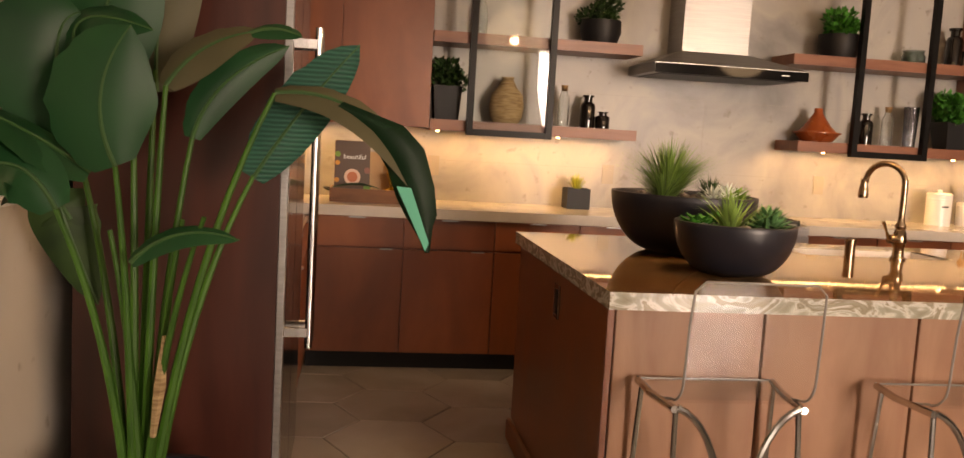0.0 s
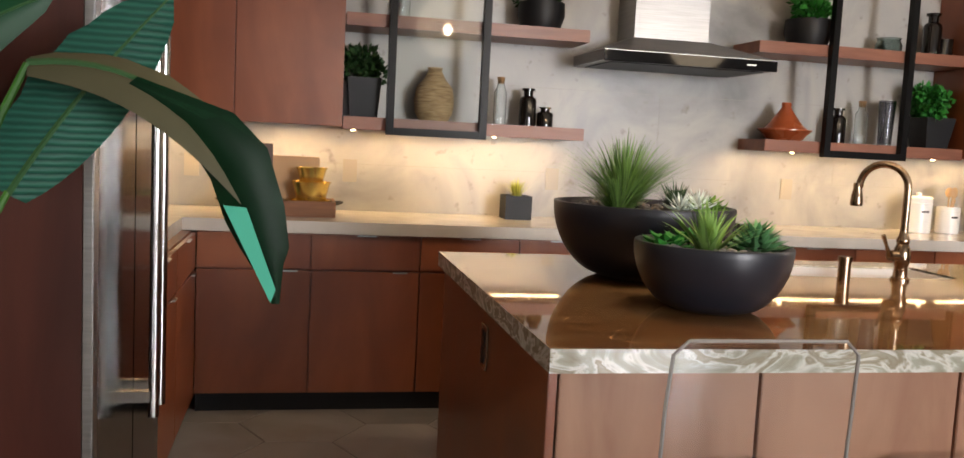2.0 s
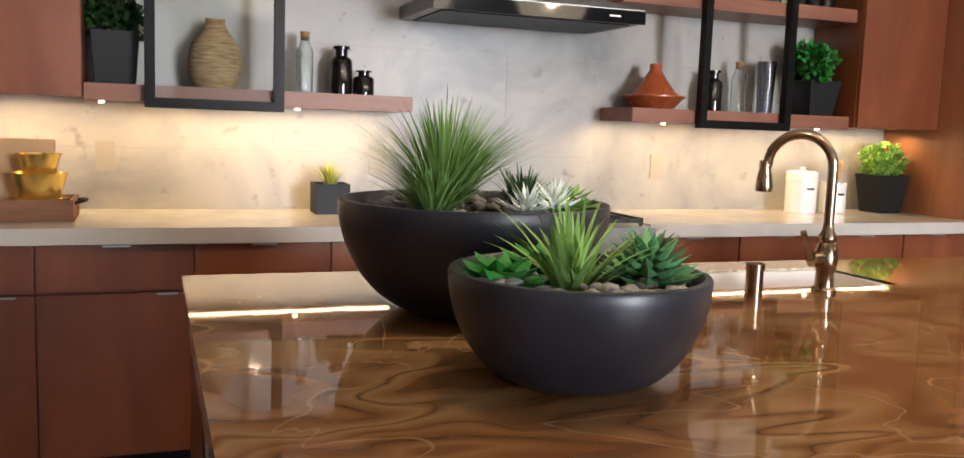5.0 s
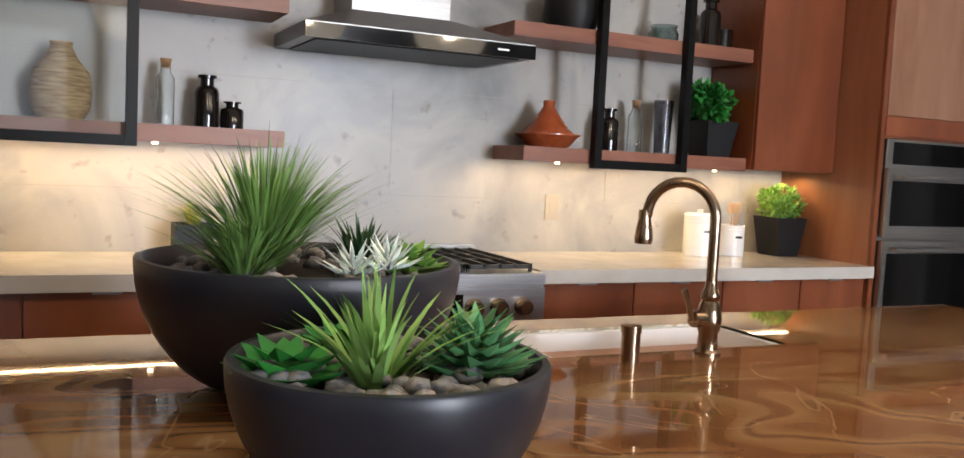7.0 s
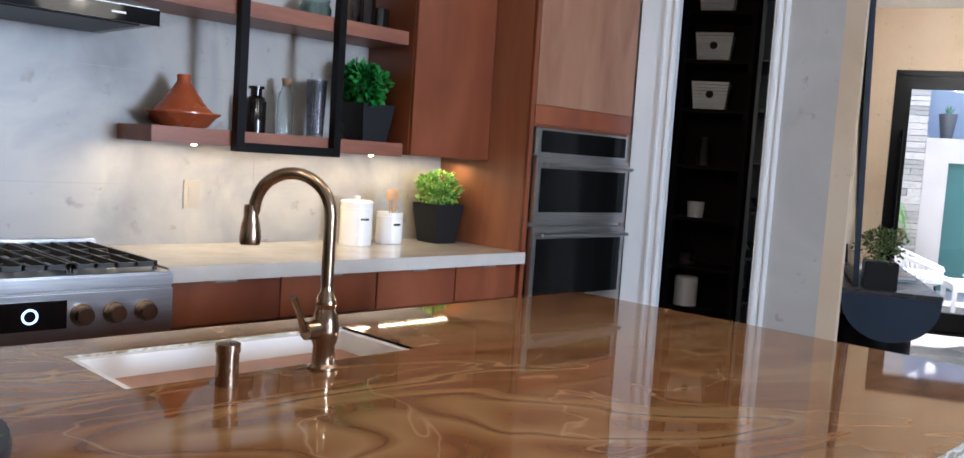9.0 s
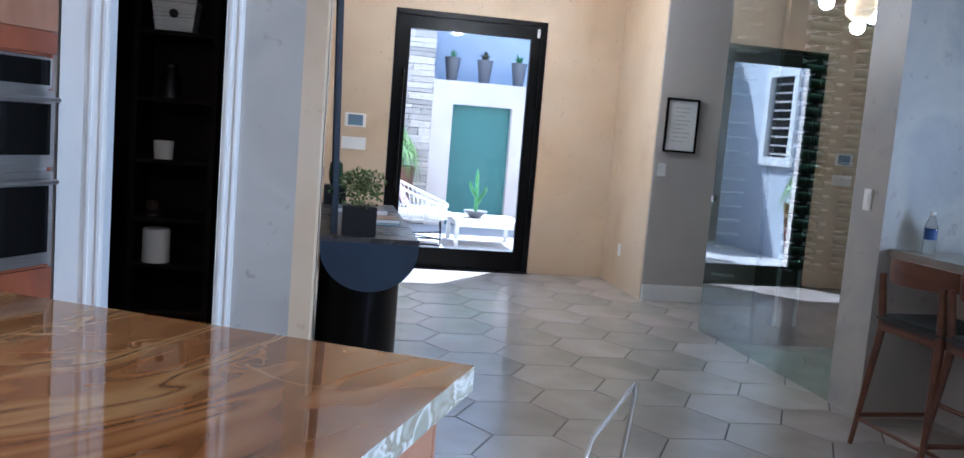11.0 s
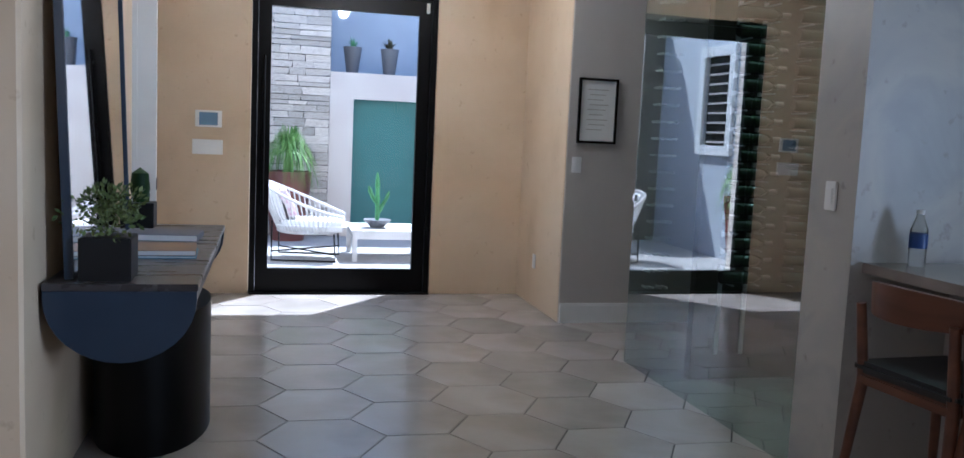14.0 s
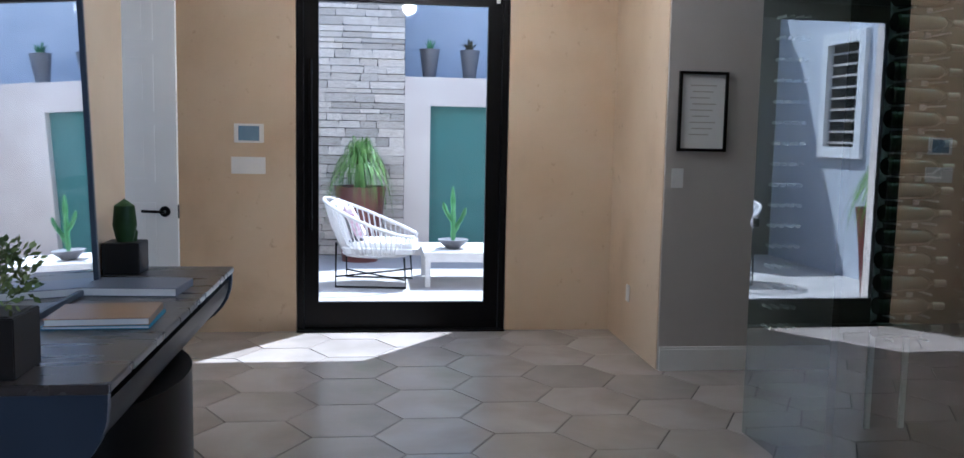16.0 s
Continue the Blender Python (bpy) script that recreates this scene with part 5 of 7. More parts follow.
# ---- globe pendants over the island: their light ----
def pendant(x, y, z, r, power, label, mat, strength):
    p = thing("pendant_light", pose(x, y, 0), label, "pendant light", "globe pendants")
    part("globe", lathe(bmesh.new(), [(r * math.sin(math.pi * k / 20), z - r * math.cos(math.pi * k / 20)) for k in range(20)] + [(0.03, z + r), ], 32), mat, p, "crackled glass globe", True)
    part("cord", tube(bmesh.new(), [(0, 0, z + r), (0, 0, CEIL - 0.03)], 0.004, 6), BLACK_METAL, p, "thin black cord")
    part("canopy", lathe(bmesh.new(), [(0, CEIL - 0.025), (0.06, CEIL - 0.025), (0.06, CEIL)], 20), BLACK_METAL, p, "round ceiling canopy")
    bm = bmesh.new()
    bmesh.ops.create_icosphere(bm, subdivisions=2, radius=0.022, matrix=Matrix.Translation((0, 0, z)))
    part("bulb", bm, emitter("bulb_glow", (1.0, 0.72, 0.42), strength), p, "glowing warm bulb", True)
    l = new("pendant_lamp", bpy.data.lights.new("pendant_lamp", "POINT"))
    l.data.energy, l.data.color, l.data.shadow_soft_size = power, (1.0, 0.76, 0.52), 0.035
    l.matrix_world = pose(x, y, z - 0.03)


def globe_material():
    """Crackled glass lit from within: half clear, half a faint glow in facets."""
    m = bpy.data.materials.new("crackled_globe")
    m.use_nodes = True
    n, l = m.node_tree.nodes, m.node_tree.links
    n.remove(n["Principled BSDF"])
    t, g, mix, tc, v = n.new("ShaderNodeBsdfTransparent"), n.new("ShaderNodeEmission"), n.new("ShaderNodeMixShader"), n.new("ShaderNodeTexCoord"), n.new("ShaderNodeTexVoronoi")
    v.inputs["Scale"].default_value = 26
    mr = n.new("ShaderNodeMapRange")
    mr.inputs["To Min"].default_value, mr.inputs["To Max"].default_value = 0.35, 0.75
    g.inputs[0].default_value, g.inputs[1].default_value = (1.0, 0.84, 0.62, 1), 1.4
    l.new(tc.outputs["Object"], v.inputs[0])
    l.new(v.outputs["Distance"], mr.inputs[0])
    l.new(mr.outputs[0], mix.inputs[0])
    l.new(t.outputs[0], mix.inputs[1])
    l.new(g.outputs[0], mix.inputs[2])
    l.new(mix.outputs[0], n["Material Output"].inputs[0])
    return m


GLOBE_THIN = globe_material()
for x in (3.05, 3.97, 4.89):
    pendant(x, 4.60, 2.16, 0.235, 6.5, "large crackled glass globe pendant over the island", GLOBE_THIN, 30)


# ---- tall plant beside the fridge ----
def big_leaf(parent, base, ctrl, tip, width, mat, droop=0.0, fold=0.25, n=14, name="leaf", face=None, label="broad glossy leaf"):
    bm = bmesh.new()
    pts = arc(base, ctrl, tip, n)
    prev = None
    for i, p in enumerate(pts):
        t = i / n
        d = (pts[min(i + 1, n)] - pts[max(i - 1, 0)]).normalized()
        side = d.cross(Vector(face)).normalized() if face else d.cross(Vector((0, 0, 1))).normalized()
        up = side.cross(d).normalized()
        w = width * 0.5 * max(0.02, (math.sin(math.pi * min(1, t * 0.94 + 0.06)) ** 0.55)) * (1 if t < 0.97 else 0.5)
        jag = 1 + 0.05 * math.sin(i * 2.3)
        cur = [bm.verts.new(p - side * w * jag - up * w * fold), bm.verts.new(p - side * w * 0.5 - up * w * fold * 0.3), bm.verts.new(p), bm.verts.new(p + side * w * 0.5 - up * w * fold * 0.3), bm.verts.new(p + side * w - up * w * fold)]
        if prev:
            for k in range(4):
                bm.faces.new((prev[k], prev[k + 1], cur[k + 1], cur[k]))
        prev = cur
    leaf = part(name, bm, mat, parent, label, True)
    rib = part("midrib", tube(bmesh.new(), [q + Vector((0, 0, 0.001)) for q in pts], [0.005 * (1 - 0.8 * i / n) + 0.001 for i in range(n + 1)], 6), MIDRIB, leaf, "pale green midrib", True)
    return leaf


# the torn end of the leaf that hangs over: left and right edge of each row, and how far it bulges
END_ROWS = (((1.70, 1.43), (1.72, 1.45), 0.005), ((1.78, 1.375), (1.87, 1.40), 0.012), ((1.835, 1.29), (1.925, 1.345), 0.015), ((1.86, 1.22), (1.955, 1.25), 0.012),
            ((1.885, 1.175), (1.965, 1.18), 0.010), ((1.925, 1.115), (1.956, 1.15), 0.006), ((1.938, 1.083), (1.951, 1.083), 0.002))
STRIP = ((1.858, 3.902, 1.25), (1.895, 3.902, 1.247), (1.945, 3.902, 1.112), (1.937, 3.902, 1.09))


def bird_of_paradise():
    p = thing("potted_palm", pose(0.03, 0, -0.055), "tall leafy bird of paradise plant in a dark pot", "plant")
    cx, cy = 1.29, 3.90
    part("pot", lathe(bmesh.new(), [(0, 0.055), (0.17, 0.055), (0.22, 0.42), (0.225, 0.48), (0.205, 0.48), (0.20, 0.42), (0, 0.42)], 32, (cx, cy, 0)), BOWL, p, "round dark pot", True)
    part("soil", lathe(bmesh.new(), [(0, 0.435), (0.203, 0.43)], 24, (cx, cy, 0)), SOIL, p, "dark soil")
    T0 = Vector((cx - 0.03, cy, 0.43))

    def stalk(x, y, z, bx=0.0, by=0.0, r=0.0068):
        e = Vector((x, y, z))
        b = T0 + Vector((bx * 0.45, by * 0.45, 0))
        c = Vector((b.x + (x - b.x) * 0.3, b.y + (y - b.y) * 0.3, b.z + (z - b.z) * 0.62))
        part("stalk", tube(bmesh.new(), arc(b, c, e, 10), [r * 1.9 - r * 1.0 * k / 10 for k in range(11)], 8), STEM, p, "smooth green stalk", True)
        return e

    F = (0.1, -1.0, 0.1)
    # big upright leaf in front
    a = stalk(1.22, 3.80, 1.27, -0.02, -0.02)
    big_leaf(p, a, (1.15, 3.76, 1.43), (1.25, 3.80, 1.585), 0.235, LEAF, face=F)
    # low leaf bending to the wall
    a = stalk(1.10, 3.78, 1.17, -0.05, 0.0)
    big_leaf(p, a, (1.03, 3.74, 1.34), (0.86 + 0.09, 3.62, 1.22), 0.17, LEAF, face=(0.2, -1, 0.5))
    big_leaf(p, (1.15, 3.86, 1.25), (1.0, 3.8, 1.37), (0.95, 3.60, 1.40), 0.16, LEAF, face=(0.3, -0.6, 0.9))
    # upper leaves
    a = stalk(1.31, 3.88, 1.46, 0.02, 0.02)
    big_leaf(p, a, (1.38, 3.90, 1.58), (1.52, 3.88, 1.60), 0.12, LEAF_BACK, face=(0.1, -0.8, 0.8))
    big_leaf(p, (1.50, 3.88, 1.595), (1.56, 3.87, 1.62), (1.62, 3.85, 1.59), 0.06, LEAF, face=(0.1, -0.8, 0.8), name="leaf")
    a = stalk(1.36, 3.95, 1.34, 0.04, 0.03)
    big_leaf(p, a, (1.40, 3.95, 1.50), (1.58, 4.00, 1.58), 0.10, LEAF, face=(0.2, -1, 0.1))
    big_leaf(p, (1.14, 4.05, 1.42), (1.08, 4.0, 1.66), (1.25, 4.05, 1.85), 0.26, LEAF, face=F)
    big_leaf(p, (1.24, 4.12, 1.45), (1.22, 4.1, 1.7), (1.34, 4.1, 1.9), 0.18, LEAF_BACK, face=F)
    big_leaf(p, (1.08, 3.95, 1.30), (1.02, 3.9, 1.6), (1.10, 3.95, 1.62), 0.30, LEAF, face=(0.5, -1, 0))
    big_leaf(p, (1.10, 3.95, 1.50), (1.05, 3.9, 1.66), (1.28, 3.88, 1.585), 0.16, LEAF, face=(0.0, -0.7, 0.8))
    # two leaves that reach over towards the kitchen
    a = stalk(1.555, 3.93, 1.46, 0.06, 0.02)
    L1 = big_leaf(p, (1.50, 4.02, 1.245), (1.60, 4.03, 1.42), (1.755, 4.05, 1.60), 0.155, LEAF_TEAL, face=(0.35, -1.0, 0.05), label="broad ribbed leaf")
    stalk(1.50, 4.02, 1.25, 0.07, 0.03)
    big_leaf(p, a, (1.80, 3.93, 1.50), (1.945, 3.93, 1.20), 0.115, LEAF_BACK, face=(0.3, -0.7, 0.75), label="drooping olive-brown leaf underside")
    bm = bmesh.new()
    prev = None
    for (x0, z0), (x1, z1), bulge in END_ROWS:
        cur = [bm.verts.new((x0 + (x1 - x0) * k / 4, 3.925 - bulge * math.sin(math.pi * k / 4), z0 + (z1 - z0) * k / 4)) for k in range(5)]
        if prev:
            for k in range(4):
                bm.faces.new((prev[k], prev[k + 1], cur[k + 1], cur[k]))
        prev = cur
    bmesh.ops.solidify(bm, geom=bm.faces, thickness=0.0012)
    part("leaf", bm, LEAF, p, "dark green drooping torn leaf end", True)
    tb = bmesh.new()
    front = [tb.verts.new((x, y - 0.006, z)) for x, y, z in STRIP]
    back = [tb.verts.new((x, y - 0.004, z)) for x, y, z in STRIP]
    tb.faces.new(front)
    tb.faces.new(back[::-1])
    for i in range(4):
        tb.faces.new((front[i], back[i], back[(i + 1) % 4], front[(i + 1) % 4]))
    bmesh.ops.recalc_face_normals(tb, faces=tb.faces)
    part("torn_strip", tb, LEAF_TORN, p, "bright mint green torn leaf strip")
    # small leaf low in front
    a = stalk(1.42, 3.78, 1.165, 0.03, -0.03, 0.006)
    big_leaf(p, (1.27, 3.74, 1.06), (1.36, 3.75, 1.165), (1.50, 3.78, 1.115), 0.075, LEAF, face=(0.1, -0.6, 0.9))
    big_leaf(p, (1.06, 4.02, 1.12), (1.0, 4.0, 1.24), (1.12, 4.05, 0.90), 0.16, DARKFERN, face=(0.2, -1, 0.2))
    for dx, dy, x, y, z in ((-0.03, 0.02, 1.22, 3.95, 1.45), (0.0, 0.04, 1.26, 4.0, 1.5), (-0.06, 0.03, 1.08, 4.0, 1.3), (0.05, -0.01, 1.36, 3.85, 1.15), (0.02, -0.03, 1.20, 3.84, 1.12)):
        stalk(x, y, z, dx, dy)
    part("husk", tube(bmesh.new(), [(1.30, 3.86, 0.62), (1.315, 3.855, 0.75), (1.325, 3.85, 0.87)], [0.008, 0.016, 0.006], 6), STRAW, p, "dry papery brown husk", True)
    part("husk", tube(bmesh.new(), [(1.34, 3.82, 0.47), (1.375, 3.80, 0.56)], [0.014, 0.002], 6), SUCCULENT_PALE, p, "pale shoot at the base", True)
    t = thing("light_switch", pose(0.93, 4.05, 1.15, 0, 0, 0), "white three-gang light switch plate on the wall", "light switch")
    part("plate", boxes((0, 0.008, -0.075, 0.075, -0.06, 0.06), bevel=0.002), WHITE, t)
    for k in (-1, 0, 1):
        part("rocker", boxes((0.008, 0.013, k * 0.045 - 0.015, k * 0.045 + 0.015, -0.033, 0.033), bevel=0.001), WHITE, t, "white rocker switch")


bird_of_paradise()


# ---- floor of hexagonal stone tiles ----
HEX_FLAT, HEX_U, HEX_V = 0.4936, 11.075, 0.597


def build_floor():
    g = finish(boxes((-4.0, 13.56, -12.0, 9.0, -0.2, -0.004)), "floor", GROUT, m=HALL)
    tagged(g, "large grey-brown hexagonal stone tile floor", "", "", "structure")
    s = HEX_FLAT / math.sqrt(3)
    bm = bmesh.new()
    r = s - 0.0035
    top = [bm.verts.new((math.sin(a) * (r - 0.002), math.cos(a) * (r - 0.002), 0.0)) for a in [k * math.pi / 3 for k in range(6)]]
    low = [bm.verts.new((math.sin(a) * r, math.cos(a) * r, -0.0035)) for a in [k * math.pi / 3 for k in range(6)]]
    bm.faces.new(top[::-1])
    for i in range(6):
        bm.faces.new((top[i], top[(i + 1) % 6], low[(i + 1) % 6], low[i]))
    bmesh.ops.recalc_face_normals(bm, faces=bm.faces)
    me = bpy.data.meshes.new("tile")
    bm.to_mesh(me)
    bm.free()
    me.materials.append(TILE)
    spots = []
    for i in range(-24, 30):
        for j in range(-30, 30):
            v = HEX_V + i * 1.5 * s
            u = HEX_U + (j + 0.5 * (i % 2)) * HEX_FLAT
            p = HALL @ Vector((u, v, 0))
            if 0.6 < p.x < 14.4 and -4.2 < p.y < 10.0 and u < 13.62:
                d = min((p - Vector(c)).length for c in ((4.0, 3.3, 0), (2.0, 5.6, 0), (9.5, 4.6, 0), (11.6, 5.2, 0), (6.5, 3.8, 0)))
                spots.append((d, p.x, p.y))
    spots.sort()
    for d, x, y in spots[:300]:
        t = new("tile", me)
        t.matrix_basis = HALL.inverted() @ pose(x, y, 0, 0, 0, TURN)
        t.parent = g
    bm = bmesh.new()
    for d, x, y in spots[300:]:
        m = HALL.inverted() @ pose(x, y, 0, 0, 0, TURN)
        bm.faces.new([bm.verts.new(m @ Vector((math.sin(k * math.pi / 3) * (r - 0.002), math.cos(k * math.pi / 3) * (r - 0.002), 0.0))) for k in range(6)][::-1])
    tagged(finish(bm, "tile", TILE, g), "", "", "", "stuff")


def entry_door():
    d = thing("door_1", hall(13.56, 0.26), "tall black framed glass entry door with black pull", "door")
    d["kind"] = "structure"
    w, h = 0.735, 2.44
    part("door_frame", boxes((-0.01, 0.12, -w, -w + 0.045, 0, h + 0.03), (-0.01, 0.12, w - 0.045, w, 0, h + 0.03), (-0.01, 0.12, -w + 0.045, w - 0.045, h - 0.02, h + 0.03)), BLACK_METAL, d)
    iw, ih = w - 0.047, h - 0.022
    leaf = boxes((0.02, 0.07, -iw, -iw + 0.10, 0.01, ih), (0.02, 0.07, iw - 0.10, iw, 0.01, ih), (0.02, 0.07, -iw + 0.10, iw - 0.10, 0.01, 0.20), (0.02, 0.07, -iw + 0.10, iw - 0.10, ih - 0.12, ih))
    l = part("leaf", leaf, BLACK_METAL, d)
    p = pane("pane", (0.04, 0.048, -iw + 0.10, iw - 0.10, 0.20, ih - 0.12), PANE, l, (-1, 0, 0))
    p.visible_shadow = False
    bm = tube(bmesh.new(), [(-0.03, iw - 0.05, 0.72), (-0.03, iw - 0.05, 1.9)], 0.012, 8)
    box(bm, -0.03, 0.02, iw - 0.06, iw - 0.04, 0.8, 0.82)
    box(bm, -0.03, 0.02, iw - 0.06, iw - 0.04, 1.8, 1.82)
    part("door_handle", bm, BLACK_METAL, l, "long black pull bar", True)
    part("sensor", boxes((0.0, 0.02, -iw + 0.02, -iw + 0.045, h - 0.12, h - 0.04)), WHITE, l, "small white door sensor")
    t = finish(boxes((13.50, 13.80, -0.475, 0.995, 0.0, 0.012)), "threshold", BLACK_METAL, m=HALL)
    tagged(t, "black door threshold", "", "", "structure")


entry_door()


def panel_door():
    """White panelled door standing open across the side hall."""
    d = thing("door_2", hall(12.56, 1.585), "open white six-panel door with black lever", "door")
    d["kind"] = "structure"
    l = part("leaf", boxes((0, 0.04, 0, 0.86, 0.01, 2.40)), WHITE, d)
    for k, (z0, z1) in enumerate(((0.12, 0.5), (0.6, 0.98), (1.1, 1.42), (1.5, 1.82), (1.9, 2.28))):
        for v0 in (0.12,):
            bm = boxes((-0.006, 0.0, v0, v0 + 0.62, z0, z0 + 0.02), (-0.006, 0.0, v0, v0 + 0.62, z1 - 0.02, z1), (-0.006, 0, v0, v0 + 0.02, z0 + 0.02, z1 - 0.02), (-0.006, 0, v0 + 0.60, v0 + 0.62, z0 + 0.02, z1 - 0.02))
            box(bm, -0.004, 0.0, v0 + 0.06, v0 + 0.56, z0 + 0.06, z1 - 0.06, bevel=0.002)
            part("panel", bm, WHITE, l, "moulded door panel")
    bm = lathe(bmesh.new(), [(0, 0.01), (0.03, 0.01), (0.032, 0)], 20, m=pose(0, 0.07, 0.93, 0, -90, 0))
    tube(bm, [(0, 0.07, 0.93), (-0.045, 0.07, 0.93)], 0.009, 8)
    tube(bm, [(-0.045, 0.065, 0.93), (-0.045, 0.19, 0.935)], 0.008, 8)
    part("door_handle", bm, BLACK_METAL, l, "black lever handle", True)
    part("latch", boxes((0.005, 0.035, -0.004, 0, 0.89, 0.97)), BLACK_METAL, l, "black latch plate")


panel_door()


def console():
    c = thing("console_table", hall(10.36, 1.342), "dark console table with rounded blue-grey ends", "table")
    # along u from -0.93 to 0.93, across v from -0.26 to 0.24; the apron is a half barrel
    part("tabletop", boxes((-0.935, 0.945, -0.265, 0.235, 0.775, 0.80), bevel=0.003), DARK_TOP, c, "dark stained top")
    for s in (-1, 1):
        bm = bmesh.new()
        u0, u1 = (-0.93, -0.905) if s < 0 else (0.905, 0.93)
        prof = [(-0.262 + 0.0, 0.774)]
        for k in range(0, 17):
            a = math.pi * k / 16
            prof.append((-0.015 - 0.247 * math.cos(a), 0.745 - 0.22 * math.sin(a)))
        prof.append((0.232, 0.774))
        a1 = [bm.verts.new((u0, v, z)) for v, z in prof]
        b1 = [bm.verts.new((u1, v, z)) for v, z in prof]
        bm.faces.new(a1)
        bm.faces.new(b1[::-1])
        for i in range(len(prof)):
            j = (i + 1) % len(prof)
            bm.faces.new((a1[i], b1[i], b1[j], a1[j]))
        bmesh.ops.recalc_face_normals(bm, faces=bm.faces)
        part("end_plate", bm, BLUE_STEEL, c, "rounded blue-grey end plate")
    bm = bmesh.new()
    prof = [(-0.015 - 0.235 * math.cos(math.pi * k / 16), 0.745 - 0.21 * math.sin(math.pi * k / 16)) for k in range(17)]
    a1 = [bm.verts.new((-0.904, v, z)) for v, z in prof]
    b1 = [bm.verts.new((0.904, v, z)) for v, z in prof]
    for i in range(16):
        bm.faces.new((a1[i], b1[i], b1[i + 1], a1[i + 1]))
    bm.faces.new(a1[::-1])
    bm.faces.new(b1)
    bm.faces.new((a1[0], a1[16], b1[16], b1[0]))
    bmesh.ops.recalc_face_normals(bm, faces=bm.faces)
    part("apron", bm, BLACK_METAL, c, "dark half-round apron", True)
    part("leg", lathe(bmesh.new(), [(0, 0), (0.44, 0), (0.44, 0.57), (0, 0.57)], 48, (0.0, -0.012, 0), 0.55), BLACK_METAL, c, "broad dark oval drum leg", True)


console()


def leaning_mirror():
    m = thing("mirror", hall(10.14, 1.49, 0.803) @ pose(0, 0, 0, -1.9), "tall dark framed mirror leaning on the console", "mirror")
    w, h = 0.64, 1.85
    part("frame", boxes((-w, -w + 0.02, 0, 0.03, 0, h), (w - 0.02, w, 0, 0.03, 0, h), (-w + 0.02, w - 0.02, 0, 0.03, 0, 0.02), (-w + 0.02, w - 0.02, 0, 0.03, h - 0.02, h), bevel=0.002), BLUE_STEEL, m, "slim dark blue frame")
    part("glass", boxes((-w + 0.02, w - 0.02, 0.010, 0.016, 0.02, h - 0.02)), MIRROR, m, "mirror glass")


leaning_mirror()


def wine_room():
    g = thing("glass_partition", hall(9.523, -1.350, 0, 1.15), "frameless glass wall of the wine room", "glass partition")
    g["kind"] = "structure"
    pane("pane", (0.002, 1.74, -0.006, 0.006, 0.004, 3.04), WINE_PANE, g, (0, 1, 0), "tall tinted glass sheet")
    part("clip", boxes((1.715, 1.745, -0.016, 0.014, 1.0, 1.04), bevel=0.002), CHROME, g, "small chrome glass clip")
    f = thing("window_2", hall(9.30, -2.05), "black framed glass door of the wine room behind the bar", "glass door")
    f["kind"] = "structure"
    part("window_frame", boxes((-0.03, 0.03, -0.05, 0, 0, 2.75), (-0.03, 0.03, -2.2, -2.15, 0, 2.75), (-0.03, 0.03, -2.15, -0.05, 2.70, 2.75), (-0.03, 0.03, -2.15, -0.05, 0, 0.05)), BLACK_METAL, f)
    pane("pane", (-0.004, 0.004, -2.15, -0.05, 0.05, 2.70), PANE, f, (-1, 0, 0))
    part("handle", tube(bmesh.new(), [(-0.03, -0.14, 0.95), (-0.085, -0.14, 0.97), (-0.085, -0.14, 1.18), (-0.03, -0.14, 1.2)], 0.011, 8), BLACK_METAL, f, "black pull handle", True)


wine_room()
BOTTLE_GLASS = material("green_bottle_glass", (0.022, 0.036, 0.014), 0.12)
FOIL = material("bottle_foil", (0.30, 0.28, 0.24), 0.3, 0.6)


def make_bottle():
    b = thing("wine_bottle", I4, "dark green wine bottle lying on metal pegs", "bottle", "wine bottles")
    part("body", lathe(bmesh.new(), [(0, 0), (0.034, 0), (0.038, 0.006), (0.038, 0.19), (0.033, 0.215), (0.017, 0.24), (0.0145, 0.255), (0, 0.255)], 14), BOTTLE_GLASS, b, smooth=True)
    part("neck_foil", lathe(bmesh.new(), [(0.0, 0.250), (0.0150, 0.250), (0.0152, 0.305), (0.012, 0.308), (0, 0.308)], 12), FOIL, b, "foil-capped neck", True)
    return b


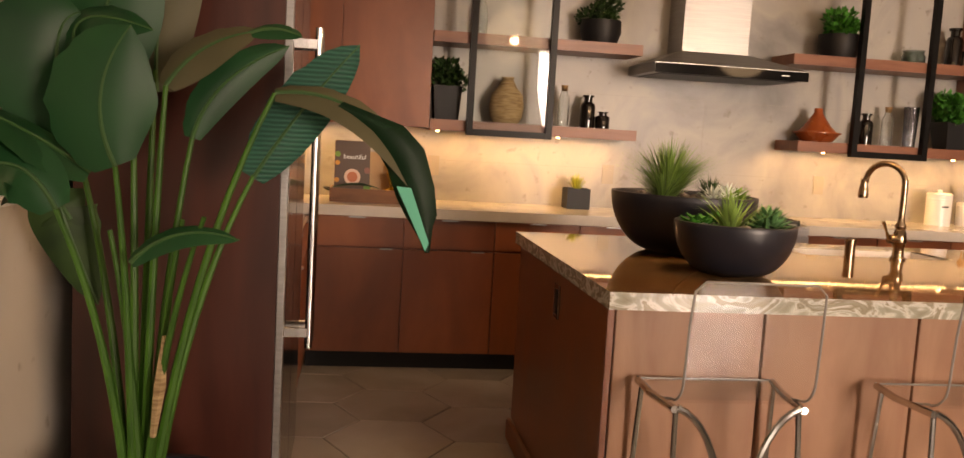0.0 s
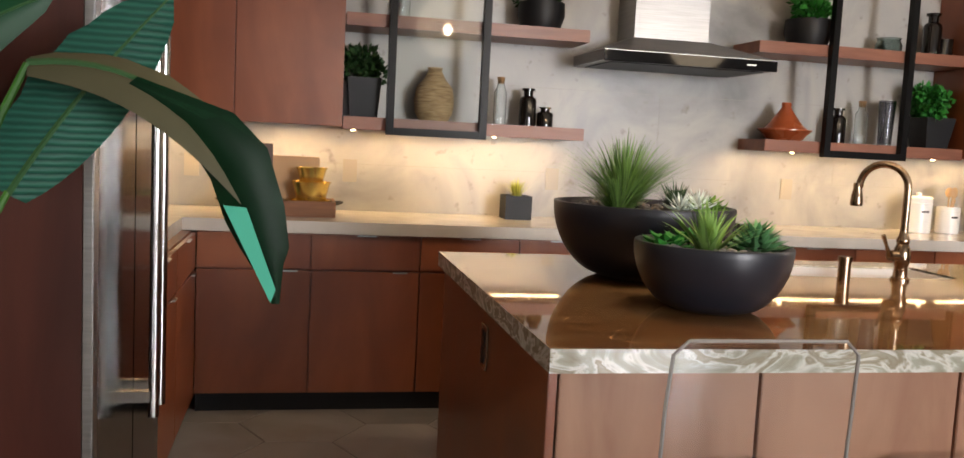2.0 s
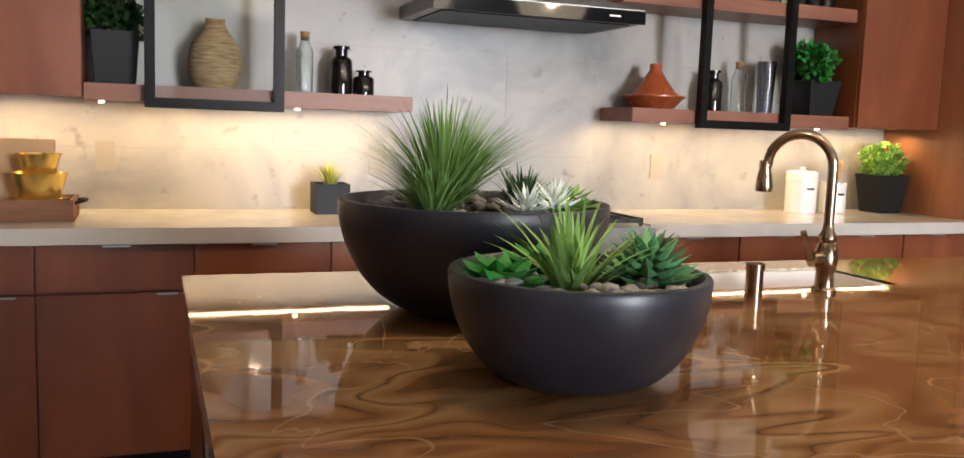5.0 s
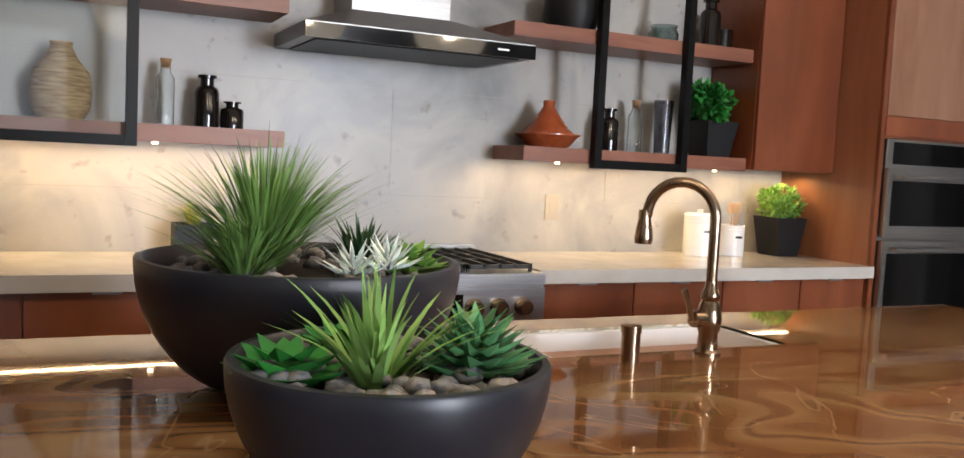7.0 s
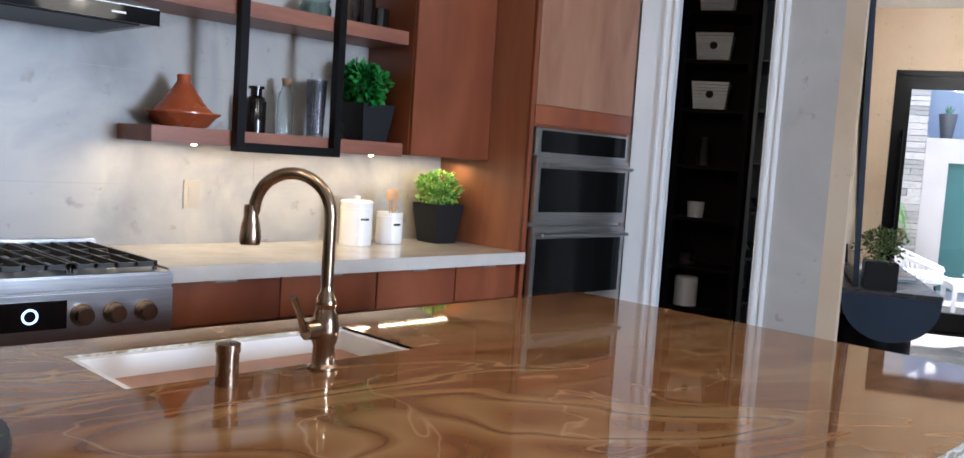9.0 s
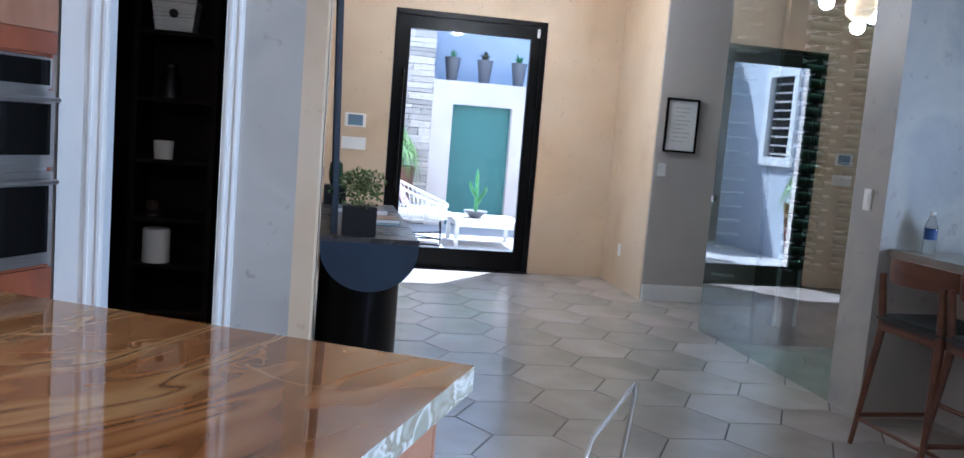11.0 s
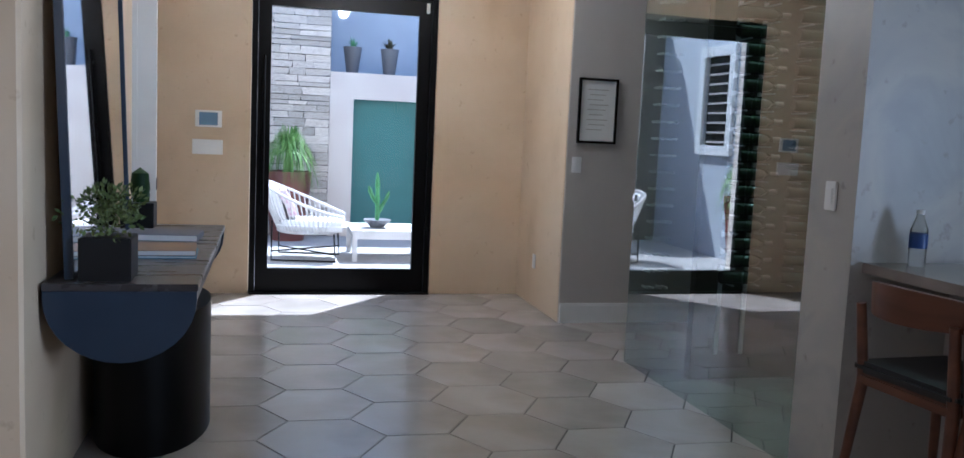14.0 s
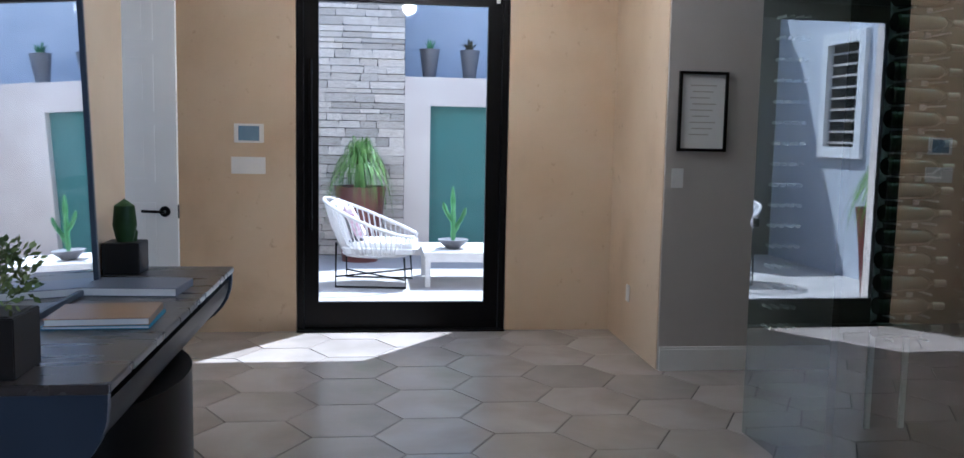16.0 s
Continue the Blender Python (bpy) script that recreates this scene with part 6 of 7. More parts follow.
def racks():
    first = make_bottle()
    pegs = bmesh.new()
    spots = []
    # rack across the wine room, seen through the long pane, and the one behind the bar's glass
    for col in range(2):
        for row in range(24):
            spots.append((10.75, -1.64 - col * 0.37, 0.62 + row * 0.098, 1))
    for col in range(5):
        for row in range(25):
            spots.append((9.75, -2.16 - col * 0.40, 0.42 + row * 0.088, 1))
    n = 0
    for u, v, z, s in spots:
        m = hall(u, v, z) @ pose(0, 0, 0, 90, 0, 0)
        if n:
            copy_thing(first, m)
        else:
            first.matrix_basis = m
        n += 1
        for dv in (0.06, 0.22):
            box(pegs, u - 0.045, u + 0.10, v - dv - 0.004, v - dv + 0.004, z - 0.047, z - 0.039)
    for col in range(2):
        for row in range(22):
            for dv in (0.0, 0.045):
                z = 0.28 + row * 0.123
                box(pegs, 12.27, 12.40, -1.91 - col * 0.105 - dv - 0.007, -1.91 - col * 0.105 - dv + 0.007, z - 0.009, z + 0.009)
    for u, v0, v1 in ((10.85, -1.64, -2.36), (9.85, -2.13, -4.1)):
        box(pegs, u, u + 0.012, v0 - 0.06 - 0.012, v0 - 0.06 + 0.012, 0.15, 3.0)
        box(pegs, u, u + 0.012, v0 - 0.22 - 0.012, v0 - 0.22 + 0.012, 0.15, 3.0)
    p = finish(pegs, "bottle_rack", PEG, m=HALL)
    tagged(p, "rows of short metal pegs that hold the bottles", "wine rack")
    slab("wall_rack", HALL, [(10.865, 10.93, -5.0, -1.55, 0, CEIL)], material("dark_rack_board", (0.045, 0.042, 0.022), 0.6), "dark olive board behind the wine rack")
    slab("wall_rack", HALL, [(9.865, 9.90, -5.0, -2.0, 0, CEIL)], material("rack_board", (0.16, 0.19, 0.14), 0.6), "dull green board behind the wine rack")


racks()


def picture_and_plates():
    p = thing("framed_notice", hall(12.403, -1.468, 1.565), "black framed white notice on the grey wall", "picture frame")
    w, h = 0.15, 0.235
    part("frame", boxes((-0.02, 0, -w, -w + 0.018, -h, h), (-0.02, 0, w - 0.018, w, -h, h), (-0.02, 0, -w + 0.018, w - 0.018, -h, -h + 0.018), (-0.02, 0, -w + 0.018, w - 0.018, h - 0.018, h)), BLACK_METAL, p)
    part("sheet", boxes((-0.008, -0.003, -w + 0.018, w - 0.018, -h + 0.018, h - 0.018)), WHITE, p, "white printed sheet")
    bm = bmesh.new()
    for k in range(9):
        box(bm, -0.0095, -0.008, -0.08 + 0.02 * (k % 3), 0.08 - 0.015 * (k % 2), 0.15 - k * 0.036, 0.156 - k * 0.036)
    part("text_line", bm, GREY_WALL, p, "faint lines of print")
    for u, v, z, w, h, name, lab in ((13.548, 1.315, 1.385, 0.10, 0.065, "thermostat", "white thermostat with a blue screen"), (13.548, 1.32, 1.165, 0.115, 0.058, "light_switch", "white four-gang light switch plate"),
                                     (12.403, -1.33, 1.17, 0.036, 0.058, "light_switch", "white single light switch plate")):
        t = thing(name, hall(u, v, z), lab, name.replace("_", " "))
        part("plate", boxes((-0.012, 0, -w, w, -h, h), bevel=0.003), WHITE, t)
        if name == "thermostat":
            part("screen", boxes((-0.014, -0.012, -w + 0.03, w - 0.03, -h + 0.015, h - 0.015)), material("thermostat_screen", (0.16, 0.25, 0.36), 0.15), t, "blue-grey screen")
        else:
            k = max(1, round(w / 0.03)) if w > 0.05 else 1
            for i in range(k):
                c = (i - (k - 1) / 2) * 0.05
                part("rocker", boxes((-0.017, -0.012, c - 0.015, c + 0.015, -0.032, 0.032), bevel=0.002), WHITE, t, "white rocker switch")
    t = thing("light_switch", hall(9.37, -1.339, 1.18), "white single light switch plate on the pier", "light switch")
    part("plate", boxes((-0.035, 0.035, 0, 0.010, -0.058, 0.058), bevel=0.003), WHITE, t)
    part("rocker", boxes((-0.016, 0.016, 0.010, 0.015, -0.032, 0.032), bevel=0.002), WHITE, t, "white rocker switch")
    t = thing("wall_outlet", hall(13.05, -1.249, 0.36), "white outlet low on the return wall", "outlet")
    part("plate", boxes((-0.035, 0.035, 0, 0.008, -0.058, 0.058), bevel=0.003), WHITE, t)


picture_and_plates()



# ---- hall things: console plants, books ----
OLIVE = leafy("olive_foliage", (0.05, 0.075, 0.025), (0.14, 0.17, 0.06))


def on_console():
    p = thing("potted_plant", hall(9.55, 1.385, 0.801), "small flowering plant in a square black pot on the console", "plant")
    part("pot", boxes((-0.085, 0.085, -0.085, 0.085, 0, 0.15), (-0.07, 0.07, -0.07, 0.07, 0.1501, 0.152), bevel=0.003), BLACK_PLASTIC, p, "square black pot")
    bush(p, (0, 0, 0.15), 0.14, 0.20, 800, 0.022, OLIVE, 61, "fine olive green foliage")
    q = thing("potted_plant", hall(11.14, 1.495, 0.801), "small cactus in a square black pot on the console", "plant")
    part("pot", boxes((-0.075, 0.075, -0.075, 0.075, 0, 0.13), bevel=0.003), BLACK_PLASTIC, q, "square black pot")
    bm = bmesh.new()
    lathe(bm, [(0, 0.13), (0.035, 0.13), (0.05, 0.20), (0.042, 0.28), (0, 0.31)], 12)
    lathe(bm, [(0, 0), (0.018, 0.01), (0.022, 0.05), (0, 0.08)], 10, (0.02, -0.025, 0.12))
    part("cactus", bm, DARKFERN, q, "ribbed dark green cactus", True)
    cov = [material("book_cover_a", (0.10, 0.12, 0.17), 0.35), material("book_cover_b", (0.25, 0.15, 0.08), 0.35), material("book_cover_c", (0.02, 0.22, 0.36), 0.35)]
    for (u, v, w, d, z, h, tr, m, lab) in ((10.15, 1.29, 0.125, 0.155, 0.801, 0.010, 2, cov[2], "thin bright blue book on the console"), (10.15, 1.29, 0.125, 0.15, 0.8115, 0.022, 4, cov[1], "brown and black book lying on a blue one"),
                                           (10.69, 1.33, 0.12, 0.17, 0.801, 0.03, -3, cov[0], "grey-blue book lying on the console")):
        b = thing("book", hall(u, v, z, tr), lab, "book", "books on the console")
        part("cover", boxes((-w, w, -d, d, 0, 0.002), (-w, w, -d, d, h - 0.002, h), (-w, w, -d - 0.001, -d + 0.001, 0.0021, h - 0.0021)), m, b)
        part("page_block", boxes((-w + 0.003, w - 0.004, -d + 0.0015, d - 0.004, 0.0022, h - 0.0022)), WHITE, b, "white page block")


on_console()


# ---- pantry ----
def pantry():
    tops = (0.25, 0.507, 0.764, 1.082, 1.417, 1.774, 2.082, 2.387)
    unit = thing("pantry_unit", HALL, "dark brown pantry shelving with dimness painted in, open shelves", "shelving")
    part("side_panel", boxes((10.03, 10.45, 2.58, 2.61, 0, 2.75)), PANTRY_DIM, unit)
    part("side_panel", boxes((10.03, 10.45, 2.17, 2.20, 0, 2.75)), PANTRY_DIM, unit)
    part("back_panel", boxes((10.45, 10.47, 2.17, 2.61, 0, 2.75)), PANTRY_DIM, unit)
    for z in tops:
        part("shelf", boxes((10.035, 10.449, 2.201, 2.579, z - 0.022, z), bevel=0.001), PANTRY_DIM, unit)
    side = thing("pantry_unit", HALL, "blue-grey lit open shelving deeper in the pantry", "shelving")
    part("side_panel", boxes((10.20, 10.225, 2.12, 2.145, 0, 2.75)), PANTRY_EDGE, side)
    part("back_panel", boxes((10.20, 10.97, 1.705, 1.72, 0, 2.75)), PANTRY_BACK, side)
    part("back_panel", boxes((10.97, 10.99, 1.73, 2.16, 0, 2.75)), PANTRY_BACK, side)
    for z in (0.55, 0.84, 1.14, 1.47, 1.80, 2.12):
        part("shelf", boxes((10.23, 10.96, 1.73, 2.145, z - 0.02, z), bevel=0.001), PANTRY_EDGE, side)
    for z in (2.0825, 1.7745, 2.3875):
        weave = bmesh.new()
        c = thing("storage_basket", hall(10.19, 2.42, z), "white woven basket with a dark round tag", "basket", "white pantry baskets")
        for k in range(9):
            f0, f1 = k / 9, (k + 0.86) / 9
            lathe(weave, [((0.135 + 0.03 * f0), 0.178 * f0), ((0.139 + 0.03 * f0), 0.178 * (f0 + f1) / 2), ((0.135 + 0.03 * f1), 0.178 * f1), ((0.128 + 0.03 * f1), 0.178 * f1), ((0.128 + 0.03 * f0), 0.178 * f0), ((0.135 + 0.03 * f0), 0.178 * f0)], 4)
        bmesh.ops.rotate(weave, verts=weave.verts, matrix=Matrix.Rotation(radians(45), 3, "Z"))
        part("basket_side", weave, WHITE, c, "white coarse woven side")
        part("bottom", boxes((-0.088, 0.088, -0.088, 0.088, 0, 0.006)), WHITE, c)
        part("tag", lathe(bmesh.new(), [(0, 0.003), (0.024, 0.003), (0.024, 0)], 16, m=pose(-0.111, 0, 0.095, 0, -103, 0)), BLACK_PLASTIC, c, "dark round tag")
    vessel("glass_jar", [(0, 0), (0.05, 0), (0.05, 0.12), (0.03, 0.15), (0.03, 0.18), (0, 0.18)], CLEAR, tuple(HALL @ Vector((10.14, 2.43, 1.4175))), "clear glass jar on a pantry shelf", "jar")
    vessel("mug", [(0, 0), (0.05, 0), (0.055, 0.10), (0.05, 0.10), (0.045, 0.01), (0, 0.01)], CERAMIC_WHITE, tuple(HALL @ Vector((10.12, 2.45, 1.0825))), "white mug on a pantry shelf", "mug")
    vessel("glass_jar", [(0, 0), (0.05, 0), (0.05, 0.09), (0.04, 0.10), (0, 0.10)], CLEAR, tuple(HALL @ Vector((10.12, 2.48, 0.7645))), "small glass jar on a pantry shelf", "jar")
    vessel("canister", [(0, 0), (0.075, 0), (0.075, 0.18), (0.065, 0.19), (0, 0.19)], CERAMIC_WHITE, tuple(HALL @ Vector((10.13, 2.47, 0.5075))), "white canister low on a pantry shelf", "canister")
    for z in (0.8405, 1.1405):
        vessel("bowl", [(0, 0), (0.04, 0), (0.095, 0.085), (0.09, 0.085), (0.036, 0.008), (0, 0.008)], GREEN_CERAMIC, tuple(HALL @ Vector((10.42, 2.03, z))), "green ceramic bowl on a pantry shelf", "bowl", "green pantry bowls")


pantry()


# ---- bar with walnut stools ----
def bar():
    t = thing("bar_counter", hall(0, 0, 0), "brown-grey stone bar counter against the plaster wall", "counter")
    part("countertop", boxes((7.1, 9.217, -2.10, -1.39, 0.895, 0.935), bevel=0.003), BAR_TOP, t, "brown-grey stone top")
    part("support", boxes((7.2, 9.215, -2.06, -1.80, 0, 0.893)), GREY_WALL, t, "grey support wall")

    def stool():
        s = thing("bar_stool", I4, "walnut counter stool with a curved low back and black leather seat", "stool", "walnut bar stools")
        # the sitter faces -y; the back stands at +y
        part("seat", boxes((-0.215, 0.215, -0.20, 0.20, 0.625, 0.665), bevel=0.014), LEATHER, s, "black leather seat pad", True)
        part("seat_frame", boxes((-0.205, 0.205, -0.19, 0.19, 0.585, 0.624), bevel=0.008), WALNUT, s, "walnut seat frame")
        for sx in (-1, 1):
            part("leg", tube(bmesh.new(), [(sx * 0.185, -0.15, 0.60), (sx * 0.235, -0.21, 0)], [0.019, 0.012], 10), WALNUT, s, smooth=True)
            part("leg", tube(bmesh.new(), [(sx * 0.195, 0.20, 0.86), (sx * 0.19, 0.17, 0.60), (sx * 0.235, 0.23, 0)], [0.016, 0.020, 0.012], 10), WALNUT, s, smooth=True)
            part("stretcher", tube(bmesh.new(), [(sx * 0.222, -0.20, 0.15), (sx * 0.222, 0.215, 0.15)], 0.011, 8), WALNUT, s, smooth=True)
        part("stretcher", tube(bmesh.new(), [(-0.215, -0.19, 0.22), (0.215, -0.19, 0.22)], 0.012, 8), WALNUT, s, smooth=True)
        part("stretcher", tube(bmesh.new(), [(-0.222, 0.21, 0.13), (0.222, 0.21, 0.13)], 0.011, 8), WALNUT, s, smooth=True)
        bm = bmesh.new()
        rings = []
        for k in range(13):
            a = math.pi * (0.06 + 0.88 * k / 12)
            c, sn = math.cos(a), math.sin(a)
            h = 0.055 + 0.05 * sn
            R, yy = 0.235, 0.02
            o = Vector((c * R, yy + sn * R * 0.92, 0))
            nrm = Vector((c, sn, 0)) * 0.011
            zc = 0.875 + 0.01 * sn
            rings.append([bm.verts.new(o + nrm * 1.3 + Vector((0, 0, zc + h * 0.6))), bm.verts.new(o - nrm + Vector((0, 0, zc + h * 0.6))), bm.verts.new(o - nrm + Vector((0, 0, zc - h * 0.5))), bm.verts.new(o + nrm * 0.8 + Vector((0, 0, zc - h * 0.5)))])
        for a, b in zip(rings, rings[1:]):
            for k in range(4):
                bm.faces.new((a[k], b[k], b[(k + 1) % 4], a[(k + 1) % 4]))
        bm.faces.new(rings[0])
        bm.faces.new(rings[-1][::-1])
        bmesh.ops.recalc_face_normals(bm, faces=bm.faces)
        part("backrest", bm, WALNUT, s, "curved walnut backrest", True)
        return s

    first = stool()
    first.matrix_basis = hall(8.62, -1.30, 0, 4)
    copy_thing(first, hall(8.17, -1.32, 0, -3))
    copy_thing(first, hall(7.71, -1.30, 0, 2))
    at = HALL @ Vector((9.13, -1.56, 0.936))
    w = thing("water_bottle", pose(*at), "clear plastic water bottle with a blue label", "bottle")
    part("body", lathe(bmesh.new(), [(0, 0), (0.030, 0), (0.032, 0.01), (0.032, 0.14), (0.015, 0.185), (0.013, 0.2), (0, 0.2)], 20), CLEAR, w, smooth=True)
    part("label_band", lathe(bmesh.new(), [(0.0325, 0.07), (0.033, 0.07), (0.033, 0.125), (0.0325, 0.125)], 20), material("blue_label", (0.02, 0.06, 0.22), 0.4), w, "dark blue label band", True)
    part("cap", lathe(bmesh.new(), [(0, 0.20), (0.015, 0.20), (0.015, 0.215), (0, 0.215)], 14), CERAMIC_WHITE, w, "white cap", True)
    b = thing("serving_board", hall(8.72, -1.72, 0.936), "rough-edged wooden serving board on the bar", "serving board")
    part("board", lathe(bmesh.new(), [(0, 0), (0.16, 0), (0.17, 0.012), (0.16, 0.022), (0, 0.022)], 18, squash=0.75), TRAY_WOOD, b)
    n = thing("folded_napkin", hall(8.72, -1.72, 0.959, 20), "white folded napkin on the serving board", "napkin")
    part("cloth", boxes((-0.10, 0.10, -0.05, 0.05, 0, 0.014), bevel=0.005), WHITE, n)
    n = thing("paper_sheet", hall(8.45, -1.62, 0.9362, 12), "white paper sheet lying on the bar", "paper")
    part("sheet", boxes((-0.11, 0.11, -0.14, 0.14, 0, 0.001)), WHITE, n)
    vessel("drinking_glass", [(0, 0), (0.03, 0), (0.034, 0.12), (0.032, 0.12), (0.028, 0.006), (0, 0.006)], CLEAR, tuple(HALL @ Vector((8.98, -1.75, 0.936))), "clear drinking glass on the bar", "glass")
    # unseen greenish lamps added under the wine room's ceiling to bring out the bottles
    wine_fill = area("wine_room_light", look(HALL @ Vector((10.1, -2.6, 2.98)), HALL @ Vector((10.1, -2.6, 0))), 1.0, 2.0, 5, (0.80, 0.92, 0.72))
    wine_fill = area("wine_room_light", look(HALL @ Vector((9.62, -3.0, 2.98)), HALL @ Vector((9.72, -3.0, 0))), 0.2, 1.8, 13, (0.75, 0.95, 0.75))


bar()
for u, v, drop in ((11.95, -0.12, 0.14), (11.9, 0.165, -0.04), (12.0, 0.36, 0.08)):
    q = HALL @ Vector((u, v, 0))
    p = thing("pendant_light", pose(q.x, q.y, 0), "small white glass globe pendant in the entry hall", "pendant light", "small hall pendants")
    bm = bmesh.new()
    bmesh.ops.create_icosphere(bm, subdivisions=3, radius=0.12, matrix=Matrix.Translation((0, 0, 2.70 + drop)))
    part("globe", bm, emitter("globe_glow", (1.0, 0.72, 0.42), 0.6), p, "glowing white globe", True)
    part("cord", tube(bmesh.new(), [(0, 0, 2.815 + drop), (0, 0, CEIL)], 0.004, 6), BLACK_METAL, p, "thin black cord")
    lamp = new("hall_lamp", bpy.data.lights.new("hall_lamp", "POINT"))
    lamp.data.energy, lamp.data.color, lamp.data.shadow_soft_size = 8, (1.0, 0.88, 0.74), 0.06
    lamp.matrix_world = pose(q.x, q.y, 2.54 + drop)


# ---- courtyard outside the entry door ----
STUCCO = textured("cream_stucco", [(0.3, (0.66, 0.58, 0.52)), (0.7, (0.74, 0.67, 0.60))], (1, 1, 1), 3, 6, 0, (0.8, 0.9), 0.3, 60)
BLUE_STUCCO = textured("blue_grey_stucco", [(0.3, (0.47, 0.50, 0.55)), (0.7, (0.55, 0.58, 0.63))], (1, 1, 1), 3, 6, 0, (0.8, 0.9), 0.3, 60)
TEAL = textured("teal_painted_door", [(0.3, (0.045, 0.16, 0.15)), (0.7, (0.06, 0.20, 0.185))], (1, 1, 1), 3, 4, 0, (0.35, 0.5), 0.05, 60)
CONCRETE = textured("patio_concrete", [(0.3, (0.36, 0.34, 0.33)), (0.7, (0.46, 0.44, 0.43))], (1, 1, 1), 3, 7, 0, (0.7, 0.9), 0.2, 40)
STONE = textured("stacked_stone", [(0.2, (0.42, 0.36, 0.30)), (0.5, (0.58, 0.52, 0.45)), (0.8, (0.68, 0.63, 0.57))], (1, 1, 1), 5, 6, 0, (0.75, 0.9), 0.5, 30, vary=0.25)
WICKER = textured("white_wicker", [(0.3, (0.55, 0.53, 0.52)), (0.7, (0.68, 0.66, 0.65))], (1, 1, 1), 10, 3, 0, (0.6, 0.7), 0.3, 60)
CUSHION = textured("white_cushion", [(0.3, (0.68, 0.67, 0.67)), (0.7, (0.75, 0.74, 0.74))], (1, 1, 1), 5, 3, 0, (0.85, 0.95), 0.2, 60)
PINK = textured("pink_patterned_pillow", [(0.42, (0.75, 0.70, 0.72)), (0.5, (0.55, 0.28, 0.38)), (0.58, (0.72, 0.66, 0.70))], (1, 1, 1), 22, 3, 0, (0.85, 0.95), 0.2, 60)
GREY_POT = textured("grey_metal_pot", [(0.3, (0.10, 0.10, 0.11)), (0.7, (0.16, 0.16, 0.17))], (1, 1, 1), 6, 3, 0, (0.4, 0.5), 0.05, 60)
RED_POT = textured("oxblood_pot", [(0.3, (0.10, 0.03, 0.025)), (0.7, (0.17, 0.05, 0.04))], (1, 1, 1), 6, 3, 0, (0.3, 0.5), 0.05, 60)


def courtyard():
    slab("ground", HALL, [(13.8, 60, -25, 25, -0.25, -0.03)], CONCRETE, "pale concrete patio")
    slab("wall_outer", HALL, [(17.72, 18.0, -3.0, -1.05, -0.03, 1.73), (17.72, 18.0, -0.18, 0.12, -0.03, 1.73), (17.72, 18.0, -3.0, 0.12, 1.73, 2.06), (18.0, 18.9, -3.0, 0.12, 2.0, 2.06)], STUCCO, "cream stucco courtyard wall")
    slab("wall_outer_back", HALL, [(18.9, 19.1, -3.2, 1.6, -0.03, 4.2)], BLUE_STUCCO, "blue-grey stucco wall above the ledge")
    slab("door_3", HALL, [(17.86, 17.92, -1.05, -0.18, -0.03, 1.73)], TEAL, "closed teal painted courtyard door")
    slab("wall_outer_side", HALL, [(13.76, 15.95, 2.13, 2.35, -0.03, 4.6), (16.55, 19.1, 2.13, 2.35, -0.03, 4.6), (15.95, 16.55, 2.13, 2.35, -0.03, 1.35), (15.95, 16.55, 2.13, 2.35, 2.45, 4.6)], BLUE_STUCCO, "blue-grey stucco house wall")
    slab("wall_outer_right", HALL, [(13.76, 19.1, -3.2, -3.0, -0.03, 2.6)], STUCCO, "cream stucco garden wall")
    slab("roof_outer", HALL, [(13.56, 13.76, -6.0, 2.7, -0.2, 0.0), (13.76, 13.95, 0.995, 2.13, -0.03, 4.5), (13.76, 13.95, -3.0, -0.475, -0.03, 4.5), (13.76, 13.95, -0.475, 0.995, 2.47, 4.5)], STUCCO, "cream stucco house wall around the door")
    w = thing("window_1", hall(16.25, 2.13, 1.33), "white trimmed dark window in the stucco wall", "window")
    w["kind"] = "structure"
    part("window_frame", boxes((-0.41, -0.30, -0.05, 0.05, -0.10, 1.24), (0.30, 0.41, -0.05, 0.05, -0.10, 1.24), (-0.30, 0.30, -0.05, 0.05, -0.10, 0.02), (-0.30, 0.30, -0.05, 0.05, 1.12, 1.24)), WHITE, w)
    part("pane", boxes((-0.30, 0.30, 0.03, 0.04, 0.02, 1.12)), BLACK_GLOSS, w)
    for k in range(9):
        part("shutter_slat", boxes((-0.298, 0.298, 0.012, 0.026, 0.05 + k * 0.12, 0.075 + k * 0.12)), GREY_WALL, w, "thin grey shutter slat")
    # stacked stone wall, stone by stone
    base = slab("wall_stone", HALL, [(17.76, 18.2, 0.12, 2.129, -0.03, 3.2)], GROUT, "stacked ledge stone wall")
    r = random.Random(8)
    shared = []
    for k in range(6):
        bm = bmesh.new()
        box(bm, -0.5, 0.5, -0.5, 0.5, -0.5, 0.5)
        for v in bm.verts:
            v.co += Vector((0, r.uniform(-0.03, 0.03), r.uniform(-0.05, 0.05)))
        me = bpy.data.meshes.new("stone")
        bm.to_mesh(me)
        bm.free()
        me.materials.append(STONE)
        shared.append(me)
    z, n = -0.02, 0
    while z < 3.2:
        h = r.choice((0.055, 0.07, 0.085, 0.105))
        v = 0.125
        while v < 1.75:
            L = min(r.uniform(0.14, 0.42), 1.80 - v)
            if L > 0.05:
                s = new("stone", shared[n % 6])
                d = r.uniform(0.05, 0.085)
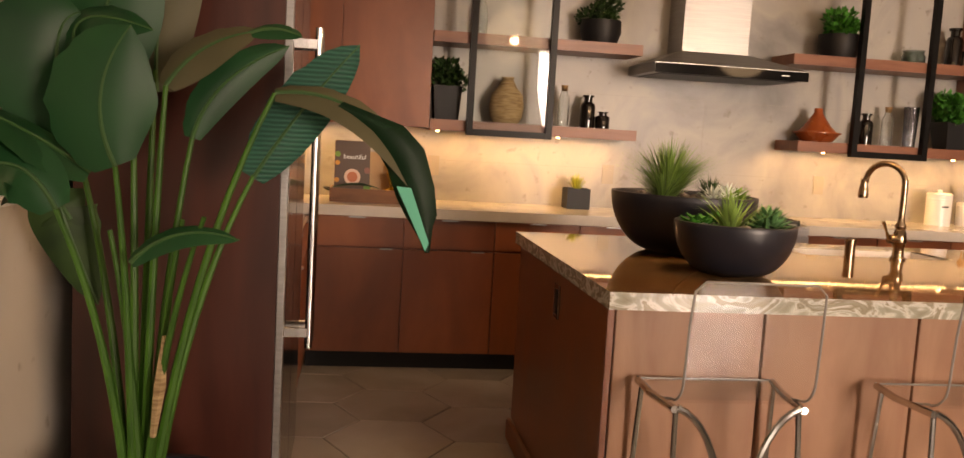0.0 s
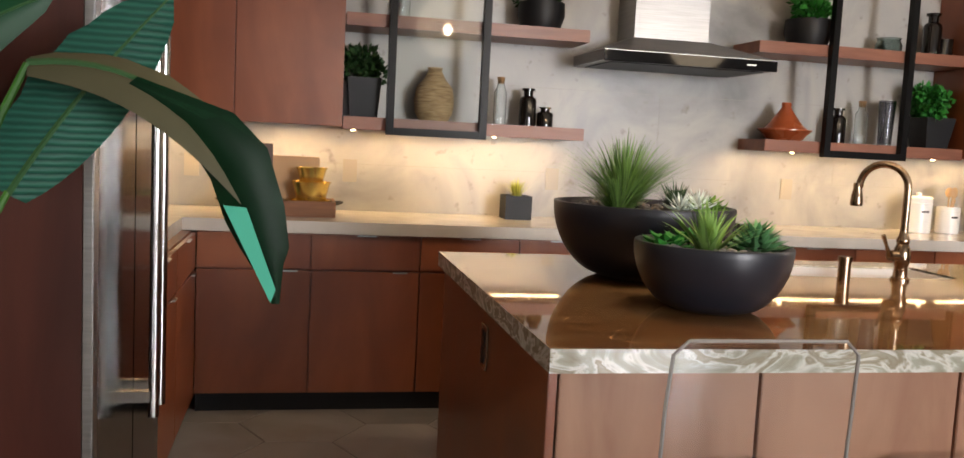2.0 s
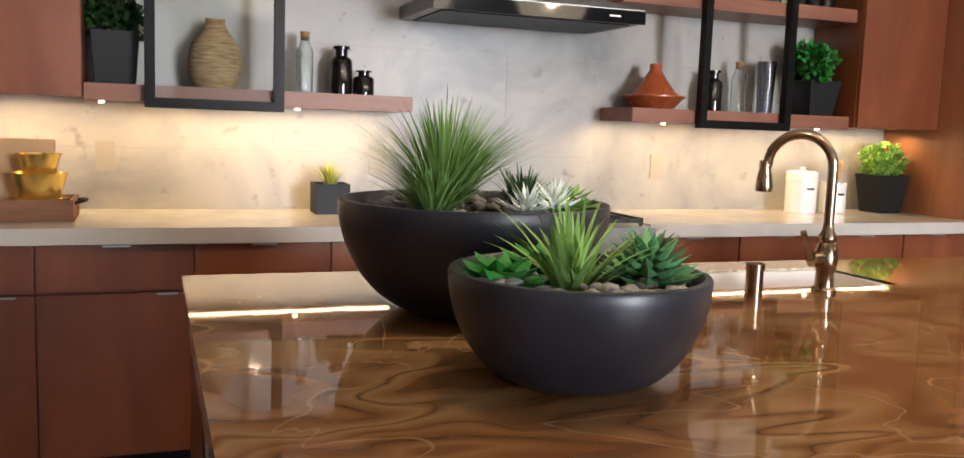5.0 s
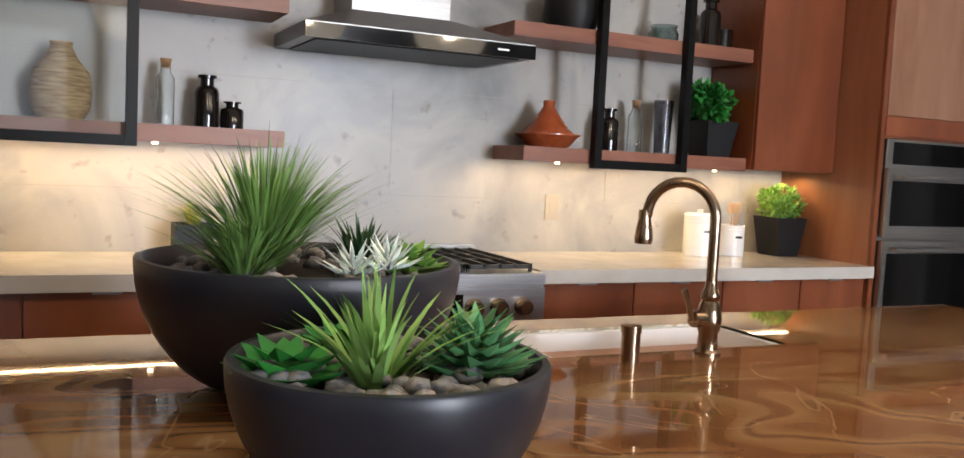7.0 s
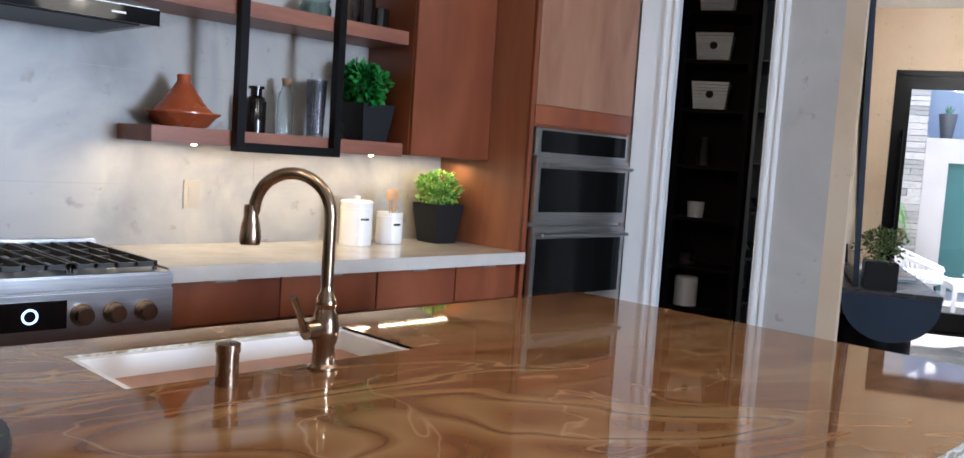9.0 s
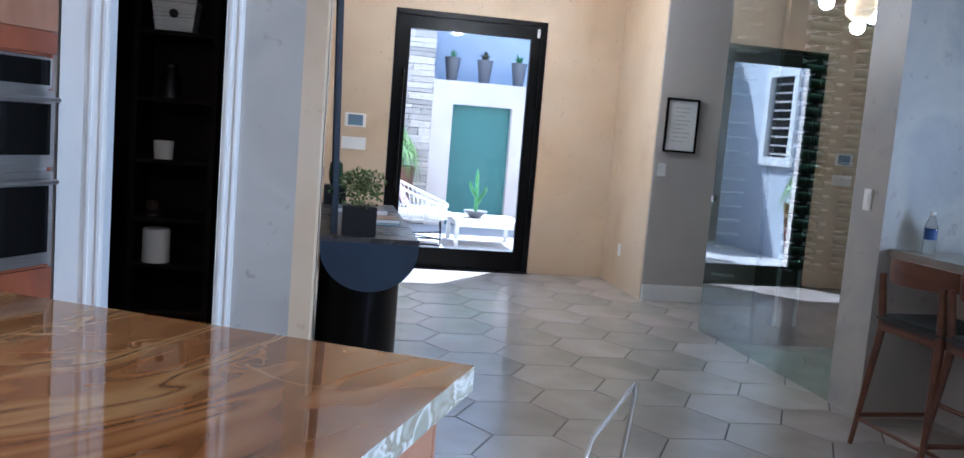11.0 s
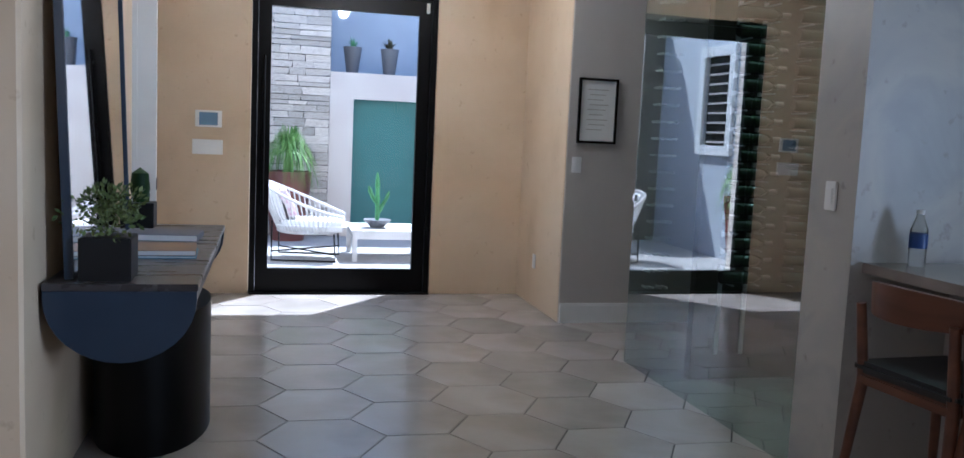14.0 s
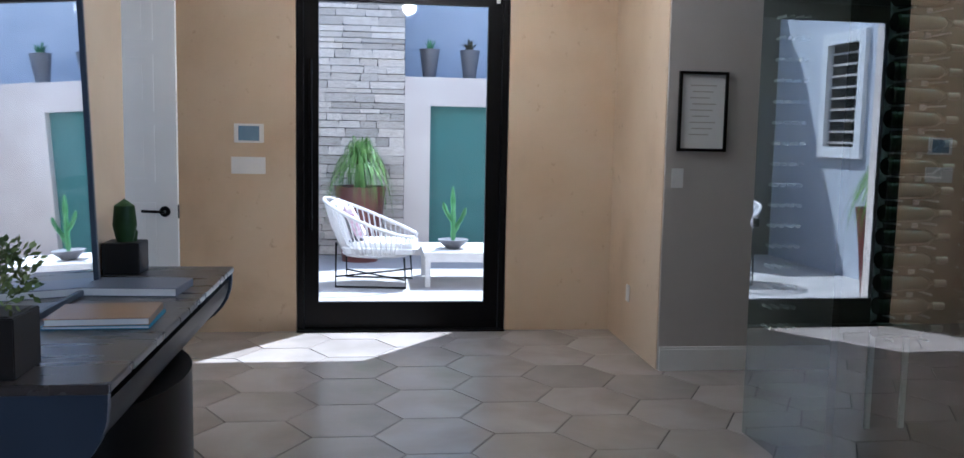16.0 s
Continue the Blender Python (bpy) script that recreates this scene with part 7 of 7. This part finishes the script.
                s.matrix_basis = pose(17.76 - d / 2 + 0.004, v + L / 2, z + h / 2) @ Matrix.Diagonal((d, L - 0.008, h - 0.008, 1))
                s.parent = base
                n += 1
            v += L
        z += h
    for v, sd in ((-0.19, 81), (-0.68, 82), (-1.2, 83)):
        p = thing("potted_plant", hall(18.2, v, 2.061), "tall tapered grey pot with a small plant on the ledge", "plant", "ledge pots")
        part("pot", lathe(bmesh.new(), [(0, 0), (0.075, 0), (0.12, 0.34), (0.125, 0.36), (0.105, 0.36), (0.10, 0.33), (0, 0.33)], 20), GREY_POT, p, "tapered grey pot", True)
        bm = bmesh.new()
        tuft(bm, (0, 0, 0.33), 30, 0.20, 0.14, 0.03, sd)
        part("foliage", bm, SUCCULENT if sd != 82 else LEAF_BACK, p, "small spiky foliage")
    for u, v, sd, sc in ((17.3, 0.62, 91, 1.0), (14.72, 1.72, 92, 0.9)):
        p = thing("potted_grass_tree", hall(u, v, -0.03), "large dark red pot with a fountain of long green leaves", "plant", "large courtyard pots")
        part("pot", lathe(bmesh.new(), [(0, 0), (0.20, 0), (0.27, 0.70), (0.29, 0.84), (0.26, 0.84), (0.25, 0.8), (0, 0.8)], 28), RED_POT, p, "large dark red pot", True)
        bm = bmesh.new()
        rr = random.Random(sd)
        for _ in range(420):
            a, ln = rr.uniform(0, 6.283), rr.uniform(0.35, 0.62)
            o = Vector((math.cos(a), math.sin(a), 0))
            b0 = Vector((0, 0, 1.08)) + o * 0.04
            k = rr.uniform(0.25, 1.0)
            blade(bm, b0, b0 + o * ln * 0.75 * k + Vector((0, 0, 0.45 - 0.95 * k * ln / 0.5)), o * 0.16 * k + Vector((0, 0, 0.34)), 0.012, 6)
        tube(bm, [(0, 0, 0.8), (0, 0, 1.1)], [0.07, 0.04], 8)
        part("foliage", bm, GRASS, p, "long arching green leaves")
    chair()
    low_table()


def chair():
    c = thing("lounge_chair", hall(15.75, 0.46, -0.03, -98), "white woven outdoor lounge chair with thin dark legs", "chair")
    c.matrix_basis = c.matrix_basis @ Matrix.Diagonal((1.05, 1.05, 1.05, 1))
    bm = bmesh.new()
    # a round shell, open in front at +x, woven from slim cords
    lo_r, hi = 0.30, 44
    rim = []
    for k in range(hi):
        a = math.pi * (0.13 + 1.74 * k / (hi - 1))
        back = (1 - math.cos(a)) / 2
        top = Vector((0.43 * math.cos(a) - 0.02, 0.42 * math.sin(a), 0.44 + 0.33 * back ** 1.2))
        low = Vector((0.30 * math.cos(a) + 0.03, 0.30 * math.sin(a), 0.29))
        rim.append(top)
        tube(bm, [low, (low + top) / 2 + Vector((math.cos(a), math.sin(a), 0)) * 0.02, top], 0.0075, 5)
    part("shell_cords", bm, WICKER, c, "white woven cord shell")
    part("rim", tube(bmesh.new(), rim, 0.016, 8), WICKER, c, "rounded white rim", True)
    part("seat_ring", lathe(bmesh.new(), [(0, 0.27), (0.30, 0.27), (0.32, 0.285), (0.30, 0.30), (0, 0.30)], 28, (0.03, 0, 0)), WICKER, c, "white seat base", True)
    part("seat_cushion", boxes((-0.26, 0.42, -0.29, 0.29, 0.301, 0.40), bevel=0.045), CUSHION, c, "thick white seat cushion", True)
    bm = boxes((-0.03, 0.06, -0.24, 0.24, 0, 0.42), bevel=0.04)
    bmesh.ops.transform(bm, matrix=pose(-0.22, 0, 0.36, 0, -22, 0), verts=bm.verts)
    part("back_cushion", bm, CUSHION, c, "white back cushion", True)
    bm = boxes((-0.04, 0.04, -0.20, 0.20, 0, 0.36), bevel=0.038)
    bmesh.ops.transform(bm, matrix=pose(-0.10, 0.03, 0.40, 0, -28, 8), verts=bm.verts)
    part("pillow", bm, PINK, c, "pink patterned pillow", True)
    for s in (-1, 1):
        pts = [(-0.30, s * 0.26, 0.40), (-0.30, s * 0.28, 0.012), (0.32, s * 0.28, 0.012), (0.30, s * 0.26, 0.28)]
        part("leg", tube(bmesh.new(), pts, 0.010, 8), BLACK_METAL, c, "thin dark leg loop", True)
    part("leg_brace", tube(bmesh.new(), [(-0.30, 0.28, 0.08), (0.32, -0.28, 0.08)], 0.008, 8), BLACK_METAL, c, "thin dark brace", True)
    part("leg_brace", tube(bmesh.new(), [(-0.30, -0.28, 0.10), (0.32, 0.28, 0.10)], 0.008, 8), BLACK_METAL, c, "thin dark brace", True)


def low_table():
    t = thing("coffee_table", hall(15.9, -0.42, -0.03), "low pale slatted outdoor table", "table")
    for k in range(6):
        part("slat", boxes((-0.40 + k * 0.136, -0.275 + k * 0.136, -0.42, 0.42, 0.30, 0.33), bevel=0.003), WICKER, t, "pale table slat")
    for su in (-1, 1):
        for sv in (-1, 1):
            part("leg", boxes((su * 0.36 - 0.025, su * 0.36 + 0.025, sv * 0.38 - 0.025, sv * 0.38 + 0.025, 0, 0.299)), WICKER, t)
    part("apron", boxes((-0.39, 0.39, 0.385, 0.40, 0.24, 0.299), (-0.39, 0.39, -0.40, -0.385, 0.24, 0.299), (-0.40, -0.385, -0.384, 0.384, 0.24, 0.299)), WICKER, t, "pale apron rails")
    p = thing("potted_cactus", hall(15.82, -0.30, 0.301), "branching cactus in a low dark bowl on the table", "plant")
    part("pot", lathe(bmesh.new(), [(0, 0), (0.06, 0), (0.14, 0.07), (0.15, 0.09), (0.135, 0.09), (0, 0.07)], 24), GREY_POT, p, "low dark bowl", True)
    bm = bmesh.new()
    for pts, r in ((((0, 0, 0.08), (0.0, 0.0, 0.3), (0.0, 0.01, 0.60)), 0.026), (((0, 0, 0.20), (0, -0.09, 0.27), (0, -0.12, 0.40)), 0.022), (((0, 0, 0.26), (0, 0.07, 0.33), (0, 0.10, 0.45)), 0.022), (((0, 0, 0.15), (0, -0.05, 0.2), (0.02, -0.06, 0.28)), 0.02)):
        q = arc(*pts, 8)
        tube(bm, q, [r * (0.75 + 0.3 * abs(math.sin(k * 1.3))) if k < 8 else r * 0.3 for k in range(9)], 8)
    part("cactus", bm, SUCCULENT, p, "green jointed cactus branches", True)


courtyard()
build_floor()
